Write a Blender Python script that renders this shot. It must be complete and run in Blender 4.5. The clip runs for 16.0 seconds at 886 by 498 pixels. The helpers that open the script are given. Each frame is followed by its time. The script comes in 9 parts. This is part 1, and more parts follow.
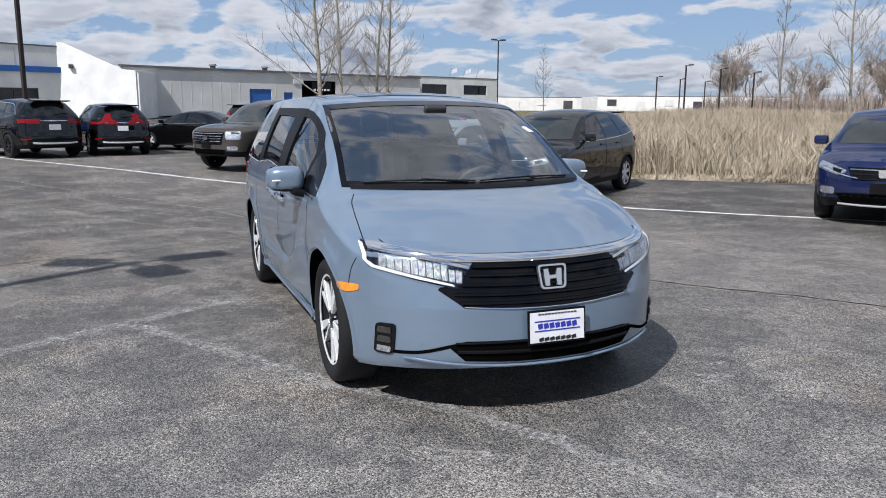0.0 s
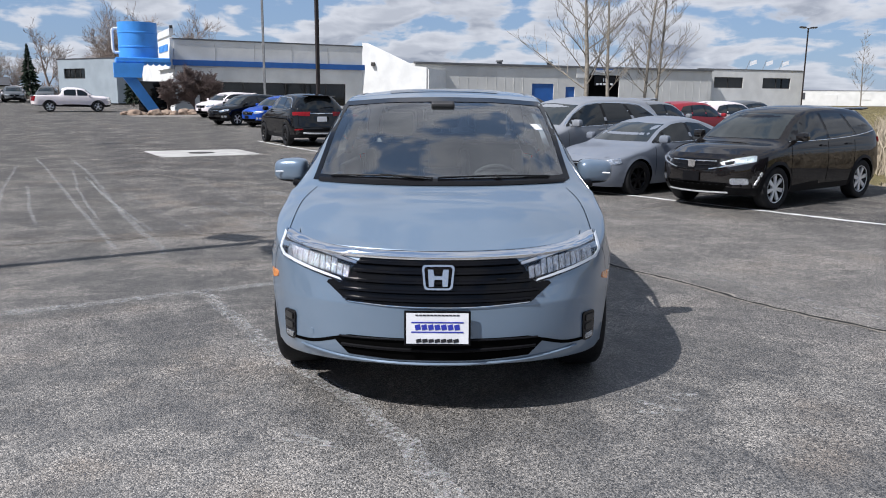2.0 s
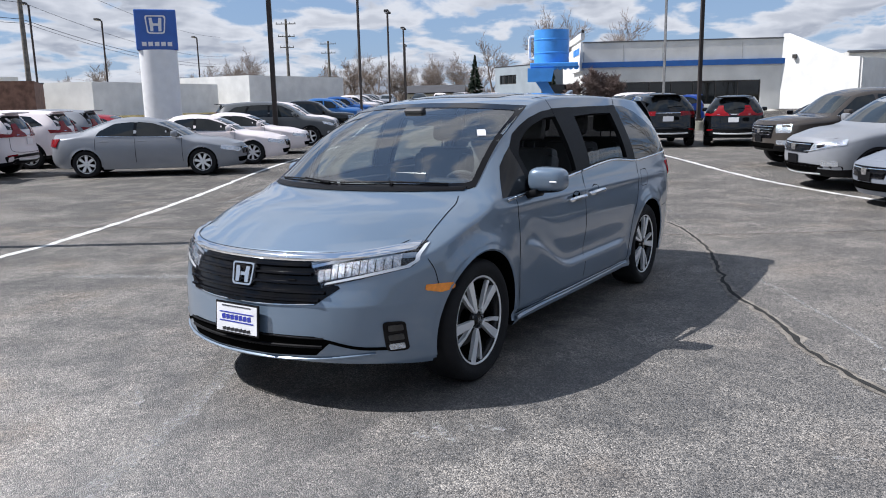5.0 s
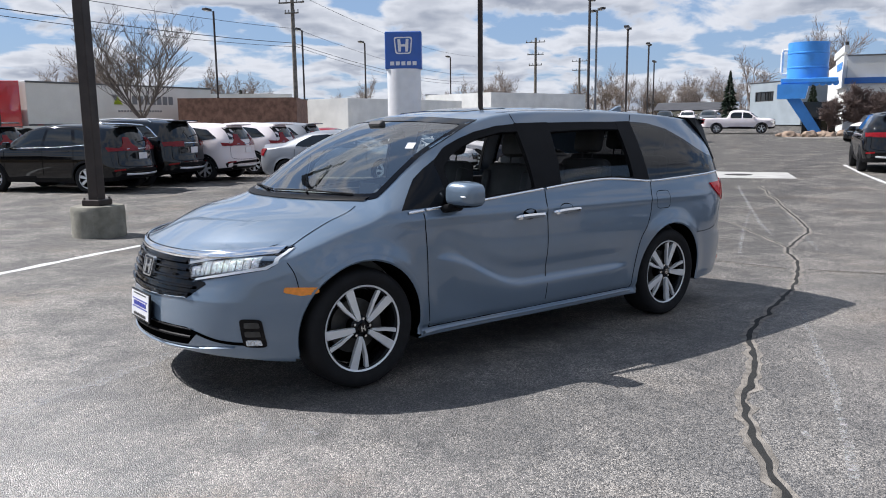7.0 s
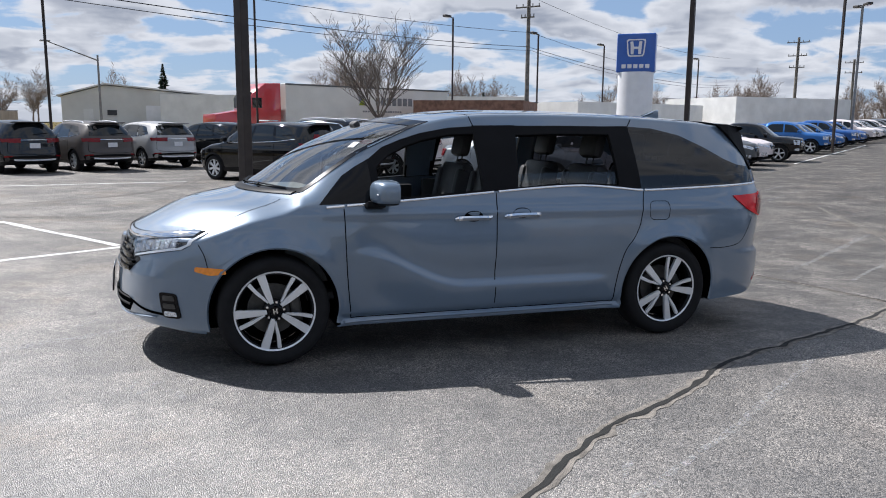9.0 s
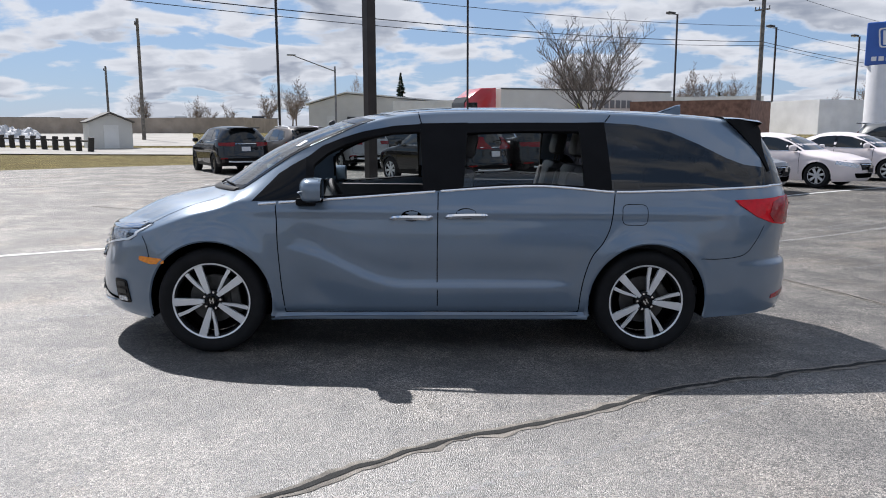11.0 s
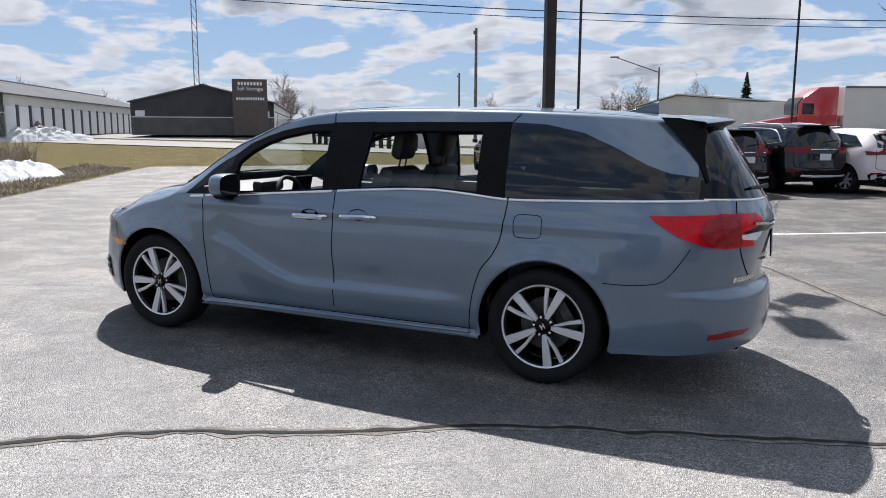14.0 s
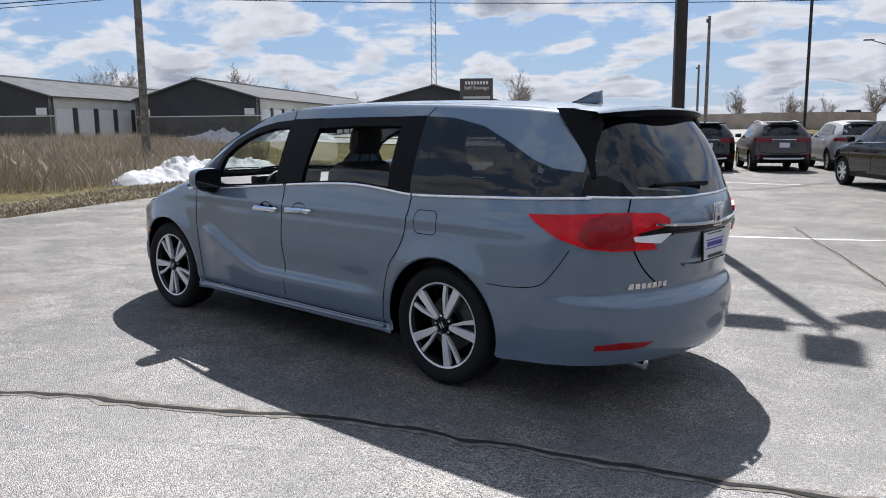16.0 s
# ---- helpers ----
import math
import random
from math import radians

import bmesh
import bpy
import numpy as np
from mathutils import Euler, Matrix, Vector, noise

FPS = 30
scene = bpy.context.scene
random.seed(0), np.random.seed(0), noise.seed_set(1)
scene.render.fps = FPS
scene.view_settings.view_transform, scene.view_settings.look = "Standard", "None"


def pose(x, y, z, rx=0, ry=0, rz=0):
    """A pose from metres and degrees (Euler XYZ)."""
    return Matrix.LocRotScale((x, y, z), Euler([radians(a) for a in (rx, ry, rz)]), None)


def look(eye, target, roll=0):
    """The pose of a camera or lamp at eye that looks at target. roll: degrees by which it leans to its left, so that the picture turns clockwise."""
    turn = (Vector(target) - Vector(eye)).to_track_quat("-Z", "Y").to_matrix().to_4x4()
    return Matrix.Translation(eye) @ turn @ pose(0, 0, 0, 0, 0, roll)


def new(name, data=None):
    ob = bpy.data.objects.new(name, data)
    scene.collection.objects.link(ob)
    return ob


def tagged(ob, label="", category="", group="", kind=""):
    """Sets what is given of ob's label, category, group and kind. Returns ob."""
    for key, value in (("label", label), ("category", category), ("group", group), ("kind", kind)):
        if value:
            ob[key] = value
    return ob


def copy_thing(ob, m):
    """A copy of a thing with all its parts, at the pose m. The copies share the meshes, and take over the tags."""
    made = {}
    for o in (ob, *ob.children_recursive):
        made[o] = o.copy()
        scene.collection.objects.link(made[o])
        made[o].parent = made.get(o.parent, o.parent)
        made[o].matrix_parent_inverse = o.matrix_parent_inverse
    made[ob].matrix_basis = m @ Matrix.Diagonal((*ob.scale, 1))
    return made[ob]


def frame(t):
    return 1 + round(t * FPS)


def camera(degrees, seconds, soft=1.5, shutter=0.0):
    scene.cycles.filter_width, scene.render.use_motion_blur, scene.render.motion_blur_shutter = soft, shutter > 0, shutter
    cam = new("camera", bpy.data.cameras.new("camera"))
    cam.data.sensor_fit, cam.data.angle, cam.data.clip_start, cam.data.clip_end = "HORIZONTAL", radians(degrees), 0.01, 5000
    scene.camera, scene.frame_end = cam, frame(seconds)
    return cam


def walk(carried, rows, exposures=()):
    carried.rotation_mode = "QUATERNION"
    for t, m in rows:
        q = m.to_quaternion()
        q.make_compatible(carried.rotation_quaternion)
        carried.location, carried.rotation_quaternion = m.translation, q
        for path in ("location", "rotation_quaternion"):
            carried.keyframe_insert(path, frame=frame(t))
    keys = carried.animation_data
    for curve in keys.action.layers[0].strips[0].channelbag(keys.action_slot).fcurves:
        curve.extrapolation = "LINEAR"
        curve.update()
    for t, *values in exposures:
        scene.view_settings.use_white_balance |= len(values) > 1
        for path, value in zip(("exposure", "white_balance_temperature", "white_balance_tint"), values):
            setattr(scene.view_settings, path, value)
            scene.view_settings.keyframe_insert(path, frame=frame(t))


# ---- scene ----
cam = camera(59.7, 16.0, 1.0)
# the minivan stands on a slight slope; the path is given in its own frame
SLOPE = pose(0, 0, 0, 0.32, -0.9, 0)
PATH = [
    (0, (5.783, -1.881, 1.514), (3.943, -1.173, 1.177), -0.2),
    (0.5, (5.969, -1.403, 1.521), (4.074, -0.863, 1.177), -0.0),
    (1, (6.064, -0.92, 1.522), (4.128, -0.561, 1.173), 0.2),
    (1.5, (6.094, -0.478, 1.515), (4.134, -0.291, 1.167), 0.3),
    (2, (6.144, 0.064, 1.529), (4.176, 0.042, 1.178), 0.2),
    (2.5, (6.063, 0.581, 1.546), (4.11, 0.341, 1.192), -0.1),
    (3, (6.012, 1.135, 1.55), (4.093, 0.699, 1.197), -0.3),
    (3.5, (5.842, 1.627, 1.545), (3.971, 1.013, 1.194), -0.4),
    (4, (5.708, 2.156, 1.551), (3.9, 1.376, 1.204), -0.4),
    (4.2, (5.655, 2.354, 1.57), (3.871, 1.521, 1.221), -0.6),
    (6.3, (4.452, 4.243, 1.526), (3.057, 2.844, 1.212), -0.4),
    (6.5, (4.319, 4.395, 1.531), (2.964, 2.957, 1.223), -0.3),
    (7, (3.927, 4.717, 1.512), (2.689, 3.175, 1.214), -0.1),
    (7.5, (3.547, 5.079, 1.51), (2.435, 3.442, 1.216), 0.3),
    (8, (3.124, 5.366, 1.506), (2.145, 3.647, 1.214), 0.7),
    (8.5, (2.679, 5.61, 1.509), (1.839, 3.818, 1.216), 1.0),
    (9, (2.198, 5.856, 1.518), (1.505, 4.004, 1.222), 1.2),
    (9.5, (1.711, 5.99, 1.528), (1.169, 4.088, 1.229), 1.3),
    (10, (1.205, 6.147, 1.534), (0.812, 4.21, 1.228), 1.5),
    (10.2, (0.991, 6.166, 1.516), (0.66, 4.216, 1.216), 1.1),
    (12.3, (-1.075, 5.973, 1.529), (-0.797, 4.016, 1.227), 1.7),
    (12.5, (-1.283, 5.919, 1.539), (-0.94, 3.973, 1.232), 1.6),
    (13, (-1.737, 5.765, 1.532), (-1.254, 3.848, 1.229), 1.7),
    (13.5, (-2.249, 5.641, 1.533), (-1.625, 3.765, 1.23), 1.5),
    (14, (-2.703, 5.425, 1.542), (-1.942, 3.601, 1.237), 1.2),
    (14.5, (-3.18, 5.219, 1.544), (-2.285, 3.457, 1.236), 0.9),
    (15, (-3.58, 4.955, 1.541), (-2.557, 3.265, 1.228), 0.6),
    (15.5, (-3.989, 4.657, 1.544), (-2.833, 3.055, 1.229), 0.4),
    (16, (-4.416, 4.34, 1.554), (-3.134, 2.839, 1.233), 0.3),
]
EXPOSURE = [(0.0, 0.48, 6000, 12), (2.5, 0.49, 6000, 12), (3.5, 0.52, 5980, 12), (7.0, 0.66, 6080, 12), (9.0, 0.62, 6080, 12), (12.5, 0.62, 6120, 12), (16.0, 0.62, 6120, 12)]
walk(cam, [(t, SLOPE @ look(eye, target, roll)) for t, eye, target, roll in PATH], EXPOSURE)

# ---- sky and sun ----
SUN_DIR = Vector((0.50, -0.73, 1.05)).normalized()
world = bpy.data.worlds.new("sky")
scene.world = world
world.use_nodes = True


def wn(kind, **values):
    n = world.node_tree.nodes.new(kind)
    for key, value in values.items():
        n.inputs[key].default_value = value
    return n


def wl(a, b):
    world.node_tree.links.new(a, b)


def build_sky():
    tree = world.node_tree
    tree.nodes.clear()
    out = wn("ShaderNodeOutputWorld")
    bg = wn("ShaderNodeBackground", Strength=0.050)
    sky = tree.nodes.new("ShaderNodeTexSky")
    sky.sky_type = "NISHITA"
    sky.sun_disc = False
    sky.sun_elevation = math.asin(SUN_DIR.z)
    sky.sun_rotation = math.atan2(SUN_DIR.x, SUN_DIR.y)
    sky.air_density, sky.dust_density, sky.ozone_density = 1.0, 0.3, 3.0
    # broken cumulus on a flat layer overhead
    co = tree.nodes.new("ShaderNodeTexCoord")
    sep = tree.nodes.new("ShaderNodeSeparateXYZ")
    wl(co.outputs["Generated"], sep.inputs[0])

    def math_node(op, a, b=None, c=None):
        n = tree.nodes.new("ShaderNodeMath")
        n.operation = op
        for i, v in enumerate((a, b, c)):
            if v is None:
                continue
            if isinstance(v, (int, float)):
                n.inputs[i].default_value = v
            else:
                wl(v, n.inputs[i])
        return n.outputs[0]

    # the cloud layer is flat: it crowds together towards the horizon
    height = math_node("MAXIMUM", sep.outputs["Z"], 0.0)
    depth = math_node("DIVIDE", 1.0, math_node("ADD", height, 0.21))

    def layer(pull, scale, detail, rough, seed):
        comb = tree.nodes.new("ShaderNodeCombineXYZ")
        k = math_node("MULTIPLY", depth, pull)
        wl(math_node("MULTIPLY", sep.outputs["X"], k), comb.inputs[0])
        wl(math_node("MULTIPLY", sep.outputs["Y"], k), comb.inputs[1])
        comb.inputs[2].default_value = seed
        n = wn("ShaderNodeTexNoise", Scale=scale, Detail=detail, Roughness=rough, Distortion=0.25)
        wl(comb.outputs[0], n.inputs["Vector"])
        return n.outputs[0]

    def steps(value, lo, hi, to_lo=0.0, to_hi=1.0):
        n = tree.nodes.new("ShaderNodeMapRange")
        n.interpolation_type = "SMOOTHSTEP"
        n.inputs["From Min"].default_value, n.inputs["From Max"].default_value = lo, hi
        n.inputs["To Min"].default_value, n.inputs["To Max"].default_value = to_lo, to_hi
        wl(value, n.inputs["Value"])
        return n.outputs[0]

    # small billows are as tall as they are wide
    billow = wn("ShaderNodeTexNoise", Scale=26.0, Detail=6.0, Roughness=0.6)
    wl(co.outputs["Generated"], billow.inputs["Vector"])
    puff = math_node("MULTIPLY", math_node("SUBTRACT", billow.outputs[0], 0.5), 0.16)
    broad = math_node("MULTIPLY", math_node("SUBTRACT", layer(1.0, 0.8, 2.0, 0.5, 9.1), 0.5), 0.30)
    low = steps(height, 0.0, 0.10, 0.05, 0.0)
    lift = math_node("ADD", math_node("ADD", puff, broad), low)
    heap = math_node("ADD", layer(1.0, 3.0, 6.0, 0.50, 3.7), lift)
    above = math_node("ADD", layer(0.945, 3.0, 3.0, 0.45, 3.7), lift)
    cover = steps(heap, 0.440, 0.540)
    # flat undersides are grey, sunlit edges and tops white
    shade = steps(math_node("SUBTRACT", above, heap), -0.05, 0.10)
    thick = steps(heap, 0.52, 0.68)
    under = math_node("MULTIPLY", math_node("ADD", math_node("MULTIPLY", shade, 0.65), math_node("MULTIPLY", thick, 0.45)), steps(heap, 0.47, 0.56))
    white = tree.nodes.new("ShaderNodeMixRGB")
    white.inputs[1].default_value = (9.9, 10.0, 10.2, 1)
    white.inputs[2].default_value = (4.2, 4.6, 5.4, 1)
    wl(under, white.inputs[0])
    haze = steps(sep.outputs["Z"], 0.0, 0.07, 0.93, 1.0)
    amount = math_node("MULTIPLY", cover, haze)
    # thin high haze whitens the blue
    veil = tree.nodes.new("ShaderNodeMixRGB")
    veil.inputs[0].default_value = 0.6
    veil.inputs[2].default_value = (4.6, 6.5, 9.6, 1)
    wl(sky.outputs[0], veil.inputs[1])
    mix = tree.nodes.new("ShaderNodeMixRGB")
    wl(amount, mix.inputs[0]), wl(veil.outputs[0], mix.inputs[1]), wl(white.outputs[0], mix.inputs[2])
    wl(mix.outputs[0], bg.inputs["Color"])
    wl(bg.outputs[0], out.inputs["Surface"])


build_sky()
sun = new("sun", bpy.data.lights.new("sun", "SUN"))
sun.data.energy, sun.data.angle, sun.data.color = 5.0, radians(0.55), (1.0, 0.95, 0.88)
sun.matrix_world = look(SUN_DIR * 50, (0, 0, 0))

# ---- materials ----
def surf(name, base, rough=0.6, metal=0.0, var=0.12, scale=6.0, fine=90.0, bump=0.1, coat=0.0, second=None, amount=0.5, spec=0.5):
    """A surface with two scales of variation, fine relief and, where given, a second colour in patches."""
    m = bpy.data.materials.new(name)
    m.use_nodes = True
    t = m.node_tree
    p = t.nodes["Principled BSDF"]
    co = t.nodes.new("ShaderNodeTexCoord")
    n1 = t.nodes.new("ShaderNodeTexNoise")
    n1.inputs["Scale"].default_value, n1.inputs["Detail"].default_value = scale, 6
    n2 = t.nodes.new("ShaderNodeTexNoise")
    n2.inputs["Scale"].default_value, n2.inputs["Detail"].default_value = fine, 3
    for n in (n1, n2):
        t.links.new(co.outputs["Object"], n.inputs["Vector"])
    ramp = t.nodes.new("ShaderNodeValToRGB")
    lo = [max(0, c * (1 - var)) for c in base]
    hi = list(second) if second else [min(1, c * (1 + var)) for c in base]
    ramp.color_ramp.elements[0].color, ramp.color_ramp.elements[1].color = (*lo, 1), (*hi, 1)
    ramp.color_ramp.elements[0].position, ramp.color_ramp.elements[1].position = 0.5 - 0.3 * amount, 0.5 + 0.3 * amount
    t.links.new(n1.outputs[0], ramp.inputs[0])
    mul = t.nodes.new("ShaderNodeMixRGB")
    mul.blend_type = "MULTIPLY"
    mul.inputs[0].default_value = min(1, var * 2.5)
    t.links.new(ramp.outputs[0], mul.inputs[1])
    grain = t.nodes.new("ShaderNodeValToRGB")
    grain.color_ramp.elements[0].color, grain.color_ramp.elements[1].color = (0.6, 0.6, 0.6, 1), (1.25, 1.25, 1.25, 1)
    t.links.new(n2.outputs[0], grain.inputs[0])
    t.links.new(grain.outputs[0], mul.inputs[2])
    t.links.new(mul.outputs[0], p.inputs["Base Color"])
    p.inputs["Roughness"].default_value, p.inputs["Metallic"].default_value = rough, metal
    p.inputs["Specular IOR Level"].default_value = spec
    p.inputs["Coat Weight"].default_value, p.inputs["Coat Roughness"].default_value = coat, 0.03
    p.inputs["Coat IOR"].default_value = 1.6
    if bump:
        b = t.nodes.new("ShaderNodeBump")
        b.inputs["Strength"].default_value, b.inputs["Distance"].default_value = bump, 0.01
        t.links.new(n2.outputs[0], b.inputs["Height"])
        t.links.new(b.outputs[0], p.inputs["Normal"])
    return m


def paint(name, base, metal=0.35, rough=0.38):
    """Car paint: a metallic base under clear lacquer, with a trace of dust."""
    return surf(name, base, rough, metal, 0.05, 1.5, 700.0, 0.015, 1.0)


def glass(name, tint=(0.9, 0.95, 0.95), alpha=0.35, rough=0.01, sheen=0.05):
    """A pane: partly clear, with a sharp sheen."""
    m = bpy.data.materials.new(name)
    m.use_nodes = True
    t = m.node_tree
    t.nodes.clear()
    out = t.nodes.new("ShaderNodeOutputMaterial")
    clear = t.nodes.new("ShaderNodeBsdfTransparent")
    clear.inputs[0].default_value = (*[c * (1 - alpha) for c in tint], 1)
    gloss = t.nodes.new("ShaderNodeBsdfGlossy")
    gloss.inputs["Roughness"].default_value = rough
    gloss.inputs["Color"].default_value = (1, 1, 1, 1)
    edge = t.nodes.new("ShaderNodeLayerWeight")
    edge.inputs["Blend"].default_value = 0.5
    power = t.nodes.new("ShaderNodeMath")
    power.operation = "POWER"
    power.inputs[1].default_value = 5.0
    fres = t.nodes.new("ShaderNodeMath")
    fres.operation = "MULTIPLY_ADD"
    fres.inputs[1].default_value, fres.inputs[2].default_value = 1 - sheen, sheen
    t.links.new(edge.outputs["Facing"], power.inputs[0])
    t.links.new(power.outputs[0], fres.inputs[0])
    mix = t.nodes.new("ShaderNodeMixShader")
    t.links.new(fres.outputs[0], mix.inputs[0])
    t.links.new(clear.outputs[0], mix.inputs[1])
    t.links.new(gloss.outputs[0], mix.inputs[2])
    t.links.new(mix.outputs[0], out.inputs[0])
    return m


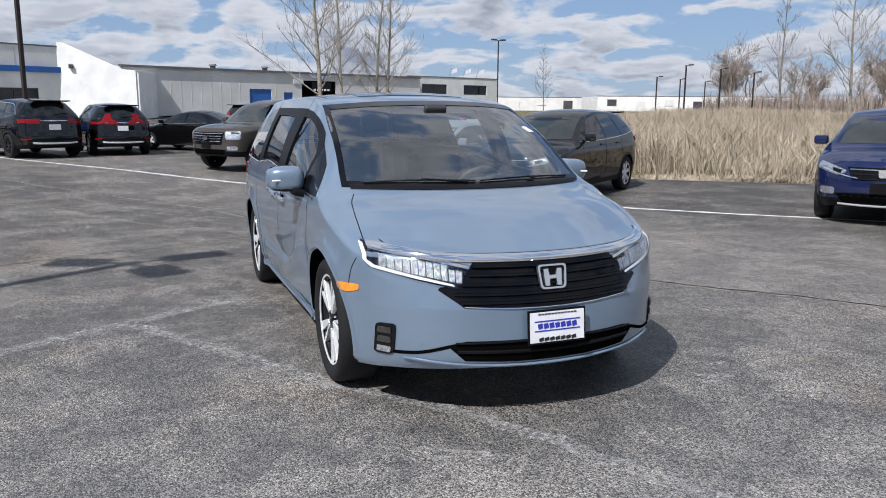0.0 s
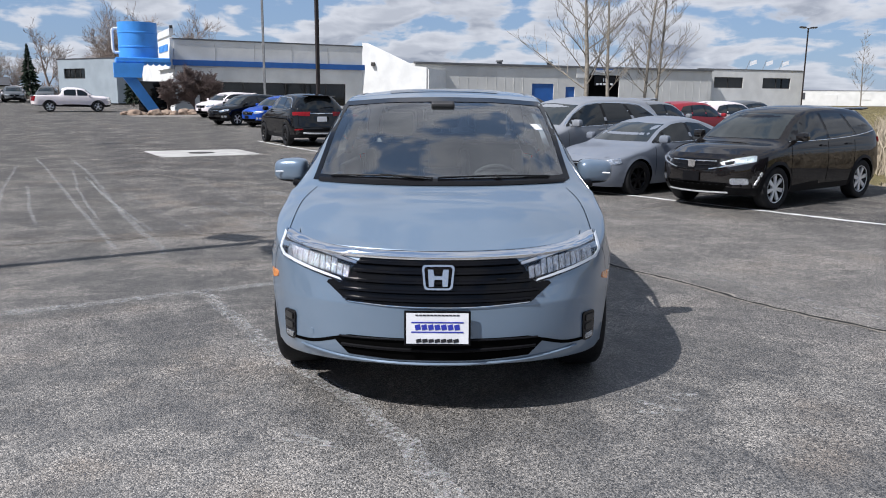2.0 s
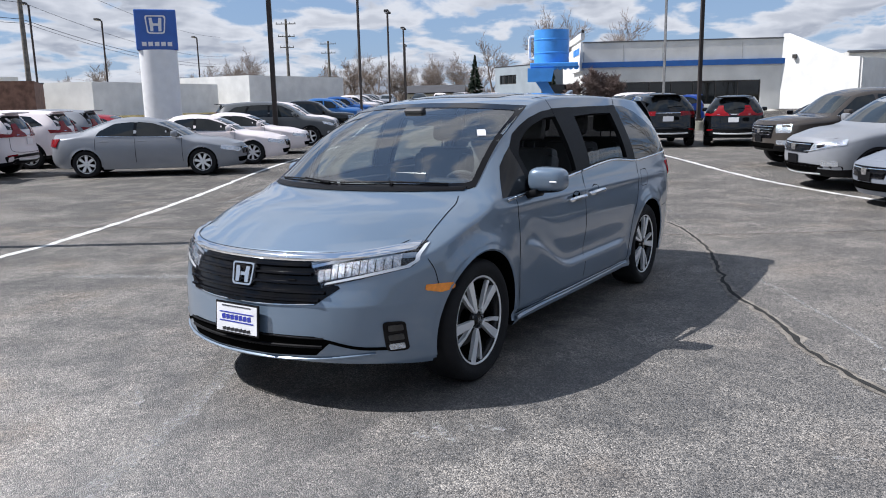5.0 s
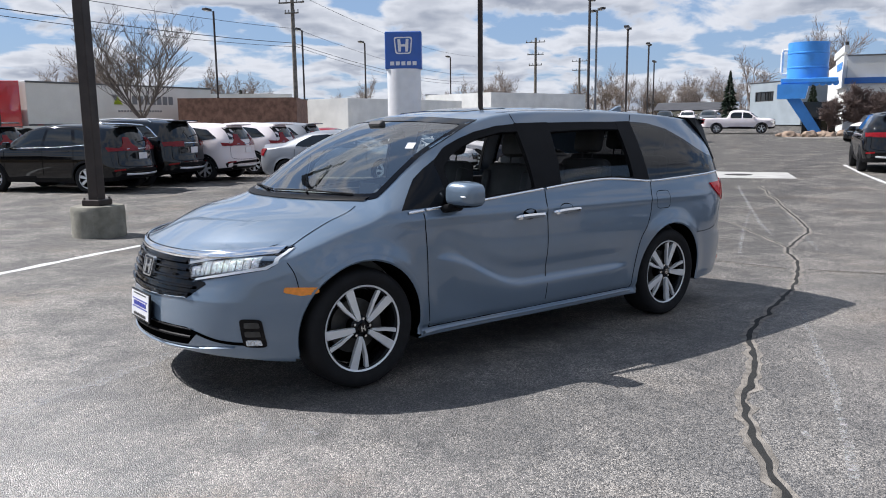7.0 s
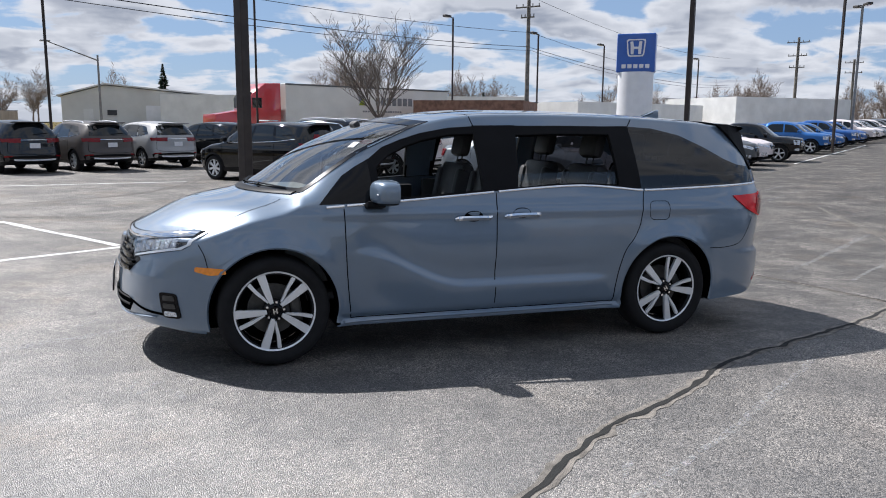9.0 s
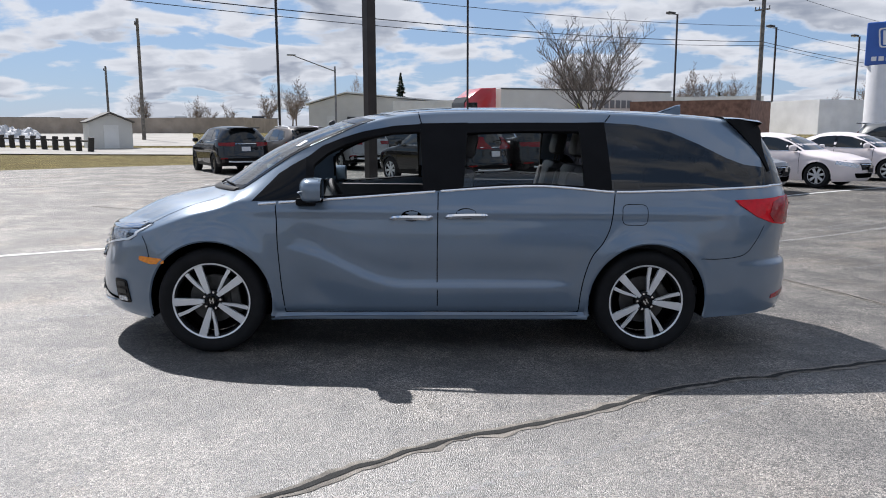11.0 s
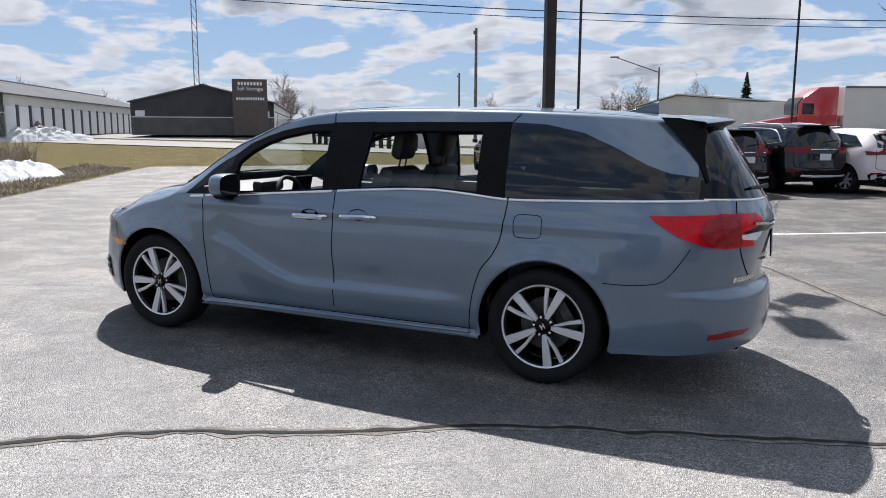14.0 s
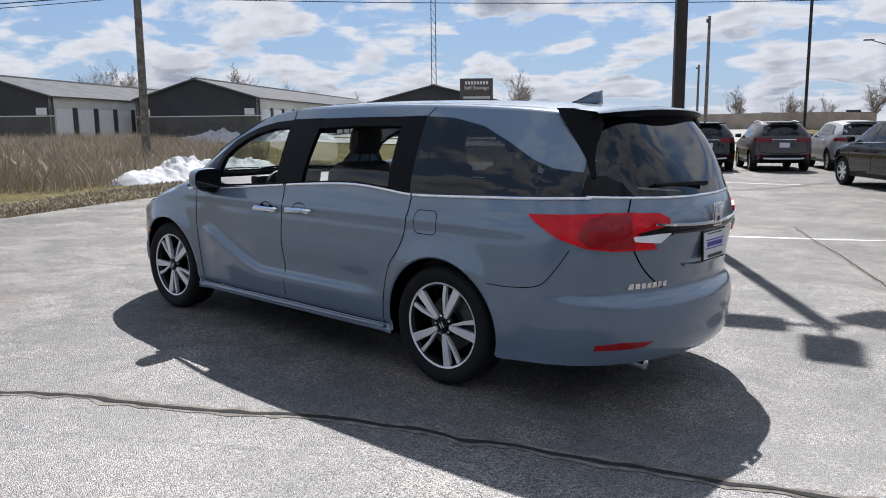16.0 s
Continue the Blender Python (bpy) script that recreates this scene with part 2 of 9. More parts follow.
M = {
    "van": paint("grey blue pearl paint", (0.130, 0.178, 0.240), 0.25, 0.32),
    "black": surf("gloss black plastic", (0.003, 0.003, 0.004), 0.10, 0, 0.1, 5, 300, 0.0, spec=0.22),
    "trim": surf("satin black plastic", (0.006, 0.006, 0.007), 0.45, 0, 0.15, 8, 400, 0.05, spec=0.09),
    "gap": surf("dark gap", (0.003, 0.003, 0.003), 0.9, 0, 0.1, 5, 90, 0.0, spec=0.0),
    "rubber": surf("tyre rubber", (0.011, 0.011, 0.012), 0.75, 0, 0.2, 9, 200, 0.2, spec=0.2),
    "chrome": surf("chrome", (0.82, 0.83, 0.85), 0.07, 1.0, 0.02, 4, 60, 0.0),
    "alloy": surf("machined alloy", (0.74, 0.75, 0.76), 0.34, 0.45, 0.05, 6, 300, 0.03),
    "alloy_dark": surf("dark painted alloy", (0.008, 0.008, 0.009), 0.25, 0.2, 0.1, 6, 200, 0.02),
    "steel": surf("brake steel", (0.07, 0.068, 0.065), 0.45, 0.7, 0.2, 20, 200, 0.1),
    "lens": glass("clear lamp lens", (0.97, 0.98, 1.0), 0.12),
    "lamp": surf("lamp reflector", (0.62, 0.64, 0.67), 0.14, 0.9, 0.3, 60, 160, 0.7),
    "lamp_white": surf("white light guide", (0.82, 0.84, 0.86), 0.25, 0, 0.05, 9, 200, 0.0, 0.6),
    "red": surf("red lamp lens", (0.62, 0.004, 0.012), 0.15, 0, 0.18, 16, 140, 0.02, 0.25, spec=0.15),
    "tail_red": surf("unlit red lamp lens", (0.17, 0.003, 0.006), 0.2, 0, 0.15, 12, 90, 0.02, 0.3, spec=0.15),
    "badge": surf("satin chrome", (0.62, 0.63, 0.65), 0.16, 0.9, 0.02, 4, 60, 0.0),
    "red_dark": surf("dark red reflector", (0.30, 0.005, 0.010), 0.2, 0, 0.2, 30, 300, 0.1, 0.35, spec=0.2),
    "amber": surf("amber lamp lens", (0.75, 0.24, 0.015), 0.2, 0, 0.15, 40, 250, 0.1, 0.8),
    "window": glass("clear car glass", (0.88, 0.93, 0.92), 0.18),
    "screen_glass": glass("windscreen glass", (0.78, 0.87, 0.84), 0.08, 0.02, 0.22),
    "privacy": glass("dark privacy glass", (0.30, 0.32, 0.36), 0.72),
    "car_glass": surf("dark car glass", (0.008, 0.010, 0.011), 0.04, 0, 0.2, 1.2, 30, 0.0, 0.25, spec=0.35),
    "shield": surf("windscreen glass", (0.022, 0.027, 0.028), 0.05, 0, 0.3, 1.5, 30, 0.0, 0.4, spec=0.4),
    "seat": surf("grey leather", (0.035, 0.035, 0.037), 0.5, 0, 0.15, 12, 220, 0.15),
    "cabin": surf("dark cabin plastic", (0.02, 0.02, 0.022), 0.6, 0, 0.15, 9, 260, 0.1),
    "dash": surf("grey dashboard plastic", (0.12, 0.125, 0.125), 0.6, 0, 0.15, 9, 260, 0.1),
    "tan_wall": surf("tan brick siding", (0.34, 0.285, 0.23), 0.9, 0, 0.15, 0.8, 20, 0.2),
    "cabin_light": surf("pale cabin lining", (0.35, 0.34, 0.32), 0.8, 0, 0.1, 12, 300, 0.1),
    "plate": surf("white plate", (0.62, 0.62, 0.64), 0.3, 0, 0.05, 12, 100, 0.0),
    "ink": surf("blue ink", (0.02, 0.03, 0.28), 0.4, 0, 0.05, 12, 100, 0.0),
    "ink_black": surf("black ink", (0.01, 0.01, 0.012), 0.4, 0, 0.05, 12, 100, 0.0),
    "white_line": surf("worn line paint", (0.55, 0.55, 0.53), 0.75, 0, 0.3, 7, 120, 0.2, 0, (0.74, 0.74, 0.72), 0.8),
    "crack": surf("open crack", (0.015, 0.015, 0.014), 0.95, 0, 0.3, 12, 150, 0.6),
    "crack_edge": surf("crumbled crack edge", (0.21, 0.19, 0.165), 0.95, 0, 0.35, 14, 160, 0.9),
    "concrete": surf("pale concrete", (0.36, 0.345, 0.31), 0.9, 0, 0.2, 3, 90, 0.4),
    "pad": surf("new concrete pad", (0.36, 0.352, 0.33), 0.85, 0, 0.15, 2, 80, 0.3),
    "stained": surf("weathered concrete", (0.20, 0.19, 0.15), 0.95, 0, 0.4, 5, 70, 0.8, 0, (0.30, 0.285, 0.235), 0.9),
    "road": surf("pale road concrete", (0.27, 0.255, 0.23), 0.9, 0, 0.15, 0.6, 40, 0.3),
    "iron": surf("cast iron", (0.05, 0.045, 0.04), 0.7, 0.5, 0.3, 30, 200, 0.4),
    "bronze_post": surf("dark bronze steel", (0.030, 0.022, 0.019), 0.5, 0.3, 0.25, 5, 120, 0.1),
    "grey_post": surf("galvanised steel", (0.22, 0.22, 0.22), 0.5, 0.5, 0.2, 6, 120, 0.1),
    "wood_pole": surf("weathered pole timber", (0.16, 0.145, 0.125), 0.9, 0, 0.35, 4, 90, 0.5),
    "lamp_head": surf("lamp housing", (0.05, 0.045, 0.042), 0.5, 0.3, 0.2, 9, 120, 0.1),
    "wire": surf("cable sheath", (0.012, 0.012, 0.013), 0.6, 0, 0.1, 3, 30, 0.0),
    "white_wall": surf("white painted block", (0.68, 0.675, 0.65), 0.85, 0, 0.08, 0.9, 25, 0.3),
    "slate_wall": surf("blue grey render", (0.24, 0.275, 0.30), 0.85, 0, 0.08, 0.7, 25, 0.2),
    "grey_wall": surf("light grey render", (0.60, 0.595, 0.57), 0.85, 0, 0.08, 0.7, 25, 0.2),
    "cream_wall": surf("cream steel siding", (0.56, 0.55, 0.515), 0.7, 0, 0.08, 0.5, 18, 0.2),
    "blue": surf("bright blue panel", (0.055, 0.26, 0.68), 0.4, 0, 0.08, 1.5, 30, 0.05),
    "blue_band": surf("blue fascia band", (0.02, 0.10, 0.33), 0.45, 0, 0.1, 1.2, 30, 0.05),
    "roof": surf("grey metal roof", (0.13, 0.133, 0.137), 0.9, 0.0, 0.15, 0.8, 20, 0.1, spec=0.1),
    "dark_wall": surf("charcoal siding", (0.045, 0.045, 0.05), 0.75, 0, 0.15, 0.8, 20, 0.2),
    "brown_wall": surf("grey brown siding", (0.10, 0.093, 0.085), 0.8, 0, 0.15, 0.8, 20, 0.2),
    "brick": surf("red brown brick", (0.19, 0.105, 0.075), 0.9, 0, 0.3, 3, 30, 0.4),
    "bark": surf("grey bark", (0.26, 0.23, 0.20), 0.95, 0, 0.3, 6, 60, 0.6),
    "bark_dark": surf("dark street tree bark", (0.13, 0.11, 0.095), 0.95, 0, 0.3, 6, 60, 0.6),
    "bark_pale": surf("pale birch bark", (0.21, 0.185, 0.15), 0.9, 0, 0.3, 6, 60, 0.5),
    "twigs": surf("brown twigs", (0.24, 0.195, 0.165), 0.95, 0, 0.25, 2, 40, 0.3),
    "twigs_red": surf("grey brown twigs", (0.13, 0.095, 0.085), 0.95, 0, 0.25, 2, 40, 0.3),
    "fir": surf("dark fir needles", (0.02, 0.035, 0.018), 0.9, 0, 0.3, 3, 40, 0.4),
    "reeds": surf("dry straw reeds", (0.33, 0.265, 0.185), 0.95, 0, 0.35, 0.7, 9, 0.2, 0, (0.48, 0.41, 0.31), 0.8),
    "snow": surf("dirty snow", (0.52, 0.52, 0.53), 0.8, 0, 0.25, 3, 40, 0.5, 0, (0.62, 0.62, 0.63), 0.9),
    "rock": surf("landscape rock", (0.26, 0.19, 0.14), 0.9, 0, 0.3, 4, 60, 0.6),
    "sign_blue": surf("blue sign face", (0.012, 0.085, 0.38), 0.3, 0, 0.05, 2, 30, 0.0, 0.3),
    "sign_white": surf("white sign face", (0.70, 0.70, 0.71), 0.35, 0, 0.04, 2, 30, 0.0, 0.3),
    "sign_brown": surf("brown sign panel", (0.075, 0.062, 0.053), 0.7, 0, 0.1, 2, 30, 0.1),
    "trailer": surf("white trailer panel", (0.66, 0.65, 0.61), 0.45, 0, 0.06, 0.6, 12, 0.05),
    "cab_red": paint("red truck paint", (0.45, 0.015, 0.02), 0.0, 0.3),
    "green": surf("lime green vinyl", (0.42, 0.52, 0.02), 0.5, 0, 0.05, 3, 30, 0.0),
    "grey_ink": surf("grey lettering vinyl", (0.17, 0.18, 0.19), 0.5, 0, 0.05, 3, 30, 0.0),
}


def ground_material(name, zones, gloss=0.38):
    """Old lot surface, in world coordinates: dark binder, pale worn stone, blotches, tyre-wiped streaks along the lane."""
    m = bpy.data.materials.new(name)
    m.use_nodes = True
    t = m.node_tree
    p = t.nodes["Principled BSDF"]
    geo = t.nodes.new("ShaderNodeNewGeometry")

    def noise_at(scale, detail, rough=0.5, stretch=None):
        n = t.nodes.new("ShaderNodeTexNoise")
        n.inputs["Scale"].default_value, n.inputs["Detail"].default_value, n.inputs["Roughness"].default_value = scale, detail, rough
        if stretch:
            mp = t.nodes.new("ShaderNodeMapping")
            mp.inputs["Rotation"].default_value = (0, 0, radians(stretch[0]))
            mp.inputs["Scale"].default_value = (stretch[1], stretch[2], 1)
            t.links.new(geo.outputs["Position"], mp.inputs["Vector"])
            t.links.new(mp.outputs[0], n.inputs["Vector"])
        else:
            t.links.new(geo.outputs["Position"], n.inputs["Vector"])
        return n.outputs[0]

    def ramp(value, a, b, lo=0.0, hi=1.0):
        n = t.nodes.new("ShaderNodeMapRange")
        n.interpolation_type = "SMOOTHSTEP"
        n.inputs["From Min"].default_value, n.inputs["From Max"].default_value = a, b
        n.inputs["To Min"].default_value, n.inputs["To Max"].default_value = lo, hi
        t.links.new(value, n.inputs["Value"])
        return n.outputs[0]

    def blend(kind, fac, a, b):
        n = t.nodes.new("ShaderNodeMixRGB")
        n.blend_type = kind
        for i, v in enumerate((fac, a, b)):
            if isinstance(v, (int, float)):
                n.inputs[i].default_value = v
            elif isinstance(v, tuple):
                n.inputs[i].default_value = (*v, 1)
            else:
                t.links.new(v, n.inputs[i])
        return n.outputs[0]

    dark, pale, stone = zones

    def cells(scale):
        n = t.nodes.new("ShaderNodeTexVoronoi")
        n.inputs["Scale"].default_value = scale
        t.links.new(geo.outputs["Position"], n.inputs["Vector"])
        sp = t.nodes.new("ShaderNodeSeparateColor")
        t.links.new(n.outputs["Color"], sp.inputs[0])
        return sp.outputs[0], sp.outputs[1], n.outputs["Distance"]

    worn = ramp(noise_at(0.9, 8, 0.74), 0.43, 0.62)
    blot = ramp(noise_at(2.6, 6, 0.7), 0.46, 0.66)
    oily = ramp(noise_at(1.3, 5, 0.6), 0.52, 0.66)
    track = ramp(noise_at(1.0, 6, 0.7, (-36, 0.10, 1.3)), 0.52, 0.70)
    scrape = ramp(noise_at(1.0, 6, 0.75, (20, 0.5, 9.0)), 0.62, 0.74)
    sweep = ramp(noise_at(1.0, 5, 0.7, (62, 0.22, 5.0)), 0.56, 0.70)
    mottle = ramp(noise_at(7.0, 5, 0.75), 0.42, 0.64)
    base = blend("MIX", blend("MULTIPLY", 1.0, worn, (0.85, 0.85, 0.85)), dark, pale)
    base = blend("MIX", blend("MULTIPLY", 1.0, blot, (0.35, 0.35, 0.35)), base, pale)
    base = blend("MIX", blend("MULTIPLY", 1.0, oily, (0.45, 0.45, 0.45)), base, dark)
    base = blend("MIX", blend("MULTIPLY", 1.0, mottle, (0.45, 0.45, 0.45)), base, pale)
    base = blend("MIX", blend("MULTIPLY", 1.0, track, (0.30, 0.30, 0.30)), base, pale)
    base = blend("MIX", blend("MULTIPLY", 1.0, sweep, (0.30, 0.30, 0.30)), base, pale)
    base = blend("MIX", blend("MULTIPLY", 1.0, scrape, (0.32, 0.32, 0.32)), base, stone)
    base = blend("MULTIPLY", ramp(noise_at(0.8, 4, 0.6), 0.5, 0.7), base, (1.12, 1.0, 0.88))
    # sun glare painted in as a broad, paler, evener belt with a ragged border
    sepa = t.nodes.new("ShaderNodeSeparateXYZ")
    t.links.new(geo.outputs["Position"], sepa.inputs[0])

    def calc(op, u, v):
        n = t.nodes.new("ShaderNodeMath")
        n.operation = op
        for i, w in enumerate((u, v)):
            if isinstance(w, (int, float)):
                n.inputs[i].default_value = w
            else:
                t.links.new(w, n.inputs[i])
        return n.outputs[0]

    across = calc("ADD", calc("MULTIPLY", sepa.outputs["Y"], 0.9), calc("MULTIPLY", sepa.outputs["X"], -0.35))
    across = calc("ADD", across, calc("MULTIPLY", noise_at(0.5, 5, 0.6), 2.4))
    belt = calc("MULTIPLY", ramp(across, 1.6, 4.4), ramp(across, 6.6, 8.2, 1.0, 0.0))
    belt = calc("MULTIPLY", belt, ramp(sepa.outputs["X"], 0.5, 3.5, 1.0, 0.35))
    base = blend("MIX", calc("MULTIPLY", belt, 0.5 if gloss > 0.2 else 0.0), base, tuple((u + v) / 2 for u, v in zip(dark, pale)))
    # younger, darker paving under parked cars; lane colour dimmed for views away from sun
    darkening = calc("ADD", calc("MULTIPLY", ramp(across, 6.0, 8.0), 0.26), calc("MULTIPLY", ramp(sepa.outputs["X"], -12.0, 0.0, 1.0, 0.0), 0.28))
    worn_out = ramp(sepa.outputs["X"], 1.0, 4.0, 0.0, 0.28) if gloss > 0.2 else 0.1
    belt = calc("ADD", calc("MULTIPLY", belt, 0.40 if gloss > 0.2 else 0.0), calc("ADD", worn_out, 0.90))
    belt = calc("SUBTRACT", belt, calc("MULTIPLY", darkening, 1.0 if gloss > 0.2 else 0.0))
    base = blend("MULTIPLY", 1.0, base, belt)
    # stones, each with its own tone, in a darker binder
    one, pick, gap = cells(150)
    two = cells(70)[0]
    base = blend("MULTIPLY", 1.0, base, ramp(one, 0.0, 1.0, 0.22, 1.75))
    base = blend("MULTIPLY", 0.4, base, ramp(two, 0.0, 1.0, 0.6, 1.4))
    base = blend("MULTIPLY", 0.5, base, ramp(noise_at(11, 6, 0.8), 0.32, 0.64, 0.6, 1.35))
    chip = ramp(pick, 0.80, 0.86)
    base = blend("MIX", blend("MULTIPLY", 1.0, chip, blend("MIX", worn, (0.22, 0.22, 0.22), (0.8, 0.8, 0.8))), base, stone)
    pits = ramp(noise_at(70, 3, 0.7), 0.36, 0.46, 0.6, 1.0)
    base = blend("MULTIPLY", 1.0, base, pits)
    t.links.new(base, p.inputs["Base Color"])
    p.inputs["Roughness"].default_value = 0.95
    p.inputs["Specular IOR Level"].default_value = 0.0
    b = t.nodes.new("ShaderNodeBump")
    b.inputs["Strength"].default_value, b.inputs["Distance"].default_value = 0.7, 0.006
    t.links.new(gap, b.inputs["Height"])
    b.invert = True
    t.links.new(b.outputs[0], p.inputs["Normal"])
    if gloss > 0.2:
        # polished stone tops shine towards the sun; at a flat angle the rough grain hides them
        shine = t.nodes.new("ShaderNodeBsdfGlossy")
        t.links.new(ramp(one, 0.0, 1.0, 0.42, 0.60), shine.inputs["Roughness"])
        t.links.new(b.outputs[0], shine.inputs["Normal"])
        flat = t.nodes.new("ShaderNodeLayerWeight")
        flat.inputs["Blend"].default_value = 0.5
        mix = t.nodes.new("ShaderNodeMixShader")
        t.links.new(ramp(flat.outputs["Facing"], 0.45, 0.95, gloss * 0.45, gloss * 0.23), mix.inputs[0])
        t.links.new(p.outputs[0], mix.inputs[1])
        t.links.new(shine.outputs[0], mix.inputs[2])
        out = next(n for n in t.nodes if n.type == "OUTPUT_MATERIAL")
        t.links.new(mix.outputs[0], out.inputs["Surface"])
    return m


M["asphalt"] = ground_material("old asphalt", ((0.046, 0.0435, 0.041), (0.128, 0.117, 0.104), (0.46, 0.42, 0.37)))
M["turf"] = ground_material("dry spring turf", ((0.10, 0.085, 0.05), (0.16, 0.14, 0.07), (0.24, 0.20, 0.12)), 0.1)


def faint(name, base, scale, lo, hi):
    """Pale abraded stone showing here and there through the binder."""
    m = bpy.data.materials.new(name)
    m.use_nodes = True
    t = m.node_tree
    p = t.nodes["Principled BSDF"]
    geo = t.nodes.new("ShaderNodeNewGeometry")
    cell = t.nodes.new("ShaderNodeTexVoronoi")
    cell.inputs["Scale"].default_value = 125
    grain = t.nodes.new("ShaderNodeTexNoise")
    grain.inputs["Scale"].default_value, grain.inputs["Detail"].default_value, grain.inputs["Roughness"].default_value = scale, 6, 0.8
    for n in (cell, grain):
        t.links.new(geo.outputs["Position"], n.inputs["Vector"])
    mul = t.nodes.new("ShaderNodeMixRGB")
    mul.blend_type = "MULTIPLY"
    mul.inputs[0].default_value = 0.8
    mul.inputs[1].default_value = (*base, 1)
    t.links.new(cell.outputs["Color"], mul.inputs[2])
    grey = t.nodes.new("ShaderNodeHueSaturation")
    grey.inputs["Saturation"].default_value, grey.inputs["Value"].default_value = 0.15, 1.5
    t.links.new(mul.outputs[0], grey.inputs["Color"])
    t.links.new(grey.outputs[0], p.inputs["Base Color"])
    p.inputs["Roughness"].default_value = 0.8
    edge = t.nodes.new("ShaderNodeMapRange")
    edge.inputs["From Min"].default_value, edge.inputs["From Max"].default_value = lo, hi
    edge.inputs["To Max"].default_value = 0.75
    t.links.new(grain.outputs[0], edge.inputs["Value"])
    t.links.new(edge.outputs[0], p.inputs["Alpha"])
    return m


M["abraded"] = faint("abraded pale asphalt", (0.34, 0.31, 0.265), 26, 0.455, 0.63)

# ---- mesh tools ----
from mathutils.bvhtree import BVHTree


def mesh_object(name, bm, material, parent=None, label="", smooth=False, sharp=35):
    """Links a bmesh as one mesh object, under a thing or part where one is given."""
    me = bpy.data.meshes.new(name)
    bm.normal_update()
    if smooth:
        for f in bm.faces:
            f.smooth = True
        limit = radians(sharp)
        for e in bm.edges:
            if len(e.link_faces) == 2 and e.calc_face_angle(0) > limit:
                e.smooth = False
    bm.to_mesh(me)
    bm.free()
    for m in material if isinstance(material, (list, tuple)) else [material]:
        me.materials.append(M[m] if isinstance(m, str) else m)
    ob = new(name, me)
    if parent is not None:
        ob.parent = parent
    if label:
        ob["label"] = label
    return ob


def part(name, bm, material, parent, label="", smooth=False, sharp=35):
    return mesh_object(name, bm, material, parent, label, smooth, sharp)


def thing(name, m, label, category, group="", kind=""):
    """An Empty at the base of a thing."""
    ob = new(name)
    ob.matrix_world = m
    return tagged(ob, label, category, group, kind)


def shared(name, me, parent, m):
    """One more object on a mesh that is already built."""
    ob = new(name, me)
    ob.parent = parent
    ob.matrix_basis = m
    return ob


def box(bm, size, at=(0, 0, 0), m=None, bevel=0.0):
    """Adds a box of that size round a centre, its edges rounded where bevel is given."""
    mm = Matrix.Translation(at) @ (m or Matrix()) @ Matrix.Diagonal((*size, 1))
    r = bmesh.ops.create_cube(bm, size=1.0, matrix=mm)
    if bevel:
        edges = list({e for v in r["verts"] for e in v.link_edges})
        bmesh.ops.bevel(bm, geom=edges, offset=bevel, segments=2, profile=0.5, affect="EDGES")
    return bm


def rod(bm, a, b, r0, r1=None, sides=12, caps=True):
    """Adds a tapered round bar from a to b."""
    a, b = Vector(a), Vector(b)
    d = b - a
    m = Matrix.Translation((a + b) / 2) @ d.to_track_quat("Z", "Y").to_matrix().to_4x4()
    bmesh.ops.create_cone(bm, cap_ends=caps, segments=sides, radius1=r0, radius2=r0 if r1 is None else r1, depth=d.length, matrix=m)
    return bm


def lathe(bm, profile, sides=48, m=None, close=False):
    """Turns a profile of (radius, height) about z."""
    m = m or Matrix()
    rings = []
    for r, h in profile:
        rings.append([bm.verts.new(m @ Vector((r * math.cos(2 * math.pi * i / sides), r * math.sin(2 * math.pi * i / sides), h))) for i in range(sides)])
    pairs = list(zip(rings, rings[1:])) + ([(rings[-1], rings[0])] if close else [])
    for a, b in pairs:
        for i in range(sides):
            j = (i + 1) % sides
            bm.faces.new((a[i], a[j], b[j], b[i]))
    return bm


def prism(bm, outline, depth, m=None, bevel=0.0):
    """A flat outline in x, y with depth along z."""
    m = m or Matrix()
    low = [bm.verts.new(m @ Vector((x, y, 0))) for x, y in outline]
    top = [bm.verts.new(m @ Vector((x, y, depth))) for x, y in outline]
    n = len(outline)
    area = sum(outline[i][0] * outline[(i + 1) % n][1] - outline[(i + 1) % n][0] * outline[i][1] for i in range(n))
    if area < 0:
        low.reverse(), top.reverse()
    faces = [bm.faces.new(list(reversed(low))), bm.faces.new(top)]
    for i in range(n):
        j = (i + 1) % n
        faces.append(bm.faces.new((low[i], low[j], top[j], top[i])))
    if bevel:
        edges = list({e for f in faces[:2] for e in f.edges})
        bmesh.ops.bevel(bm, geom=edges, offset=bevel, segments=2, profile=0.5, affect="EDGES")
    return bm


def rounded(points, r=0.02, steps=4):
    """An outline with its corners rounded."""
    out = []
    n = len(points)
    for i in range(n):
        p0, p1, p2 = (Vector(points[(i + k) % n]) for k in (-1, 0, 1))
        a, b = p0 - p1, p2 - p1
        k = min(r, a.length * 0.45, b.length * 0.45)
        s, e = p1 + a.normalized() * k, p1 + b.normalized() * k
        for j in range(steps + 1):
            t = j / steps
            q = s * (1 - t) ** 2 + p1 * 2 * t * (1 - t) + e * t * t
            out.append((q.x, q.y))
    return out


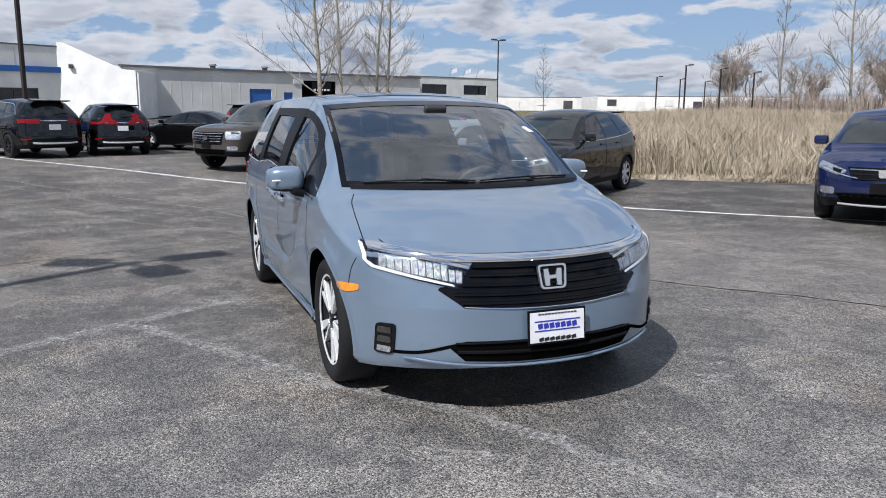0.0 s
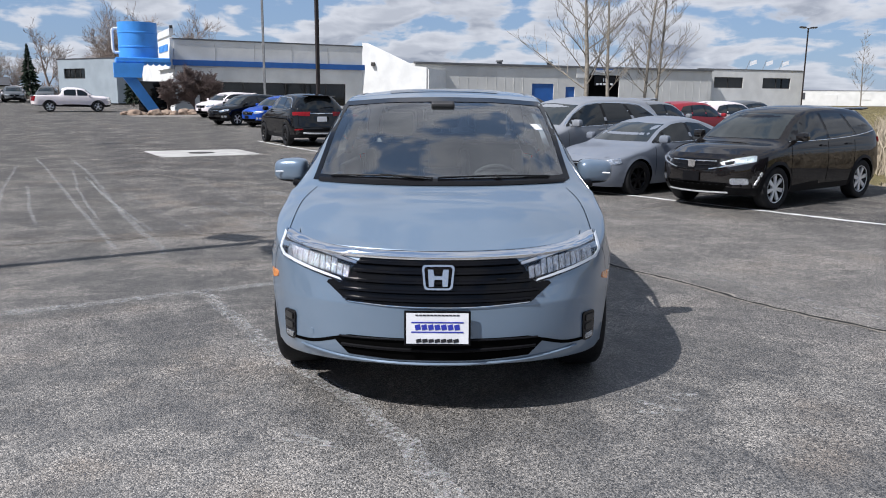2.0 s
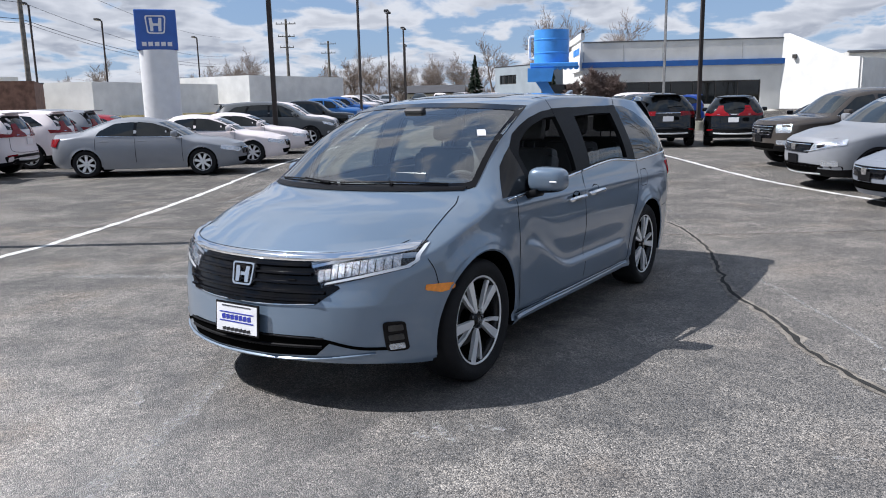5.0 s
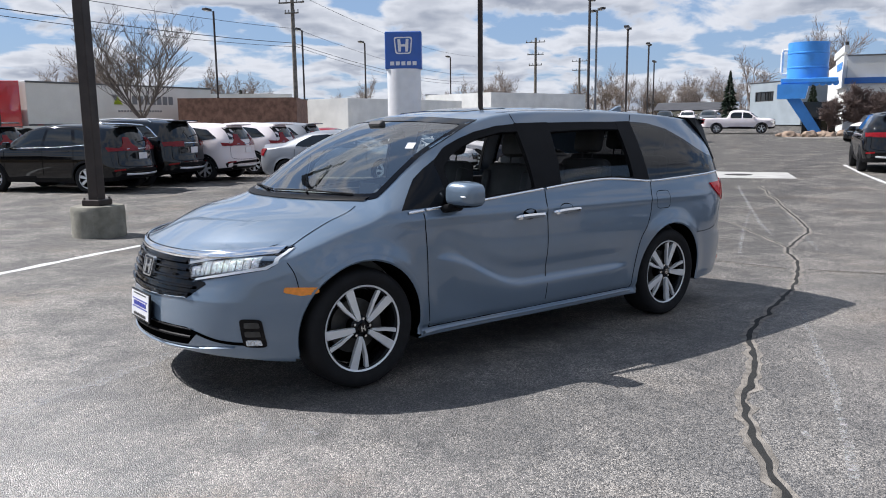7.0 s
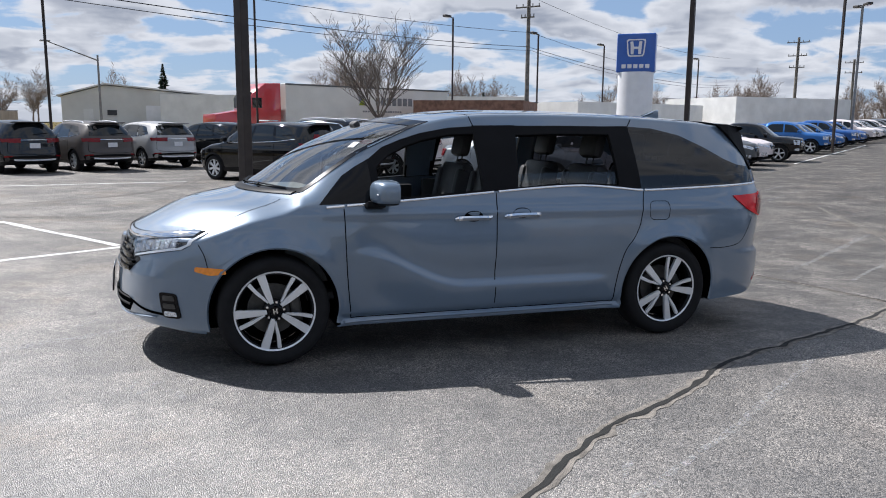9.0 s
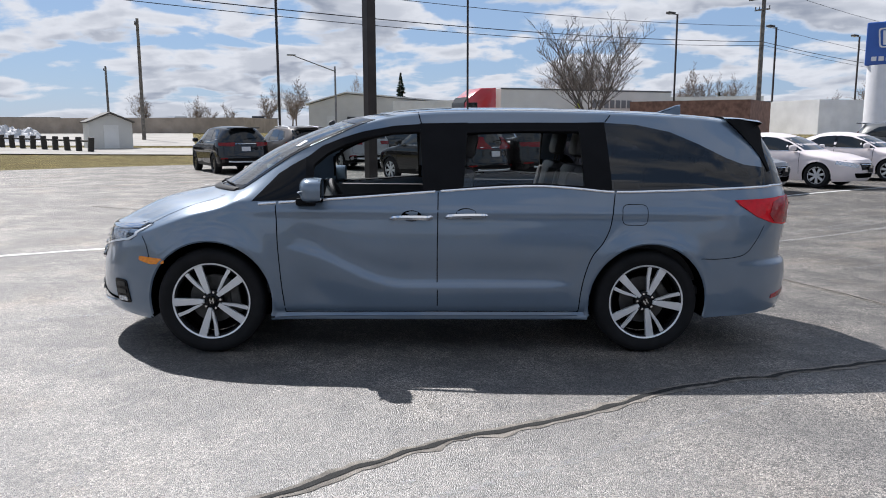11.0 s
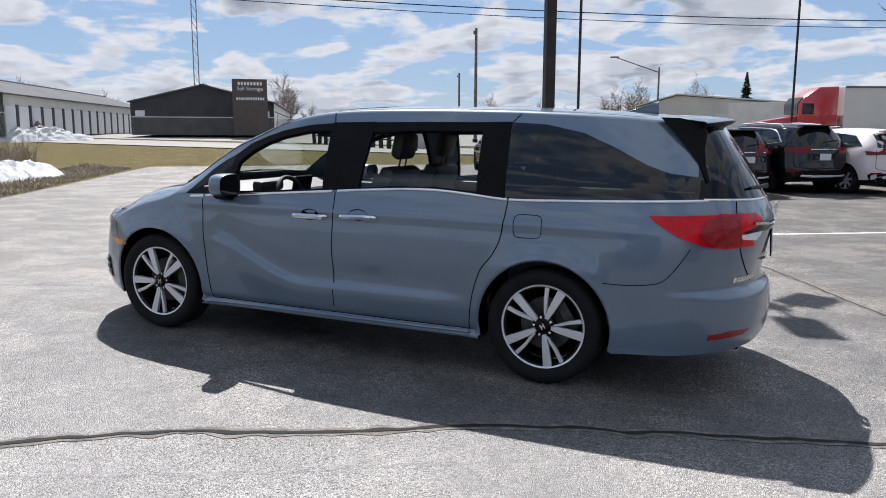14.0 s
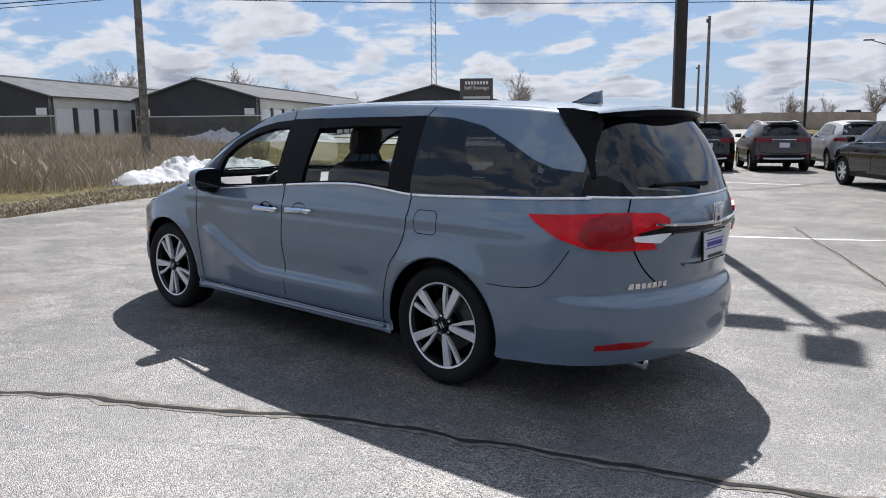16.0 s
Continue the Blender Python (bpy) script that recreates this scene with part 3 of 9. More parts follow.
def curve_through(points, n=24):
    """A smooth line through a few points (Catmull-Rom)."""
    pts = [np.array(p, float) for p in points]
    pts = [2 * pts[0] - pts[1]] + pts + [2 * pts[-1] - pts[-2]]
    out = []
    for i in range(1, len(pts) - 2):
        p0, p1, p2, p3 = pts[i - 1:i + 3]
        for j in range(n):
            t = j / n
            out.append(0.5 * (2 * p1 + (p2 - p0) * t + (2 * p0 - 5 * p1 + 4 * p2 - p3) * t * t + (3 * p1 - p0 - 3 * p2 + p3) * t ** 3))
    out.append(pts[-2])
    return np.array(out)


def lookup(table, n=16):
    """A smooth function through (at, value) pairs; values may be tuples."""
    c = curve_through([(a, *(v if isinstance(v, tuple) else (v,))) for a, v in sorted(table)], n)
    keys = np.maximum.accumulate(c[:, 0])
    if c.shape[1] == 2:
        return lambda x: np.interp(x, keys, c[:, 1])
    return lambda x: np.stack([np.interp(x, keys, c[:, k]) for k in range(1, c.shape[1])], -1)


def inside(poly, a, b):
    """Which of the points (a, b) lie in a polygon."""
    hit = np.zeros(np.shape(a), bool)
    n = len(poly)
    for i in range(n):
        (x0, y0), (x1, y1) = poly[i], poly[(i + 1) % n]
        if y0 == y1:
            continue
        c = ((y0 > b) != (y1 > b)) & (a < (x1 - x0) * (b - y0) / (y1 - y0) + x0)
        hit ^= c
    return hit


def sstep(v, a, b):
    t = np.clip((v - a) / (b - a), 0, 1)
    return t * t * (3 - 2 * t)


class Shell:
    """A car body as two smooth skins: one wrapped round nose, flanks and tail, one over bonnet, windscreen and roof."""

    def __init__(self, spec, step=0.03, rows=60, across=36):
        self.s = spec
        self.W, self.front, self.rear = lookup(spec["W"]), lookup(spec["front"]), lookup(spec["rear"])
        self.bot, self.belt = lookup(spec["bot"]), lookup(spec["belt"])
        E = sorted(spec["E"])
        self.E = lookup([(x, (y, z)) for x, y, z in E])
        self.e0, self.e1 = E[-1], E[0]
        C = spec["C"]
        self.C = lookup([(e[0], c) for e, c in zip(spec["E"], C)])
        self.step, self.rows, self.across = step, rows, across
        self.grid()

    def width(self, x, z):
        s = self.s
        xe = np.clip(x, self.e1[0], self.e0[0])
        ye, ze = np.moveaxis(self.E(xe), -1, 0)
        low = self.W(z)
        zb = np.minimum(self.belt(xe), ze - s.get("shoulder", 0.09))
        yb = self.W(zb)
        t = np.clip((z - zb) / np.maximum(ze - zb, 1e-3), 0, 1)
        y = np.where(z > zb, yb + (ye - yb) * t ** s.get("tumble", 1.3), low)
        if "detail" in s:
            y = y + s["detail"](x, z, zb)
        return y

    def column(self, kind, v):
        """The points of one column, from sill to edge."""
        s = self.s
        tv = np.linspace(0, 1, self.rows) ** 1.0
        if kind == "side":
            x = np.full(self.rows, v)
            zb, zt = float(self.bot(v)), float(self.E(v)[1])
            z = zb + (zt - zb) * tv
            return np.stack([x, self.width(x, z), z], -1)
        fr = kind == "front"
        p = s["pf"] if fr else s["pr"]
        x0 = s["x0f"] if fr else s["x0r"]
        end = self.front if fr else self.rear
        tip = self.e0 if fr else self.e1
        sa, ca = math.sin(v), math.cos(v)

        def xat(z):
            return x0 + (end(z) - x0) * sa ** (2 / p)

        zt = tip[2]
        xt = float(xat(zt))
        beyond = xt > tip[0] if fr else xt < tip[0]
        cz = self.s["C"][0 if fr else -1][1]
        if beyond:
            k = min(1.0, abs(xt - tip[0]) / max(1e-3, abs(float(end(tip[2])) - tip[0])))
            zt = tip[2] + (cz - tip[2]) * k ** 0.7
        else:
            for _ in range(6):
                zt = float(self.E(np.clip(float(xat(zt)), self.e1[0], self.e0[0]))[1])
        xb = float(xat(0.3))
        zb = float(self.bot(xb))
        z = zb + (zt - zb) * tv
        x = xat(z)
        if not fr and "square" in s:
            # the upper body keeps its width further back than the bumper
            q = p + s["square"] * sstep(z, 1.12, 1.35)
            k = 0.62 * sstep(z, 1.05, 1.55)
            ca = ca * (1 - k) + k * np.maximum(1 - min(sa ** (2 / p), 1.0) ** q, 0.0) ** (1 / q)
        return np.stack([x, self.width(x, z) * ca, z], -1)

    def grid(self):
        s = self.s
        def corner(p, reach):
            # even steps along the flank, then even steps across the end
            n1, n2 = max(6, int(0.9 * reach / self.step)), max(6, int(0.55 / self.step))
            ang = [math.asin((0.9 * k / n1) ** (p / 2)) for k in range(1, n1 + 1)]
            c = math.cos(ang[-1])
            return ang + [math.acos(c * (1 - k / n2)) for k in range(1, n2 + 1)]

        fa = corner(s["pf"], s["front"][-1][1] - s["x0f"])
        ra = corner(s["pr"], s["x0r"] - s["rear"][0][1])
        m = int((s["x0f"] - s["x0r"]) / self.step)
        cols = [("front", v) for v in reversed(fa)]
        cols += [("side", s["x0f"] + (s["x0r"] - s["x0f"]) * k / m) for k in range(m + 1)]
        cols += [("rear", v) for v in ra]
        n = len(fa)
        self.wrap = np.array([self.column(k, v) for k, v in cols])
        # the top skin hangs between the upper edges
        edge = self.wrap[:, -1]
        keep = [i for i in range(len(edge)) if self.e1[0] - 1e-6 <= edge[i, 0] <= self.e0[0] + 1e-6 and (i < n + m or edge[i, 0] < 0)]
        edge = edge[keep]
        vv = np.linspace(-1, 1, self.across + 1)
        c = self.C(edge[:, 0])
        pw = s.get("crown", 2.3)
        k = np.abs(vv) ** pw
        k = k[None, :]
        x = c[:, :1] + (edge[:, :1] - c[:, :1]) * k
        z = c[:, 1:2] + (edge[:, 2:3] - c[:, 1:2]) * k
        y = edge[:, 1:2] * vv[None, :]
        self.cap = np.stack([x, y, z], -1)
        # nose and tail ends follow the wrapped skin
        top = self.wrap[:, -1]
        for row, pts in ((0, top[:n + 1]), (-1, top[::-1][:len(ra) + 1])):
            order = np.argsort(pts[:, 1])
            ys = np.abs(self.cap[row, :, 1])
            fits = ys <= pts[:, 1].max() + 1e-3
            self.cap[row, fits, 0] = np.interp(ys, pts[order, 1], pts[order, 0])[fits]
            self.cap[row, fits, 2] = np.interp(ys, pts[order, 1], pts[order, 2])[fits]
        verts, faces = [], []

        def add(g):
            base = len(verts)
            a, b = g.shape[:2]
            verts.extend(map(tuple, g.reshape(-1, 3)))
            for i in range(a - 1):
                for j in range(b - 1):
                    faces.append((base + i * b + j, base + (i + 1) * b + j, base + (i + 1) * b + j + 1, base + i * b + j + 1))

        add(self.wrap[::-1])
        add(self.wrap * np.array([1, -1, 1]))
        self.n_wrap = len(faces)
        add(self.cap[::-1, ::-1][:, ::-1])
        # sill closed underneath
        low = self.wrap[:, 0]
        floor = np.stack([low * np.array([1, -1, 1]), low], 1)
        self.n_cap = len(faces)
        add(floor[::-1])
        self.verts, self.faces = np.array(verts), faces
        self.tree = BVHTree.FromPolygons([Vector(v) for v in verts], faces)
        self.centres = np.array([self.verts[list(f)].mean(0) for f in faces])

    def body(self, name, pick, material, parent, label="", sharp=60):
        """The chosen faces of the skins as one mesh."""
        idx = np.nonzero(pick)[0]
        bm = bmesh.new()
        made = {}
        for i in idx:
            f = []
            for k in self.faces[i]:
                key = tuple(np.round(self.verts[k], 4))
                if key not in made:
                    made[key] = bm.verts.new(self.verts[k])
                if made[key] not in f:
                    f.append(made[key])
            if len(f) > 2:
                try:
                    bm.faces.new(f)
                except ValueError:
                    pass
        bmesh.ops.recalc_face_normals(bm, faces=bm.faces)
        if sum((f.calc_center_median() - Vector((f.calc_center_median().x * 0.8, 0, 0.8))).dot(f.normal) for f in bm.faces) < 0:
            bmesh.ops.reverse_faces(bm, faces=bm.faces)
        return part(name, bm, material, parent, label, True, sharp)

    def lay(self, axis, a, b):
        """The place and outward normal on the skin, seen along an axis: 'l' and 'r' flank (x, z), 'f' and 'b' ends (y, z), 't' top (x, y)."""
        if axis in "fb" and abs(a) < 2e-3:
            a = 2e-3
        if axis == "t" and abs(b) < 2e-3:
            b = 2e-3
        way = {"l": (0, -1, 0), "r": (0, 1, 0), "f": (-1, 0, 0), "b": (1, 0, 0), "t": (0, 0, -1)}[axis]
        at = {"l": (a, 4, b), "r": (a, -4, b), "f": (5, a, b), "b": (-5, a, b), "t": (a, b, 4)}[axis]
        hit = self.tree.ray_cast(Vector(at), Vector(way))
        if hit[0] is None:
            near = self.tree.find_nearest(Vector({"l": (a, 0.8, b), "r": (a, -0.8, b), "f": (2, a, b), "b": (-2.4, a, b), "t": (a, b, 1.5)}[axis]))
            hit = near
        n = Vector(hit[1])
        if n.dot(Vector(way)) > 0:
            n.negate()
        return Vector(hit[0]), n

    def patch(self, name, outline, axis, material, parent, off=0.004, thick=0.012, step=0.06, label="", flat=None):
        """A panel of that outline, laid on the skin, with an edge of its own. flat: hold all of it to one plane."""
        bm = bmesh.new()
        vs = [bm.verts.new((a, b, 0)) for a, b in outline]
        bm.faces.new(vs)
        los, his = np.min(outline, 0), np.max(outline, 0)
        for k in (0, 1):
            t = los[k] + step * 0.5
            while t < his[k]:
                co, no = [0, 0, 0], [0, 0, 0]
                co[k], no[k] = t, 1
                bmesh.ops.bisect_plane(bm, geom=bm.verts[:] + bm.edges[:] + bm.faces[:], plane_co=co, plane_no=no)
                t += step
        norms = {}
        for v in bm.verts:
            p, n = self.lay(axis, v.co.x, v.co.y)
            v.co = p + n * off
            norms[v] = n
        bmesh.ops.recalc_face_normals(bm, faces=bm.faces)
        ref = sum((norms[v] for v in bm.verts), Vector())
        if sum((f.normal for f in bm.faces), Vector()).dot(ref) < 0:
            bmesh.ops.reverse_faces(bm, faces=bm.faces)
        if thick:
            rim = [e for e in bm.edges if e.is_boundary]
            r = bmesh.ops.extrude_edge_only(bm, edges=rim)
            for v in r["geom"]:
                if isinstance(v, bmesh.types.BMVert):
                    src = next((e.other_vert(v) for e in v.link_edges if e.other_vert(v) in norms), None)
                    if src is not None:
                        v.co = src.co - norms[src] * thick
        return part(name, bm, material, parent, label, True, 40)

    def band(self, name, line, width, axis, material, parent, off=0.003, rise=0.0, label="", n=8):
        """A ribbon along a line on the skin; rise gives it a rounded top."""
        pts = curve_through(line, n) if len(line) > 2 else np.array([np.array(line[0]) + (np.array(line[1]) - np.array(line[0])) * k / n for k in range(n + 1)])
        d = np.gradient(pts, axis=0)
        nr = np.stack([-d[:, 1], d[:, 0]], -1)
        nr /= np.maximum(np.linalg.norm(nr, axis=1, keepdims=True), 1e-9)
        bm = bmesh.new()
        rows = []
        prof = ((-0.5, 0), (-0.25, 0.8), (0.25, 0.8), (0.5, 0)) if rise else ((-0.5, 0), (0.5, 0))
        for q, m in zip(pts, nr):
            row = []
            for k, h in prof:
                p, no = self.lay(axis, *(q + m * width * k))
                row.append(bm.verts.new(p + no * (off + h * rise)))
            rows.append(row)
        for r0, r1 in zip(rows, rows[1:]):
            for i in range(len(prof) - 1):
                bm.faces.new((r0[i], r1[i], r1[i + 1], r0[i + 1]))
        bmesh.ops.recalc_face_normals(bm, faces=bm.faces)
        p, no = self.lay(axis, *pts[len(pts) // 2])
        if sum((f.normal for f in bm.faces), Vector()).dot(no) < 0:
            bmesh.ops.reverse_faces(bm, faces=bm.faces)
        return part(name, bm, material, parent, label, True, 50)


def ground_z(x, y):
    """The height of the ground: a gentle slope round the minivan, rising slowly far out."""
    r = math.hypot(x, y)
    k = 1 - min(max((r - 7) / 9, 0), 1)
    k = k * k * (3 - 2 * k)
    return (0.0157 * x + 0.0056 * y) * k + min(0.016 * max(0, r - 30), 1.0)


def ground_pose(x, y, turn=0.0):
    """A pose on the ground, turned about the vertical and leaning with the slope."""
    h = 1.0
    n = Vector((ground_z(x - h, y) - ground_z(x + h, y), ground_z(x, y - h) - ground_z(x, y + h), 2 * h)).normalized()
    lean = Vector((0, 0, 1)).rotation_difference(n).to_matrix().to_4x4()
    return Matrix.Translation((x, y, ground_z(x, y))) @ lean @ pose(0, 0, 0, 0, 0, turn)


def upright(x, y, turn=0.0):
    return pose(x, y, ground_z(x, y) - 0.065, 0, 0, turn)

# ---- ground ----
def sheet(name, outline, material, lift, step, label, category=""):
    """A flat piece of ground with that outline, following the slope."""
    bm = bmesh.new()
    bm.faces.new([bm.verts.new((x, y, 0)) for x, y in outline])
    los, his = np.min(outline, 0), np.max(outline, 0)
    for k in (0, 1):
        t = los[k] + step * 0.5
        while t < his[k]:
            co, no = [0, 0, 0], [0, 0, 0]
            co[k], no[k] = t, 1
            bmesh.ops.bisect_plane(bm, geom=bm.verts[:] + bm.edges[:] + bm.faces[:], plane_co=co, plane_no=no)
            t += step
    for v in bm.verts:
        v.co.z = ground_z(v.co.x, v.co.y) + lift
    bmesh.ops.recalc_face_normals(bm, faces=bm.faces)
    if sum(f.normal.z for f in bm.faces) < 0:
        bmesh.ops.reverse_faces(bm, faces=bm.faces)
    ob = mesh_object(name, bm, material, smooth=True)
    return tagged(ob, label, category or name, kind="structure")


def open_ground():
    """One sheet of dry turf out to the horizon."""
    bm = bmesh.new()
    radii = [0, 4, 8, 12, 16, 20, 25, 30, 36, 44, 54, 66, 80, 95, 115, 150, 220, 400, 900, 2400]
    n = 72
    rings = []
    for r in radii:
        rings.append([bm.verts.new((r * math.cos(2 * math.pi * i / n), r * math.sin(2 * math.pi * i / n), ground_z(r, 0) if r > 30 else 0)) for i in range(n if r else 1)])
        for v in rings[-1]:
            v.co.z = ground_z(v.co.x, v.co.y) - 0.06
    for a, b in zip(rings, rings[1:]):
        for i in range(n):
            j = (i + 1) % n
            bm.faces.new((a[0], b[i], b[j]) if len(a) == 1 else (a[i], b[i], b[j], a[j]))
    ob = mesh_object("ground", bm, "turf", smooth=True)
    tagged(ob, "dry brownish spring turf round the car park", "ground", kind="structure")


open_ground()
LOT = [(2, 26), (-4.24, 15.37), (-9.55, 8.65), (-13.03, 9.01), (-33.17, 20.54), (-89.49, 40.57), (-110.44, -58.61), (-47.04, -60.42), (-24.89, -49.78), (13.57, -25.49), (20.94, -19.46), (11.63, -4.46), (9.25, -0.61), (8.5, 8), (10, 26)]
sheet("pavement", LOT, "asphalt", 0.0, 1.5, "worn grey asphalt car park with cracks and stains", "pavement")
sheet("road", [(-140.2, -60.9), (-58.93, -51.3), (9.97, -37.1), (109.9, -40.3), (109.99, -49.13), (12.07, -45.68), (-58.97, -59.62), (-140.48, -69.43)], "road", 0.0, 6.0, "pale concrete street beyond the car park", "road")

# ---- the minivan ----
def van_detail(x, z, zb):
    """Wheel-arch flares, the swept door crease and a soft shoulder."""
    y = np.zeros(np.shape(x))
    for hub in (1.5, -1.5):
        d = np.hypot(x - hub, z - 0.36)
        y = y + 0.020 * np.exp(-((d - 0.43) / 0.07) ** 2) * (z < 0.95)
    c = 0.475 + 0.25 * sstep(x, 0.15, 0.95) ** 1.2
    on = sstep(x, -1.05, -0.75) * (1 - sstep(x, 0.80, 1.02))
    y = y + on * (0.024 * (1 - sstep(z, c - 0.006, c + 0.034)) * sstep(z, c - 0.30, c - 0.02) - 0.010 * np.exp(-((z - c - 0.09) / 0.07) ** 2))
    y = y + 0.010 * np.exp(-((z - 0.985) / 0.028) ** 2) * sstep(x, -2.3, -1.6) * (1 - sstep(x, 0.9, 1.4)) * (z < zb)
    y = y - 0.022 * np.exp(-((z - 0.285) / 0.022) ** 2) * (np.abs(x) < 1.1)
    return y


VAN = {
    "W": [(0.16, 0.87), (0.24, 0.925), (0.30, 0.93), (0.45, 0.945), (0.62, 0.962), (0.75, 0.972), (0.92, 0.962), (1.05, 0.942), (1.17, 0.912)],
    "front": [(0.16, 2.34), (0.24, 2.40), (0.30, 2.452), (0.40, 2.465), (0.55, 2.455), (0.60, 2.445), (0.72, 2.405), (0.80, 2.370), (0.90, 2.31)],
    "rear": [(0.20, -2.64), (0.30, -2.745), (0.45, -2.775), (0.56, -2.772), (0.62, -2.755), (0.67, -2.71), (0.85, -2.735), (1.0, -2.755), (1.08, -2.745), (1.17, -2.70), (1.40, -2.55), (1.65, -2.37)],
    "bot": [(-2.8, 0.30), (-2.4, 0.27), (-1.9, 0.25), (-1.0, 0.235), (1.0, 0.235), (1.9, 0.225), (2.2, 0.255), (2.46, 0.28)],
    "belt": [(-2.5, 1.17), (-1.6, 1.14), (-1.25, 1.128), (-0.74, 1.165), (-0.04, 1.125), (0.5, 1.08), (1.2, 1.035), (1.45, 1.035), (1.7, 0.95), (2.0, 0.85)],
    "E": [(1.955, 0.850, 0.888), (1.66, 0.83, 0.995), (1.36, 0.805, 1.085), (1.06, 0.770, 1.280), (0.90, 0.750, 1.385), (0.68, 0.728, 1.488), (0.42, 0.708, 1.588), (0.06, 0.690, 1.648), (-0.5, 0.690, 1.668), (-1.2, 0.690, 1.666), (-1.8, 0.680, 1.645), (-2.22, 0.665, 1.612)],
    "C": [(2.345, 0.845), (2.00, 1.015), (1.60, 1.112), (1.31, 1.300), (1.14, 1.400), (0.90, 1.508), (0.58, 1.618), (0.10, 1.690), (-0.5, 1.712), (-1.2, 1.710), (-1.8, 1.690), (-2.36, 1.650)],
    "x0f": 1.25, "x0r": -1.35, "pf": 4.0, "pr": 5.2, "tumble": 1.35, "crown": 2.4, "shoulder": 0.07, "square": 4.0, "detail": van_detail,
}
BELT = [(1.17, 1.028), (0.5, 1.078), (-0.04, 1.122), (-0.45, 1.152), (-0.74, 1.162), (-1.0, 1.147), (-1.25, 1.128), (-1.6, 1.138), (-2.40, 1.172)]
OPEN_FRONT = [(0.81, 1.080), (0.81, 1.285), (0.72, 1.365), (0.60, 1.425), (0.47, 1.470), (0.27, 1.510), (0.085, 1.520), (0.06, 1.135), (0.5, 1.100)]
OPEN_SLIDE = [(-0.20, 1.150), (-0.23, 1.515), (-0.60, 1.532), (-1.02, 1.535), (-1.045, 1.165), (-0.74, 1.182), (-0.45, 1.172)]
OPEN_QUARTER = [(-1.225, 1.145), (-1.195, 1.585), (-1.42, 1.575), (-1.66, 1.528), (-1.86, 1.445), (-2.05, 1.352), (-2.18, 1.308), (-2.36, 1.288), (-2.37, 1.186), (-1.6, 1.150)]
SHIELD = [(-0.775, 1.130), (-0.4, 1.124), (0, 1.121), (0.4, 1.124), (0.775, 1.130), (0.752, 1.25), (0.724, 1.42), (0.688, 1.575), (0.35, 1.598), (0, 1.604), (-0.35, 1.598), (-0.688, 1.575), (-0.724, 1.42), (-0.752, 1.25)]
BACKLIGHT = [(-0.80, 1.195), (0, 1.185), (0.80, 1.195), (0.735, 1.33), (0.655, 1.50), (0.62, 1.57), (0, 1.585), (-0.62, 1.57), (-0.655, 1.50), (-0.735, 1.33)]


def grow(poly, d):
    """A polygon pushed outwards by d."""
    n = len(poly)
    a = sum(poly[i][0] * poly[(i + 1) % n][1] - poly[(i + 1) % n][0] * poly[i][1] for i in range(n))
    s = -1 if a > 0 else 1
    out = []
    for i in range(n):
        p0, p1, p2 = (Vector(poly[(i + k) % n]) for k in (-1, 0, 1))
        n1 = Vector((-(p1 - p0).y, (p1 - p0).x)).normalized() * s
        n2 = Vector((-(p2 - p1).y, (p2 - p1).x)).normalized() * s
        m = (n1 + n2)
        m = m / max(m.length_squared / 2, 0.5)
        q = p1 + m * d
        out.append((q.x, q.y))
    return out


def ring_patch(shell, name, outer, inner, axis, material, parent, off=0.004, thick=0.012, label="", n=120):
    """A frame between two outlines of the same course, laid on the skin."""
    def even(poly, k):
        pts = [Vector(p) for p in poly] + [Vector(poly[0])]
        ls = [0.0]
        for a, b in zip(pts, pts[1:]):
            ls.append(ls[-1] + (b - a).length)
        return ls, pts
    ls, pi = even(inner, n)
    po = [Vector(p) for p in outer] + [Vector(outer[0])]
    bm = bmesh.new()
    rows = []
    for k in range(n):
        d = ls[-1] * k / n
        i = max(j for j in range(len(ls)) if ls[j] <= d + 1e-9)
        i = min(i, len(ls) - 2)
        f = (d - ls[i]) / max(ls[i + 1] - ls[i], 1e-9)
        a, b = pi[i].lerp(pi[i + 1], f), po[i].lerp(po[i + 1], f)
        row = []
        for q, dep in ((a, -thick), (a, off), (b, off), (b, -0.002)):
            p, no = shell.lay(axis, q.x, q.y)
            row.append(bm.verts.new(p + no * dep))
        rows.append(row)
    for k in range(n):
        r0, r1 = rows[k], rows[(k + 1) % n]
        for i in range(3):
            bm.faces.new((r0[i], r1[i], r1[i + 1], r0[i + 1]))
    bmesh.ops.recalc_face_normals(bm, faces=bm.faces)
    p, no = shell.lay(axis, *inner[0])
    if sum((f.normal * f.calc_area() for f in bm.faces), Vector()).dot(no) < 0:
        bmesh.ops.reverse_faces(bm, faces=bm.faces)
    return part(name, bm, material, parent, label, True, 40)


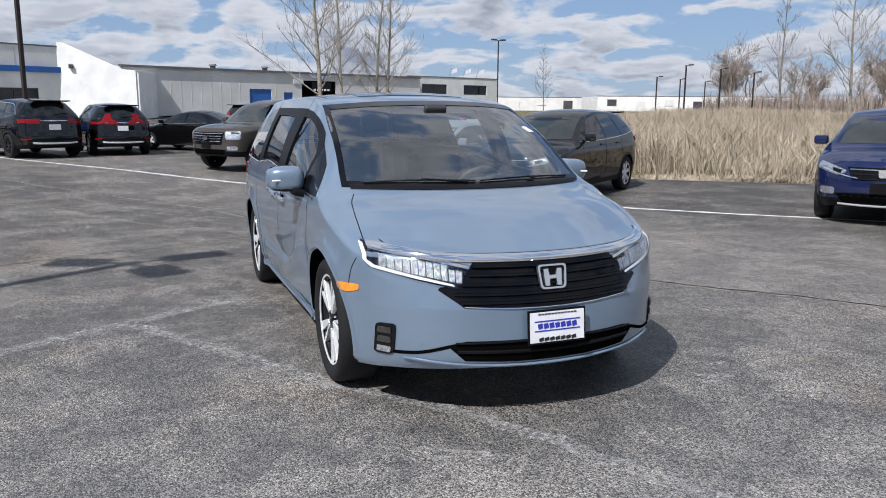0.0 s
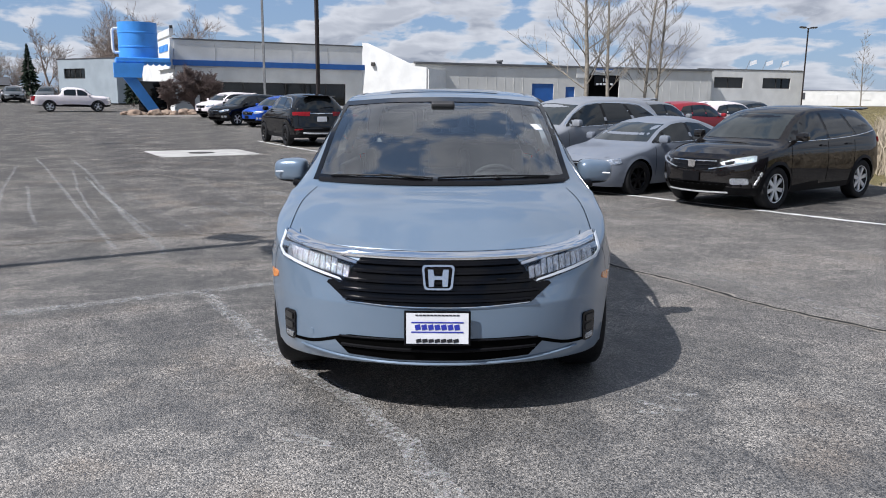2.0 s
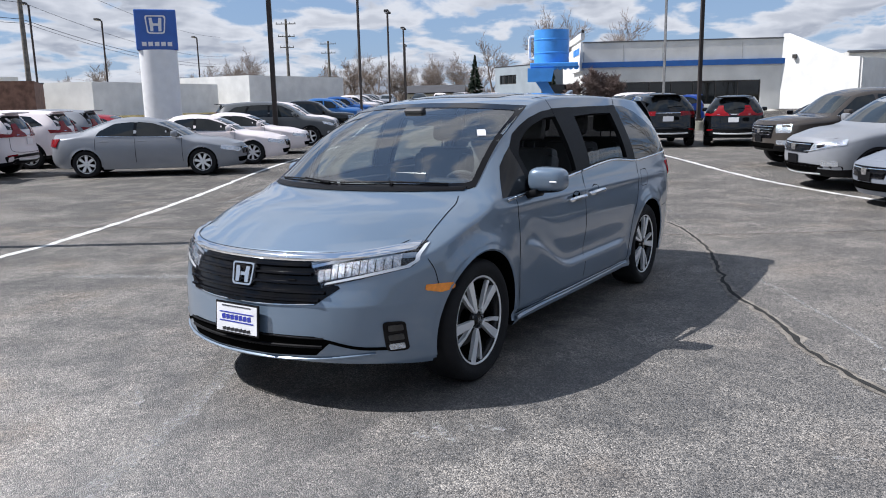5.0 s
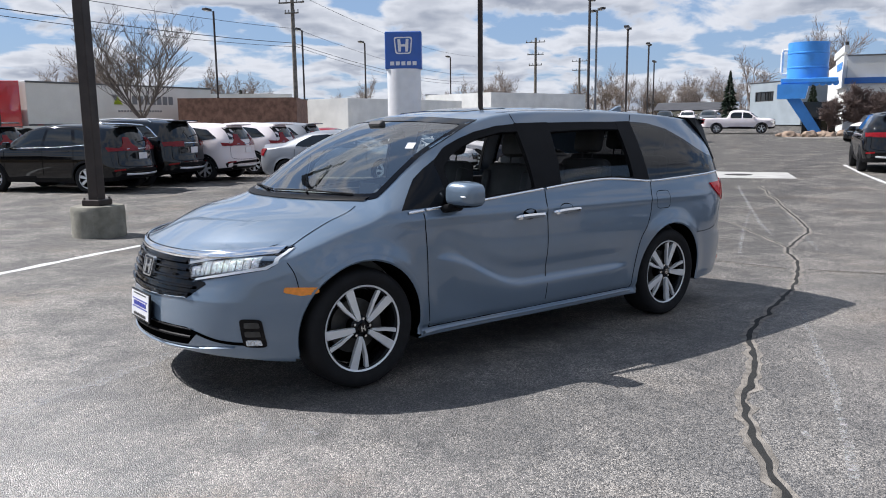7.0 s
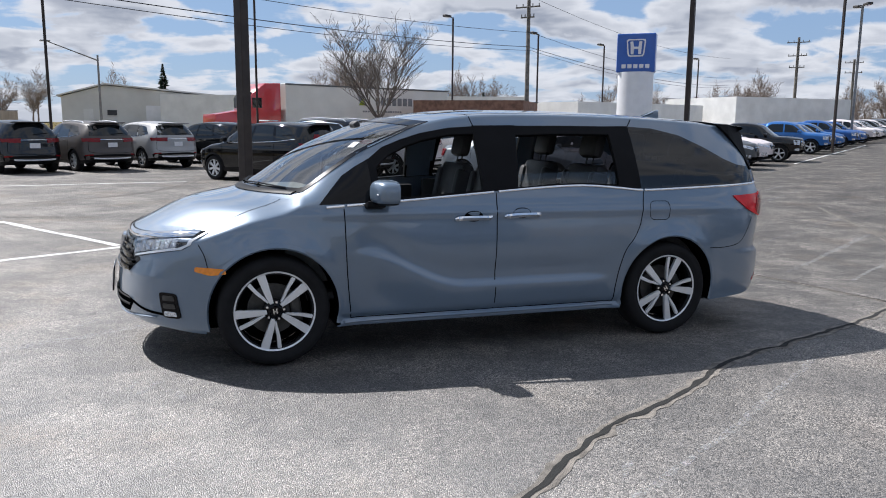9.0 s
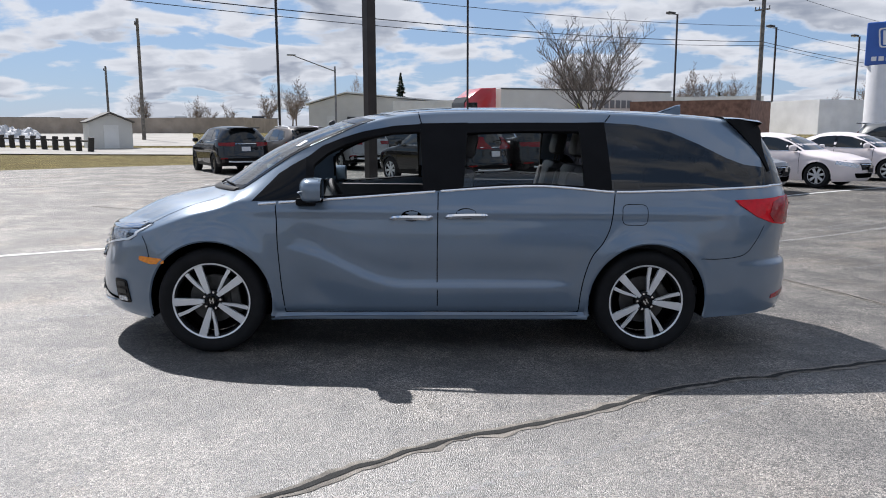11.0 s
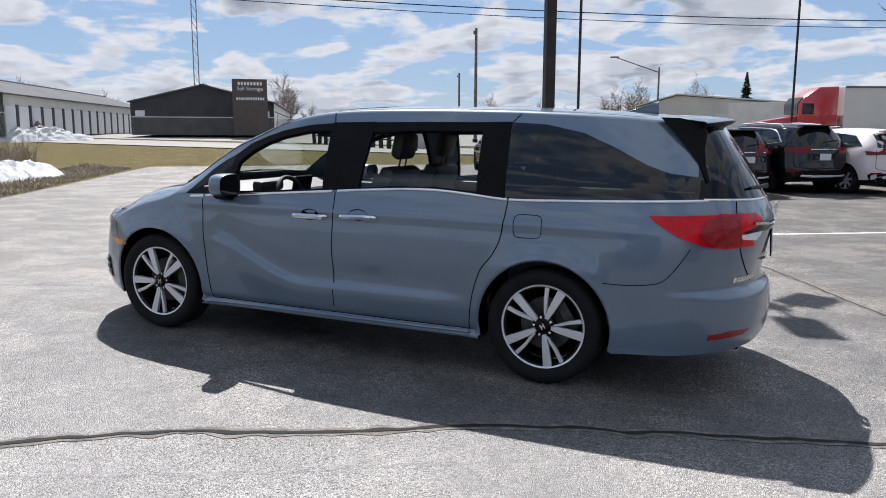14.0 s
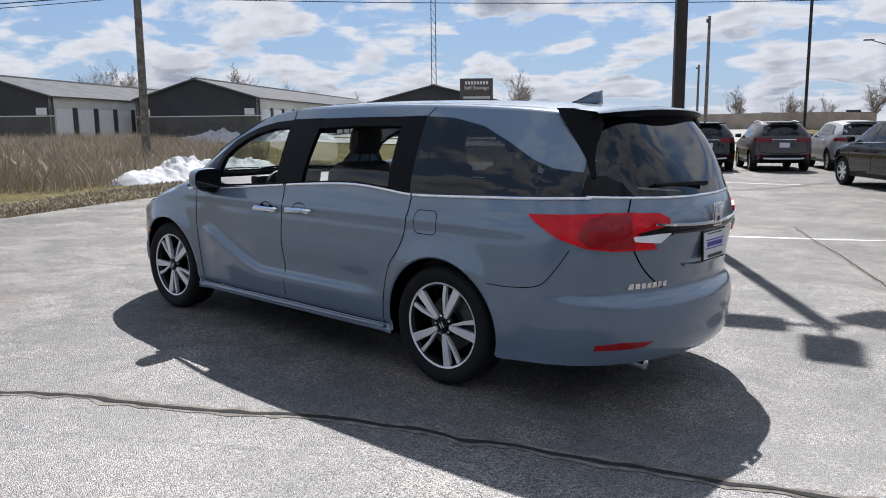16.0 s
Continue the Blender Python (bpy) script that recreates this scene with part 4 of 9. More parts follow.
def alloy_wheel(parent, at, side, radius, face="alloy", spokes=5, rich=True, width=0.235, turn=0.0, rim_r=None):
    """A wheel with tyre, rim, split spokes, cap, nuts and brake disc; side is +1 on the left."""
    rr = rim_r or radius * 0.665
    m = Matrix.Translation(at) @ pose(0, 0, 0, -90 * side, 0, 0) @ pose(0, 0, 0, 0, 0, turn)
    w = width
    bm = bmesh.new()
    lathe(bm, [(rr, -w * 0.42), (rr - 0.02, -w * 0.30), (rr - 0.028, 0.0), (rr - 0.02, w * 0.32), (rr - 0.008, w * 0.40), (rr + 0.004, w * 0.44), (rr + 0.004, w * 0.40)], 48 if rich else 24)
    wheel = part("wheel", bm, "alloy_dark" if face == "alloy" else face, parent, "", True)
    wheel.matrix_basis = m
    bm = bmesh.new()
    r = radius
    lathe(bm, [(rr - 0.01, -w * 0.44), (rr + 0.03, -w * 0.50), (r * 0.90, -w * 0.52), (r * 0.975, -w * 0.44), (r, -w * 0.30), (r, w * 0.30), (r * 0.975, w * 0.44), (r * 0.93, w * 0.505), (r * 0.86, w * 0.53), (rr + 0.03, w * 0.50), (rr + 0.004, w * 0.43), (rr - 0.02, w * 0.40)], 64 if rich else 28)
    part("tyre", bm, "rubber", wheel, "", True)
    bm = bmesh.new()
    rim_lip = [(rr - 0.008, w * 0.405), (rr - 0.009, w * 0.43), (rr + 0.002, w * 0.445), (rr + 0.003, w * 0.42)]
    lathe(bm, rim_lip, 64 if rich else 28)
    part("rim", bm, face, wheel, "", True)
    zf = w * 0.40
    for k in range(spokes):
        turn_k = pose(0, 0, 0, 0, 0, 360 / spokes * k)
        bm = bmesh.new()
        if rich:
            # a broad wedge and a thin kinked blade that meets it at the hub
            seat_z = turn_k @ Matrix.Translation((0, 0, zf - 0.022))
            prism(bm, [(0.052, -0.016), (0.10, -0.026), (rr - 0.006, -0.054), (rr - 0.006, 0.004), (0.11, 0.012), (0.052, 0.010)], 0.026, seat_z, 0.004)
            prism(bm, [(0.070, 0.010), (0.115, 0.020), (0.165, 0.044), (rr - 0.010, 0.058), (rr - 0.016, 0.086), (0.160, 0.060), (0.105, 0.036), (0.066, 0.020)], 0.024, seat_z, 0.004)
        else:
            prism(bm, [(0.03, -0.022), (rr - 0.01, -0.035), (rr - 0.01, 0.035), (0.03, 0.022)], 0.025, turn_k @ Matrix.Translation((0, 0, zf - 0.03)))
        part("spoke", bm, face, wheel, "", False)
    bm = bmesh.new()
    lathe(bm, [(0.075, zf - 0.05), (0.072, zf - 0.02), (0.05, zf - 0.012), (0.034, zf - 0.004), (0.030, zf + 0.004), (0.0005, zf + 0.006)], 24)
    part("hub_cap", bm, "black" if rich else face, wheel, "", True)
    if rich:
        bm = bmesh.new()
        for k in (-1, 1):
            box(bm, (0.007, 0.034, 0.003), (k * 0.010, 0, zf + 0.0065))
        box(bm, (0.02, 0.006, 0.003), (0, 0, zf + 0.0065))
        part("emblem", bm, "chrome", wheel, "small chrome emblem")
        for k in range(5):
            a = 2 * math.pi * (k + 0.5) / 5
            bm = bmesh.new()
            rod(bm, (0.057 * math.cos(a), 0.057 * math.sin(a), zf - 0.03), (0.057 * math.cos(a), 0.057 * math.sin(a), zf - 0.004), 0.0105, 0.0085, 6)
            part("wheel_nut", bm, "chrome", wheel, "", False)
        bm = bmesh.new()
        lathe(bm, [(0.06, zf - 0.09), (rr * 0.64, zf - 0.09), (rr * 0.64, zf - 0.115), (0.06, zf - 0.115)], 40, close=True)
        part("brake_disc", bm, "steel", wheel, "", True)
        bm = bmesh.new()
        box(bm, (0.075, 0.20, 0.06), (-rr * 0.55, 0.02, zf - 0.095), None, 0.015)
        part("brake_caliper", bm, "steel", wheel)
    bm = bmesh.new()
    lathe(bm, [(0.0005, -w * 0.1), (rr - 0.03, -w * 0.1)], 24)
    part("inner_dish", bm, "gap", wheel)
    return wheel


def seat(parent, at, width=0.5, headrest=True, lean=12, bench=False, material="seat"):
    """A cabin seat with cushion, backrest and headrest."""
    bm = bmesh.new()
    box(bm, (0.50, width, 0.15), (0.0, 0, 0.10), None, 0.04)
    s = part("seat", bm, material, parent, "", True)
    s.matrix_basis = Matrix.Translation(at)
    bm = bmesh.new()
    back = Matrix.Translation((-0.24, 0, 0.14)) @ pose(0, 0, 0, 0, -lean, 0)
    box(bm, (0.13, width * 0.96, 0.60), (0, 0, 0), back @ Matrix.Translation((0, 0, 0.30)), 0.05)
    for k in (-1, 1):
        box(bm, (0.15, 0.09, 0.52), (0, 0, 0), back @ Matrix.Translation((0.02, k * width * 0.42, 0.28)), 0.035)
    part("backrest", bm, material, s, "", True)
    for y in ((-0.5, 0, 0.5) if bench else (0,)):
        bm = bmesh.new()
        box(bm, (0.10, 0.27, 0.20), (0, 0, 0), back @ Matrix.Translation((0.01, y * width * 0.64, 0.75)), 0.045)
        for k in (-0.05, 0.05):
            rod(bm, back @ Vector((0.0, y * width * 0.64 + k, 0.58)), back @ Vector((0.0, y * width * 0.64 + k, 0.70)), 0.007, None, 8)
        part("headrest", bm, material, s, "", True)
    return s


def bars(bm, y0, y1, z0, z1, n, gap=0.25, m=None, slant=0.0, depth=0.002):
    """A row of upright bars in a box, standing for lettering."""
    w = (y1 - y0) / n
    for k in range(n):
        box(bm, (depth, w * (1 - gap), z1 - z0), (0, y0 + w * (k + 0.5), (z0 + z1) / 2), m)


def minivan():
    van = thing("minivan", SLOPE, "grey-blue pearl minivan with black trim and some windows wound down", "minivan")
    sh = Shell(VAN, 0.022, 84, 64)
    c = sh.centres
    nw, nc = sh.n_wrap, sh.n_cap
    idx = np.arange(len(c))
    wrap, cap = idx < nw, (idx >= nw) & (idx < nc)
    under = idx >= nc
    flank = wrap & (np.abs(c[:, 1]) > 0.55)
    x, y, z = c[:, 0], c[:, 1], c[:, 2]
    hole = np.zeros(len(c), bool)
    for poly, d in ((OPEN_FRONT, 0.016), (OPEN_SLIDE, 0.016), (OPEN_QUARTER, -0.008)):
        hole |= flank & (x > -2.36) & inside(grow(poly, d), x, z)
    for hub in (1.5, -1.5):
        hole |= (wrap | under) & (np.hypot(x - hub, z - 0.362) < 0.430) & ((np.abs(y) > 0.5) | under)
    hole |= cap & (x > 0.3) & (z > 1.11) & inside(grow(SHIELD, -0.004), y, z)
    hole |= wrap & (x < -2.2) & inside(grow(BACKLIGHT, -0.006), y, z)
    hood = cap & (x > 1.40 + 0.19 * (1 - np.abs(y / 0.8) ** 2.4))
    door_f = [(1.03, 0.295), (1.045, 0.8), (1.05, 1.03), (-0.03, 1.12), (-0.03, 0.295)]
    door_s = [(-0.03, 0.295), (-0.03, 1.12), (-0.74, 1.16), (-1.24, 1.12), (-1.23, 0.92), (-1.11, 0.71), (-1.02, 0.29)]
    used = hole.copy()
    names = []
    for side, sg in (("l", 1), ("r", -1)):
        on = flank & (y * sg > 0)
        for nm, poly in (("front_door", door_f), ("sliding_door", door_s)):
            pick = on & inside(poly, x, z) & ~used
            used |= pick
            names.append((side, nm, sh.body(nm, pick, "van", van)))
    gate = wrap & (x < -2.45) & (z > 0.64) & (np.abs(y) < 0.78 + 0.18 * (z - 0.7)) & ~used
    used |= gate
    bump_r = wrap & (x < -1.88) & (z < 0.70) & ~used
    used |= bump_r
    bump_f = wrap & (x > 1.90) & (z < 0.80) & ~used
    used |= bump_f
    sh.body("bonnet", hood & ~used, "van", van)
    used |= hood
    sh.body("tailgate", gate, "van", van)
    sh.body("rear_bumper", bump_r, "van", van)
    sh.body("front_bumper", bump_f, "van", van)
    sh.body("underbody", under & ~used, "trim", van)
    sh.body("body", ~used & ~under, "van", van)
    doors = {(s, n): ob for s, n, ob in names}

    for side, sg in (("l", 1), ("r", -1)):
        fd, sd = doors[(side, "front_door")], doors[(side, "sliding_door")]
        # black pillars and frames round the openings
        sh.patch("mirror_patch", [(1.215, 1.045), (1.045, 1.225), (0.955, 1.285), (0.855, 1.340), (0.845, 1.058)], side, "black", van, 0.003, 0.01, 0.03)
        sh.patch("window_pillar", [(0.065, 1.118), (0.090, 1.575), (-0.245, 1.585), (-0.205, 1.140)], side, "trim", van, 0.005, 0.03, 0.04)
        sh.patch("window_pillar", [(-1.040, 1.150), (-1.015, 1.595), (-1.20, 1.600), (-1.228, 1.135)], side, "trim", van, 0.005, 0.03, 0.04)
        outer = [(0.85, 1.055), (0.865, 1.330), (0.755, 1.415), (0.62, 1.470), (0.48, 1.515), (0.27, 1.556), (0.07, 1.572), (0.02, 1.122), (0.5, 1.080)]
        ring_patch(sh, "window_frame", outer, OPEN_FRONT, side, "trim", fd, 0.004, 0.03)
        outer = [(-0.16, 1.130), (-0.17, 1.580), (-0.60, 1.590), (-1.06, 1.595), (-1.09, 1.142), (-0.74, 1.164), (-0.45, 1.154)]
        ring_patch(sh, "window_frame", outer, OPEN_SLIDE, side, "trim", sd, 0.004, 0.03)
        sh.patch("quarter_window", grow(OPEN_QUARTER, 0.012), side, "privacy", van, 0.003, 0.008, 0.05, "dark tinted rear quarter glass").visible_shadow = False
        if side == "l":
            low = [(-0.19, 1.12), (-0.20, 1.245), (-0.6, 1.262), (-1.045, 1.262), (-1.06, 1.14), (-0.74, 1.16), (-0.45, 1.15)]
            sh.patch("window_pane", low, side, "window", sd, -0.012, 0.005, 0.06, "clear pane wound most of the way down").visible_shadow = False
        else:
            for nm, poly, ob in (("window_pane", OPEN_FRONT, fd), ("window_pane", OPEN_SLIDE, sd)):
                sh.patch(nm, grow(poly, 0.01), side, "window", ob, -0.006, 0.005, 0.06).visible_shadow = False
        # bright strip under the windows, in one piece for each panel
        line = curve_through(BELT, 40)
        for nm, lo, hi, ob in (("chrome_strip", 1.045, 1.17, van), ("chrome_strip", -0.028, 1.035, fd), ("chrome_strip", -1.245, -0.042, sd), ("chrome_strip", -2.40, -1.257, van)):
            seg = [tuple(p) for p in line if lo <= p[0] <= hi]
            sh.band(nm, seg[::6] + seg[-1:], 0.017, side, "chrome", ob, 0.004, 0.006, "", 3)
        # shut lines
        for ln in ([(1.055, 1.02), (1.048, 0.9), (1.043, 0.75), (1.025, 0.5), (1.0, 0.285)],
                   [(-0.035, 1.115), (-0.033, 0.9), (-0.032, 0.7), (-0.038, 0.285)],
                   [(-1.25, 1.118), (-1.235, 1.0), (-1.215, 0.88), (-1.165, 0.775), (-1.10, 0.69), (-1.055, 0.56), (-1.03, 0.42), (-1.022, 0.285)],
                   [(1.0, 0.286), (0.3, 0.288), (-0.4, 0.290), (-1.022, 0.290)],
                   [(0.10, 1.655), (0.085, 1.60), (0.075, 1.575)],
                   [(-1.205, 1.60), (-1.25, 1.652)]):
            sh.band("shut_line", ln, 0.007, side, "gap", van, 0.0012)
        sh.band("shut_line", [(-1.86, 0.675), (-1.98, 0.672), (-2.12, 0.685), (-2.20, 0.715), (-2.27, 0.80), (-2.33, 0.90)], 0.005, side, "gap", van, 0.0012)
        sh.band("shut_line", [(1.96, 0.80), (1.93, 0.74), (1.915, 0.68), (1.905, 0.62)], 0.005, side, "gap", van, 0.0012)
        # sill trim
        sh.band("sill_strip", [(1.05, 0.262), (0.4, 0.264), (-0.4, 0.266), (-1.02, 0.268)], 0.022, side, "van", van, 0.008, 0.012, "", 8)
        # wheel arches
        for hub in (1.5, -1.5):
            outer = [(hub + 0.447 * math.cos(a), 0.362 + 0.447 * math.sin(a)) for a in np.linspace(math.radians(-14), math.radians(194), 40)]
            inner = [(hub + 0.412 * math.cos(a), 0.362 + 0.412 * math.sin(a)) for a in np.linspace(math.radians(-14), math.radians(194), 40)]
            bm = bmesh.new()
            rows = []
            for (ax, az), (bx, bz) in zip(outer, inner):
                p, n = sh.lay(side, ax, max(az, 0.262))
                q = sh.lay(side, ax * 0.4 + bx * 0.6, max(az * 0.4 + bz * 0.6, 0.262))[0]
                rows.append([bm.verts.new(v) for v in (p + n * 0.001, Vector((bx * 0.7 + ax * 0.3, q.y + sg * 0.006, bz * 0.7 + az * 0.3)), Vector((bx, q.y - sg * 0.002, bz)), Vector((bx, q.y - sg * 0.05, bz)), Vector((bx, sg * 0.52, bz)))])
            for a, b in zip(rows, rows[1:]):
                for i in range(4):
                    f = bm.faces.new((a[i], a[i + 1], b[i + 1], b[i]))
                    f.material_index = 1 if i >= 2 else 0
            bmesh.ops.recalc_face_normals(bm, faces=bm.faces)
            part("wheel_arch", bm, ["van", "gap"], van, "", True, 50)
            bm = bmesh.new()
            prism(bm, [(0.46 * math.cos(a), 0.46 * math.sin(a)) for a in np.linspace(math.radians(-28), math.radians(208), 24)], 0.02, Matrix.Translation((hub, sg * 0.40, 0.362)) @ pose(0, 0, 0, 90, 0, 0))
            part("wheel_well", bm, "gap", van)
            for end in (-1, 1):
                bm = bmesh.new()
                box(bm, (0.015, 0.46, 0.26), (hub + end * 0.435, sg * 0.62, 0.37))
                part("splash_panel", bm, "gap", van)
            alloy_wheel(van, (hub, sg * 0.835, 0.362), sg, 0.362, turn=(8 if hub > 0 else 33) * sg, rim_r=0.260)
        # fuel flap, only on the left
        if side == "l":
            sh.band("fuel_flap", rounded([(-1.30, 0.905), (-1.30, 1.045), (-1.475, 1.045), (-1.475, 0.905), (-1.30, 0.905)][:4], 0.045, 5) + [rounded([(-1.30, 0.905), (-1.30, 1.045), (-1.475, 1.045), (-1.475, 0.905)], 0.045, 5)[0]], 0.0045, side, "gap", van, 0.0012, 0, "", 3)
        # handles; the shade in their cups is a flat black patch on the door
        for hx, hz, ob in ((0.145, 0.945, fd), (-0.225, 0.962, sd)):
            cup = [(hx + 0.07 * math.cos(a), hz + 0.012 + 0.038 * math.sin(a)) for a in np.linspace(0, 2 * math.pi, 20, endpoint=False)]
            sh.patch("handle_cup_shade", cup, side, "gap", ob, 0.0015, 0.0, 0.05)
            bm = bmesh.new()
            pts = curve_through([(hx + 0.145, hz - 0.006), (hx + 0.08, hz + 0.004), (hx - 0.08, hz + 0.008), (hx - 0.145, hz + 0.004)], 6)
            rows = []
            for i, q in enumerate(pts):
                e = min(i, len(pts) - 1 - i) / 4
                h = 0.016 * min(1, 0.45 + e)
                lift = 0.012 + 0.022 * min(1, e)
                p, n = sh.lay(side, q[0], q[1])
                up = Vector((0, 0, 1))
                rows.append([bm.verts.new(p + n * (lift + dn) + up * du) for dn, du in ((-0.01, h * 0.8), (0.006, h), (0.014, h * 0.2), (0.006, -h), (-0.01, -h * 0.8))])
            for a, b in zip(rows, rows[1:]):
                for i in range(5):
                    bm.faces.new((a[i], a[(i + 1) % 5], b[(i + 1) % 5], b[i]))
            for r in (rows[0], rows[-1]):
                bm.faces.new(r)
            bmesh.ops.recalc_face_normals(bm, faces=bm.faces)
            part("handle", bm, "chrome", ob, "chrome door handle", True, 40)
        # side marker lamp
        sh.patch("side_marker", rounded([(1.985, 0.665), (1.99, 0.635), (1.90, 0.612), (1.80, 0.622), (1.81, 0.655)], 0.012, 3), side, "amber", van, 0.004, 0.012, 0.04, "amber side marker lamp")
        # door mirror
        bm = bmesh.new()
        bmesh.ops.create_icosphere(bm, subdivisions=4, radius=1.0)
        for v in bm.verts:
            px, py, pz = v.co
            sq = lambda t, k: math.copysign(abs(t) ** k, t)
            X, Y, Z = sq(px, 0.62), sq(py, 0.62), sq(pz, 0.62)
            k = 0.5 + 0.5 * Y
            v.co = Vector((0.80 + X * (0.105 - 0.02 * k) - 0.025 * k, sg * (1.045 + Y * 0.118), 1.128 + Z * (0.088 - 0.012 * k)))
        bmesh.ops.bisect_plane(bm, geom=bm.verts[:] + bm.edges[:] + bm.faces[:], plane_co=(0.735, 0, 0), plane_no=(-1, 0, 0), clear_outer=True)
        bmesh.ops.recalc_face_normals(bm, faces=bm.faces)
        for f in bm.faces:
            if f.calc_center_median().z < 1.066:
                f.material_index = 1
        mirror = part("door_mirror", bm, ["van", "trim"], fd, "", True, 40)
        # the dark glass colour stands in for the van's reflection
        bm = bmesh.new()
        prism(bm, rounded([(-0.105, -0.072), (0.105, -0.066), (0.10, 0.070), (-0.10, 0.076)], 0.03), 0.006, Matrix.Translation((0.742, sg * 1.04, 1.13)) @ pose(0, 0, 0, 90, 0, 90))
        part("mirror_glass", bm, "car_glass", mirror, "mirror glass coloured dark like the van it reflects")
        bm = bmesh.new()
        box(bm, (0.13, 0.13, 0.05), (0.85, sg * 0.955, 1.04), pose(0, 0, 0, 12 * sg, 0, 0), 0.018)
        part("mirror_arm", bm, "trim", mirror, "", True)
        bm = bmesh.new()
        box(bm, (0.012, 0.10, 0.010), (0.868, sg * 1.09, 1.122), pose(0, 0, 0, 0, 0, -14 * sg), 0.003)
        part("turn_lamp", bm, "lamp_white", mirror, "slim white turn signal lens")
        # headlamp: dark tub, reflectors, light guide and clear lens
        hl = [(0.848, 0.884), (0.865, 0.80), (0.842, 0.765), (0.66, 0.718), (0.485, 0.676), (0.405, 0.785), (0.60, 0.832)]
        hl = [(a * sg, b) for a, b in hl]
        tub = sh.patch("headlamp", hl, "f", "black", van, 0.002, 0.02, 0.03)
        guide = [(0.845, 0.868), (0.852, 0.80), (0.825, 0.778), (0.655, 0.737), (0.50, 0.700), (0.49, 0.688), (0.66, 0.724), (0.838, 0.766), (0.866, 0.80), (0.860, 0.875)]
        sh.patch("light_guide", [(a * sg, b) for a, b in guide], "f", "lamp_white", tub, 0.006, 0.006, 0.03, "white daytime light guide")
        top = [(0.835, 0.880), (0.60, 0.828), (0.41, 0.783), (0.415, 0.770), (0.60, 0.812), (0.832, 0.862)]
        sh.patch("light_guide", [(a * sg, b) for a, b in top], "f", "chrome", tub, 0.006, 0.006, 0.03)
        for k in range(11):
            y0 = 0.452 + k * 0.0325
            base = 0.702 + 0.20 * (y0 - 0.47)
            h = 0.050 + 0.022 * (k > 1) - 0.002 * (k - 5)
            cell = [(y0 + 0.004, base + 0.004), (y0 + 0.030, base + 0.010), (y0 + 0.026, base + h + 0.008), (y0 - 0.002, base + h)]
            sh.patch("reflector", [(a * sg, b) for a, b in cell], "f", "lamp", tub, 0.004 + 0.002 * (k % 2), 0.006, 0.03)
        sh.patch("lens", hl, "f", "lens", tub, 0.014, 0.01, 0.03, "clear headlamp cover")
        # fog lamp tower
        fog = rounded([(0.752, 0.492), (0.828, 0.488), (0.832, 0.325), (0.760, 0.330)], 0.02, 3)
        ft = sh.patch("fog_lamp", [(a * sg, b) for a, b in fog], "f", "black", van, 0.008, 0.02, 0.03)
        for k in range(3):
            zz = 0.352 + 0.05 * k
            cell = rounded([(0.770, zz - 0.012), (0.820, zz - 0.012), (0.818, zz + 0.020), (0.770, zz + 0.020)], 0.006, 2)
            sh.patch("lens", [(a * sg, b) for a, b in cell], "f", "lamp" if k == 0 else "steel", ft, 0.013, 0.006, 0.03)
        sh.band("bumper_groove", [(sg * 0.765, 0.345), (sg * 0.65, 0.358), (sg * 0.53, 0.392)], 0.018, "f", "gap", van, 0.002)
        # tail lamp on the body and on the gate
        tl = [(-2.095, 1.078), (-2.30, 1.085), (-2.50, 1.096), (-2.575, 1.100), (-2.60, 0.905), (-2.50, 0.902), (-2.40, 0.915), (-2.26, 0.965), (-2.13, 1.045)]
        lamp_l = sh.patch("tail_lamp", tl, side, "red", van, 0.012, 0.03, 0.035, "red tail lamp lens")
        inner = [(-2.40, 1.062), (-2.47, 1.084), (-2.565, 1.090), (-2.588, 0.915), (-2.50, 0.912), (-2.41, 0.925), (-2.365, 0.975)]
        sh.patch("inner_lens", inner, side, "red_dark", lamp_l, 0.015, 0.01, 0.03, "darker red inner lens")
        gl = [(0.77, 1.098), (0.52, 1.092), (0.46, 1.062), (0.46, 1.030), (0.66, 0.99), (0.56, 0.94), (0.53, 0.905), (0.765, 0.90)]
        sh.patch("tail_lamp", [(a * sg, b) for a, b in gl], "b", "red", van, 0.012, 0.03, 0.035, "red tail lamp lens")
        gi = [(0.70, 0.985), (0.47, 1.025), (0.43, 0.975), (0.66, 0.945)]
        sh.patch("lamp_insert", [(a * sg, b) for a, b in gi], "b", "black", van, 0.010, 0.02, 0.035)
        sh.patch("reversing_lamp", [(a * sg, b) for a, b in [(0.68, 0.975), (0.53, 0.985), (0.45, 0.985), (0.52, 0.935), (0.66, 0.95)]], "b", "lamp_white", van, 0.014, 0.01, 0.035, "clear reversing lamp")
        sh.patch("rear_reflector", [(a * sg, b) for a, b in [(0.80, 0.392), (0.80, 0.362), (0.60, 0.375), (0.54, 0.402), (0.70, 0.408)]], "b", "red_dark", van, 0.005, 0.01, 0.04, "red bumper reflector")
        # black wing beside the rear glass
        bm = bmesh.new()
        wing = [(-2.095, 1.642), (-2.20, 1.640), (-2.33, 1.618), (-2.36, 1.56), (-2.355, 1.46), (-2.37, 1.37), (-2.40, 1.278), (-2.385, 1.276), (-2.335, 1.372), (-2.27, 1.455), (-2.19, 1.545)]
        ins = [bm.verts.new((a, sg * (0.632 + 0.40 * (1.64 - b) - 0.30 * max(0, -a - 2.2)), b)) for a, b in wing]
        outs = [bm.verts.new((a, sg * (0.672 + 0.42 * (1.64 - b) - 0.30 * max(0, -a - 2.2)), b)) for a, b in wing]
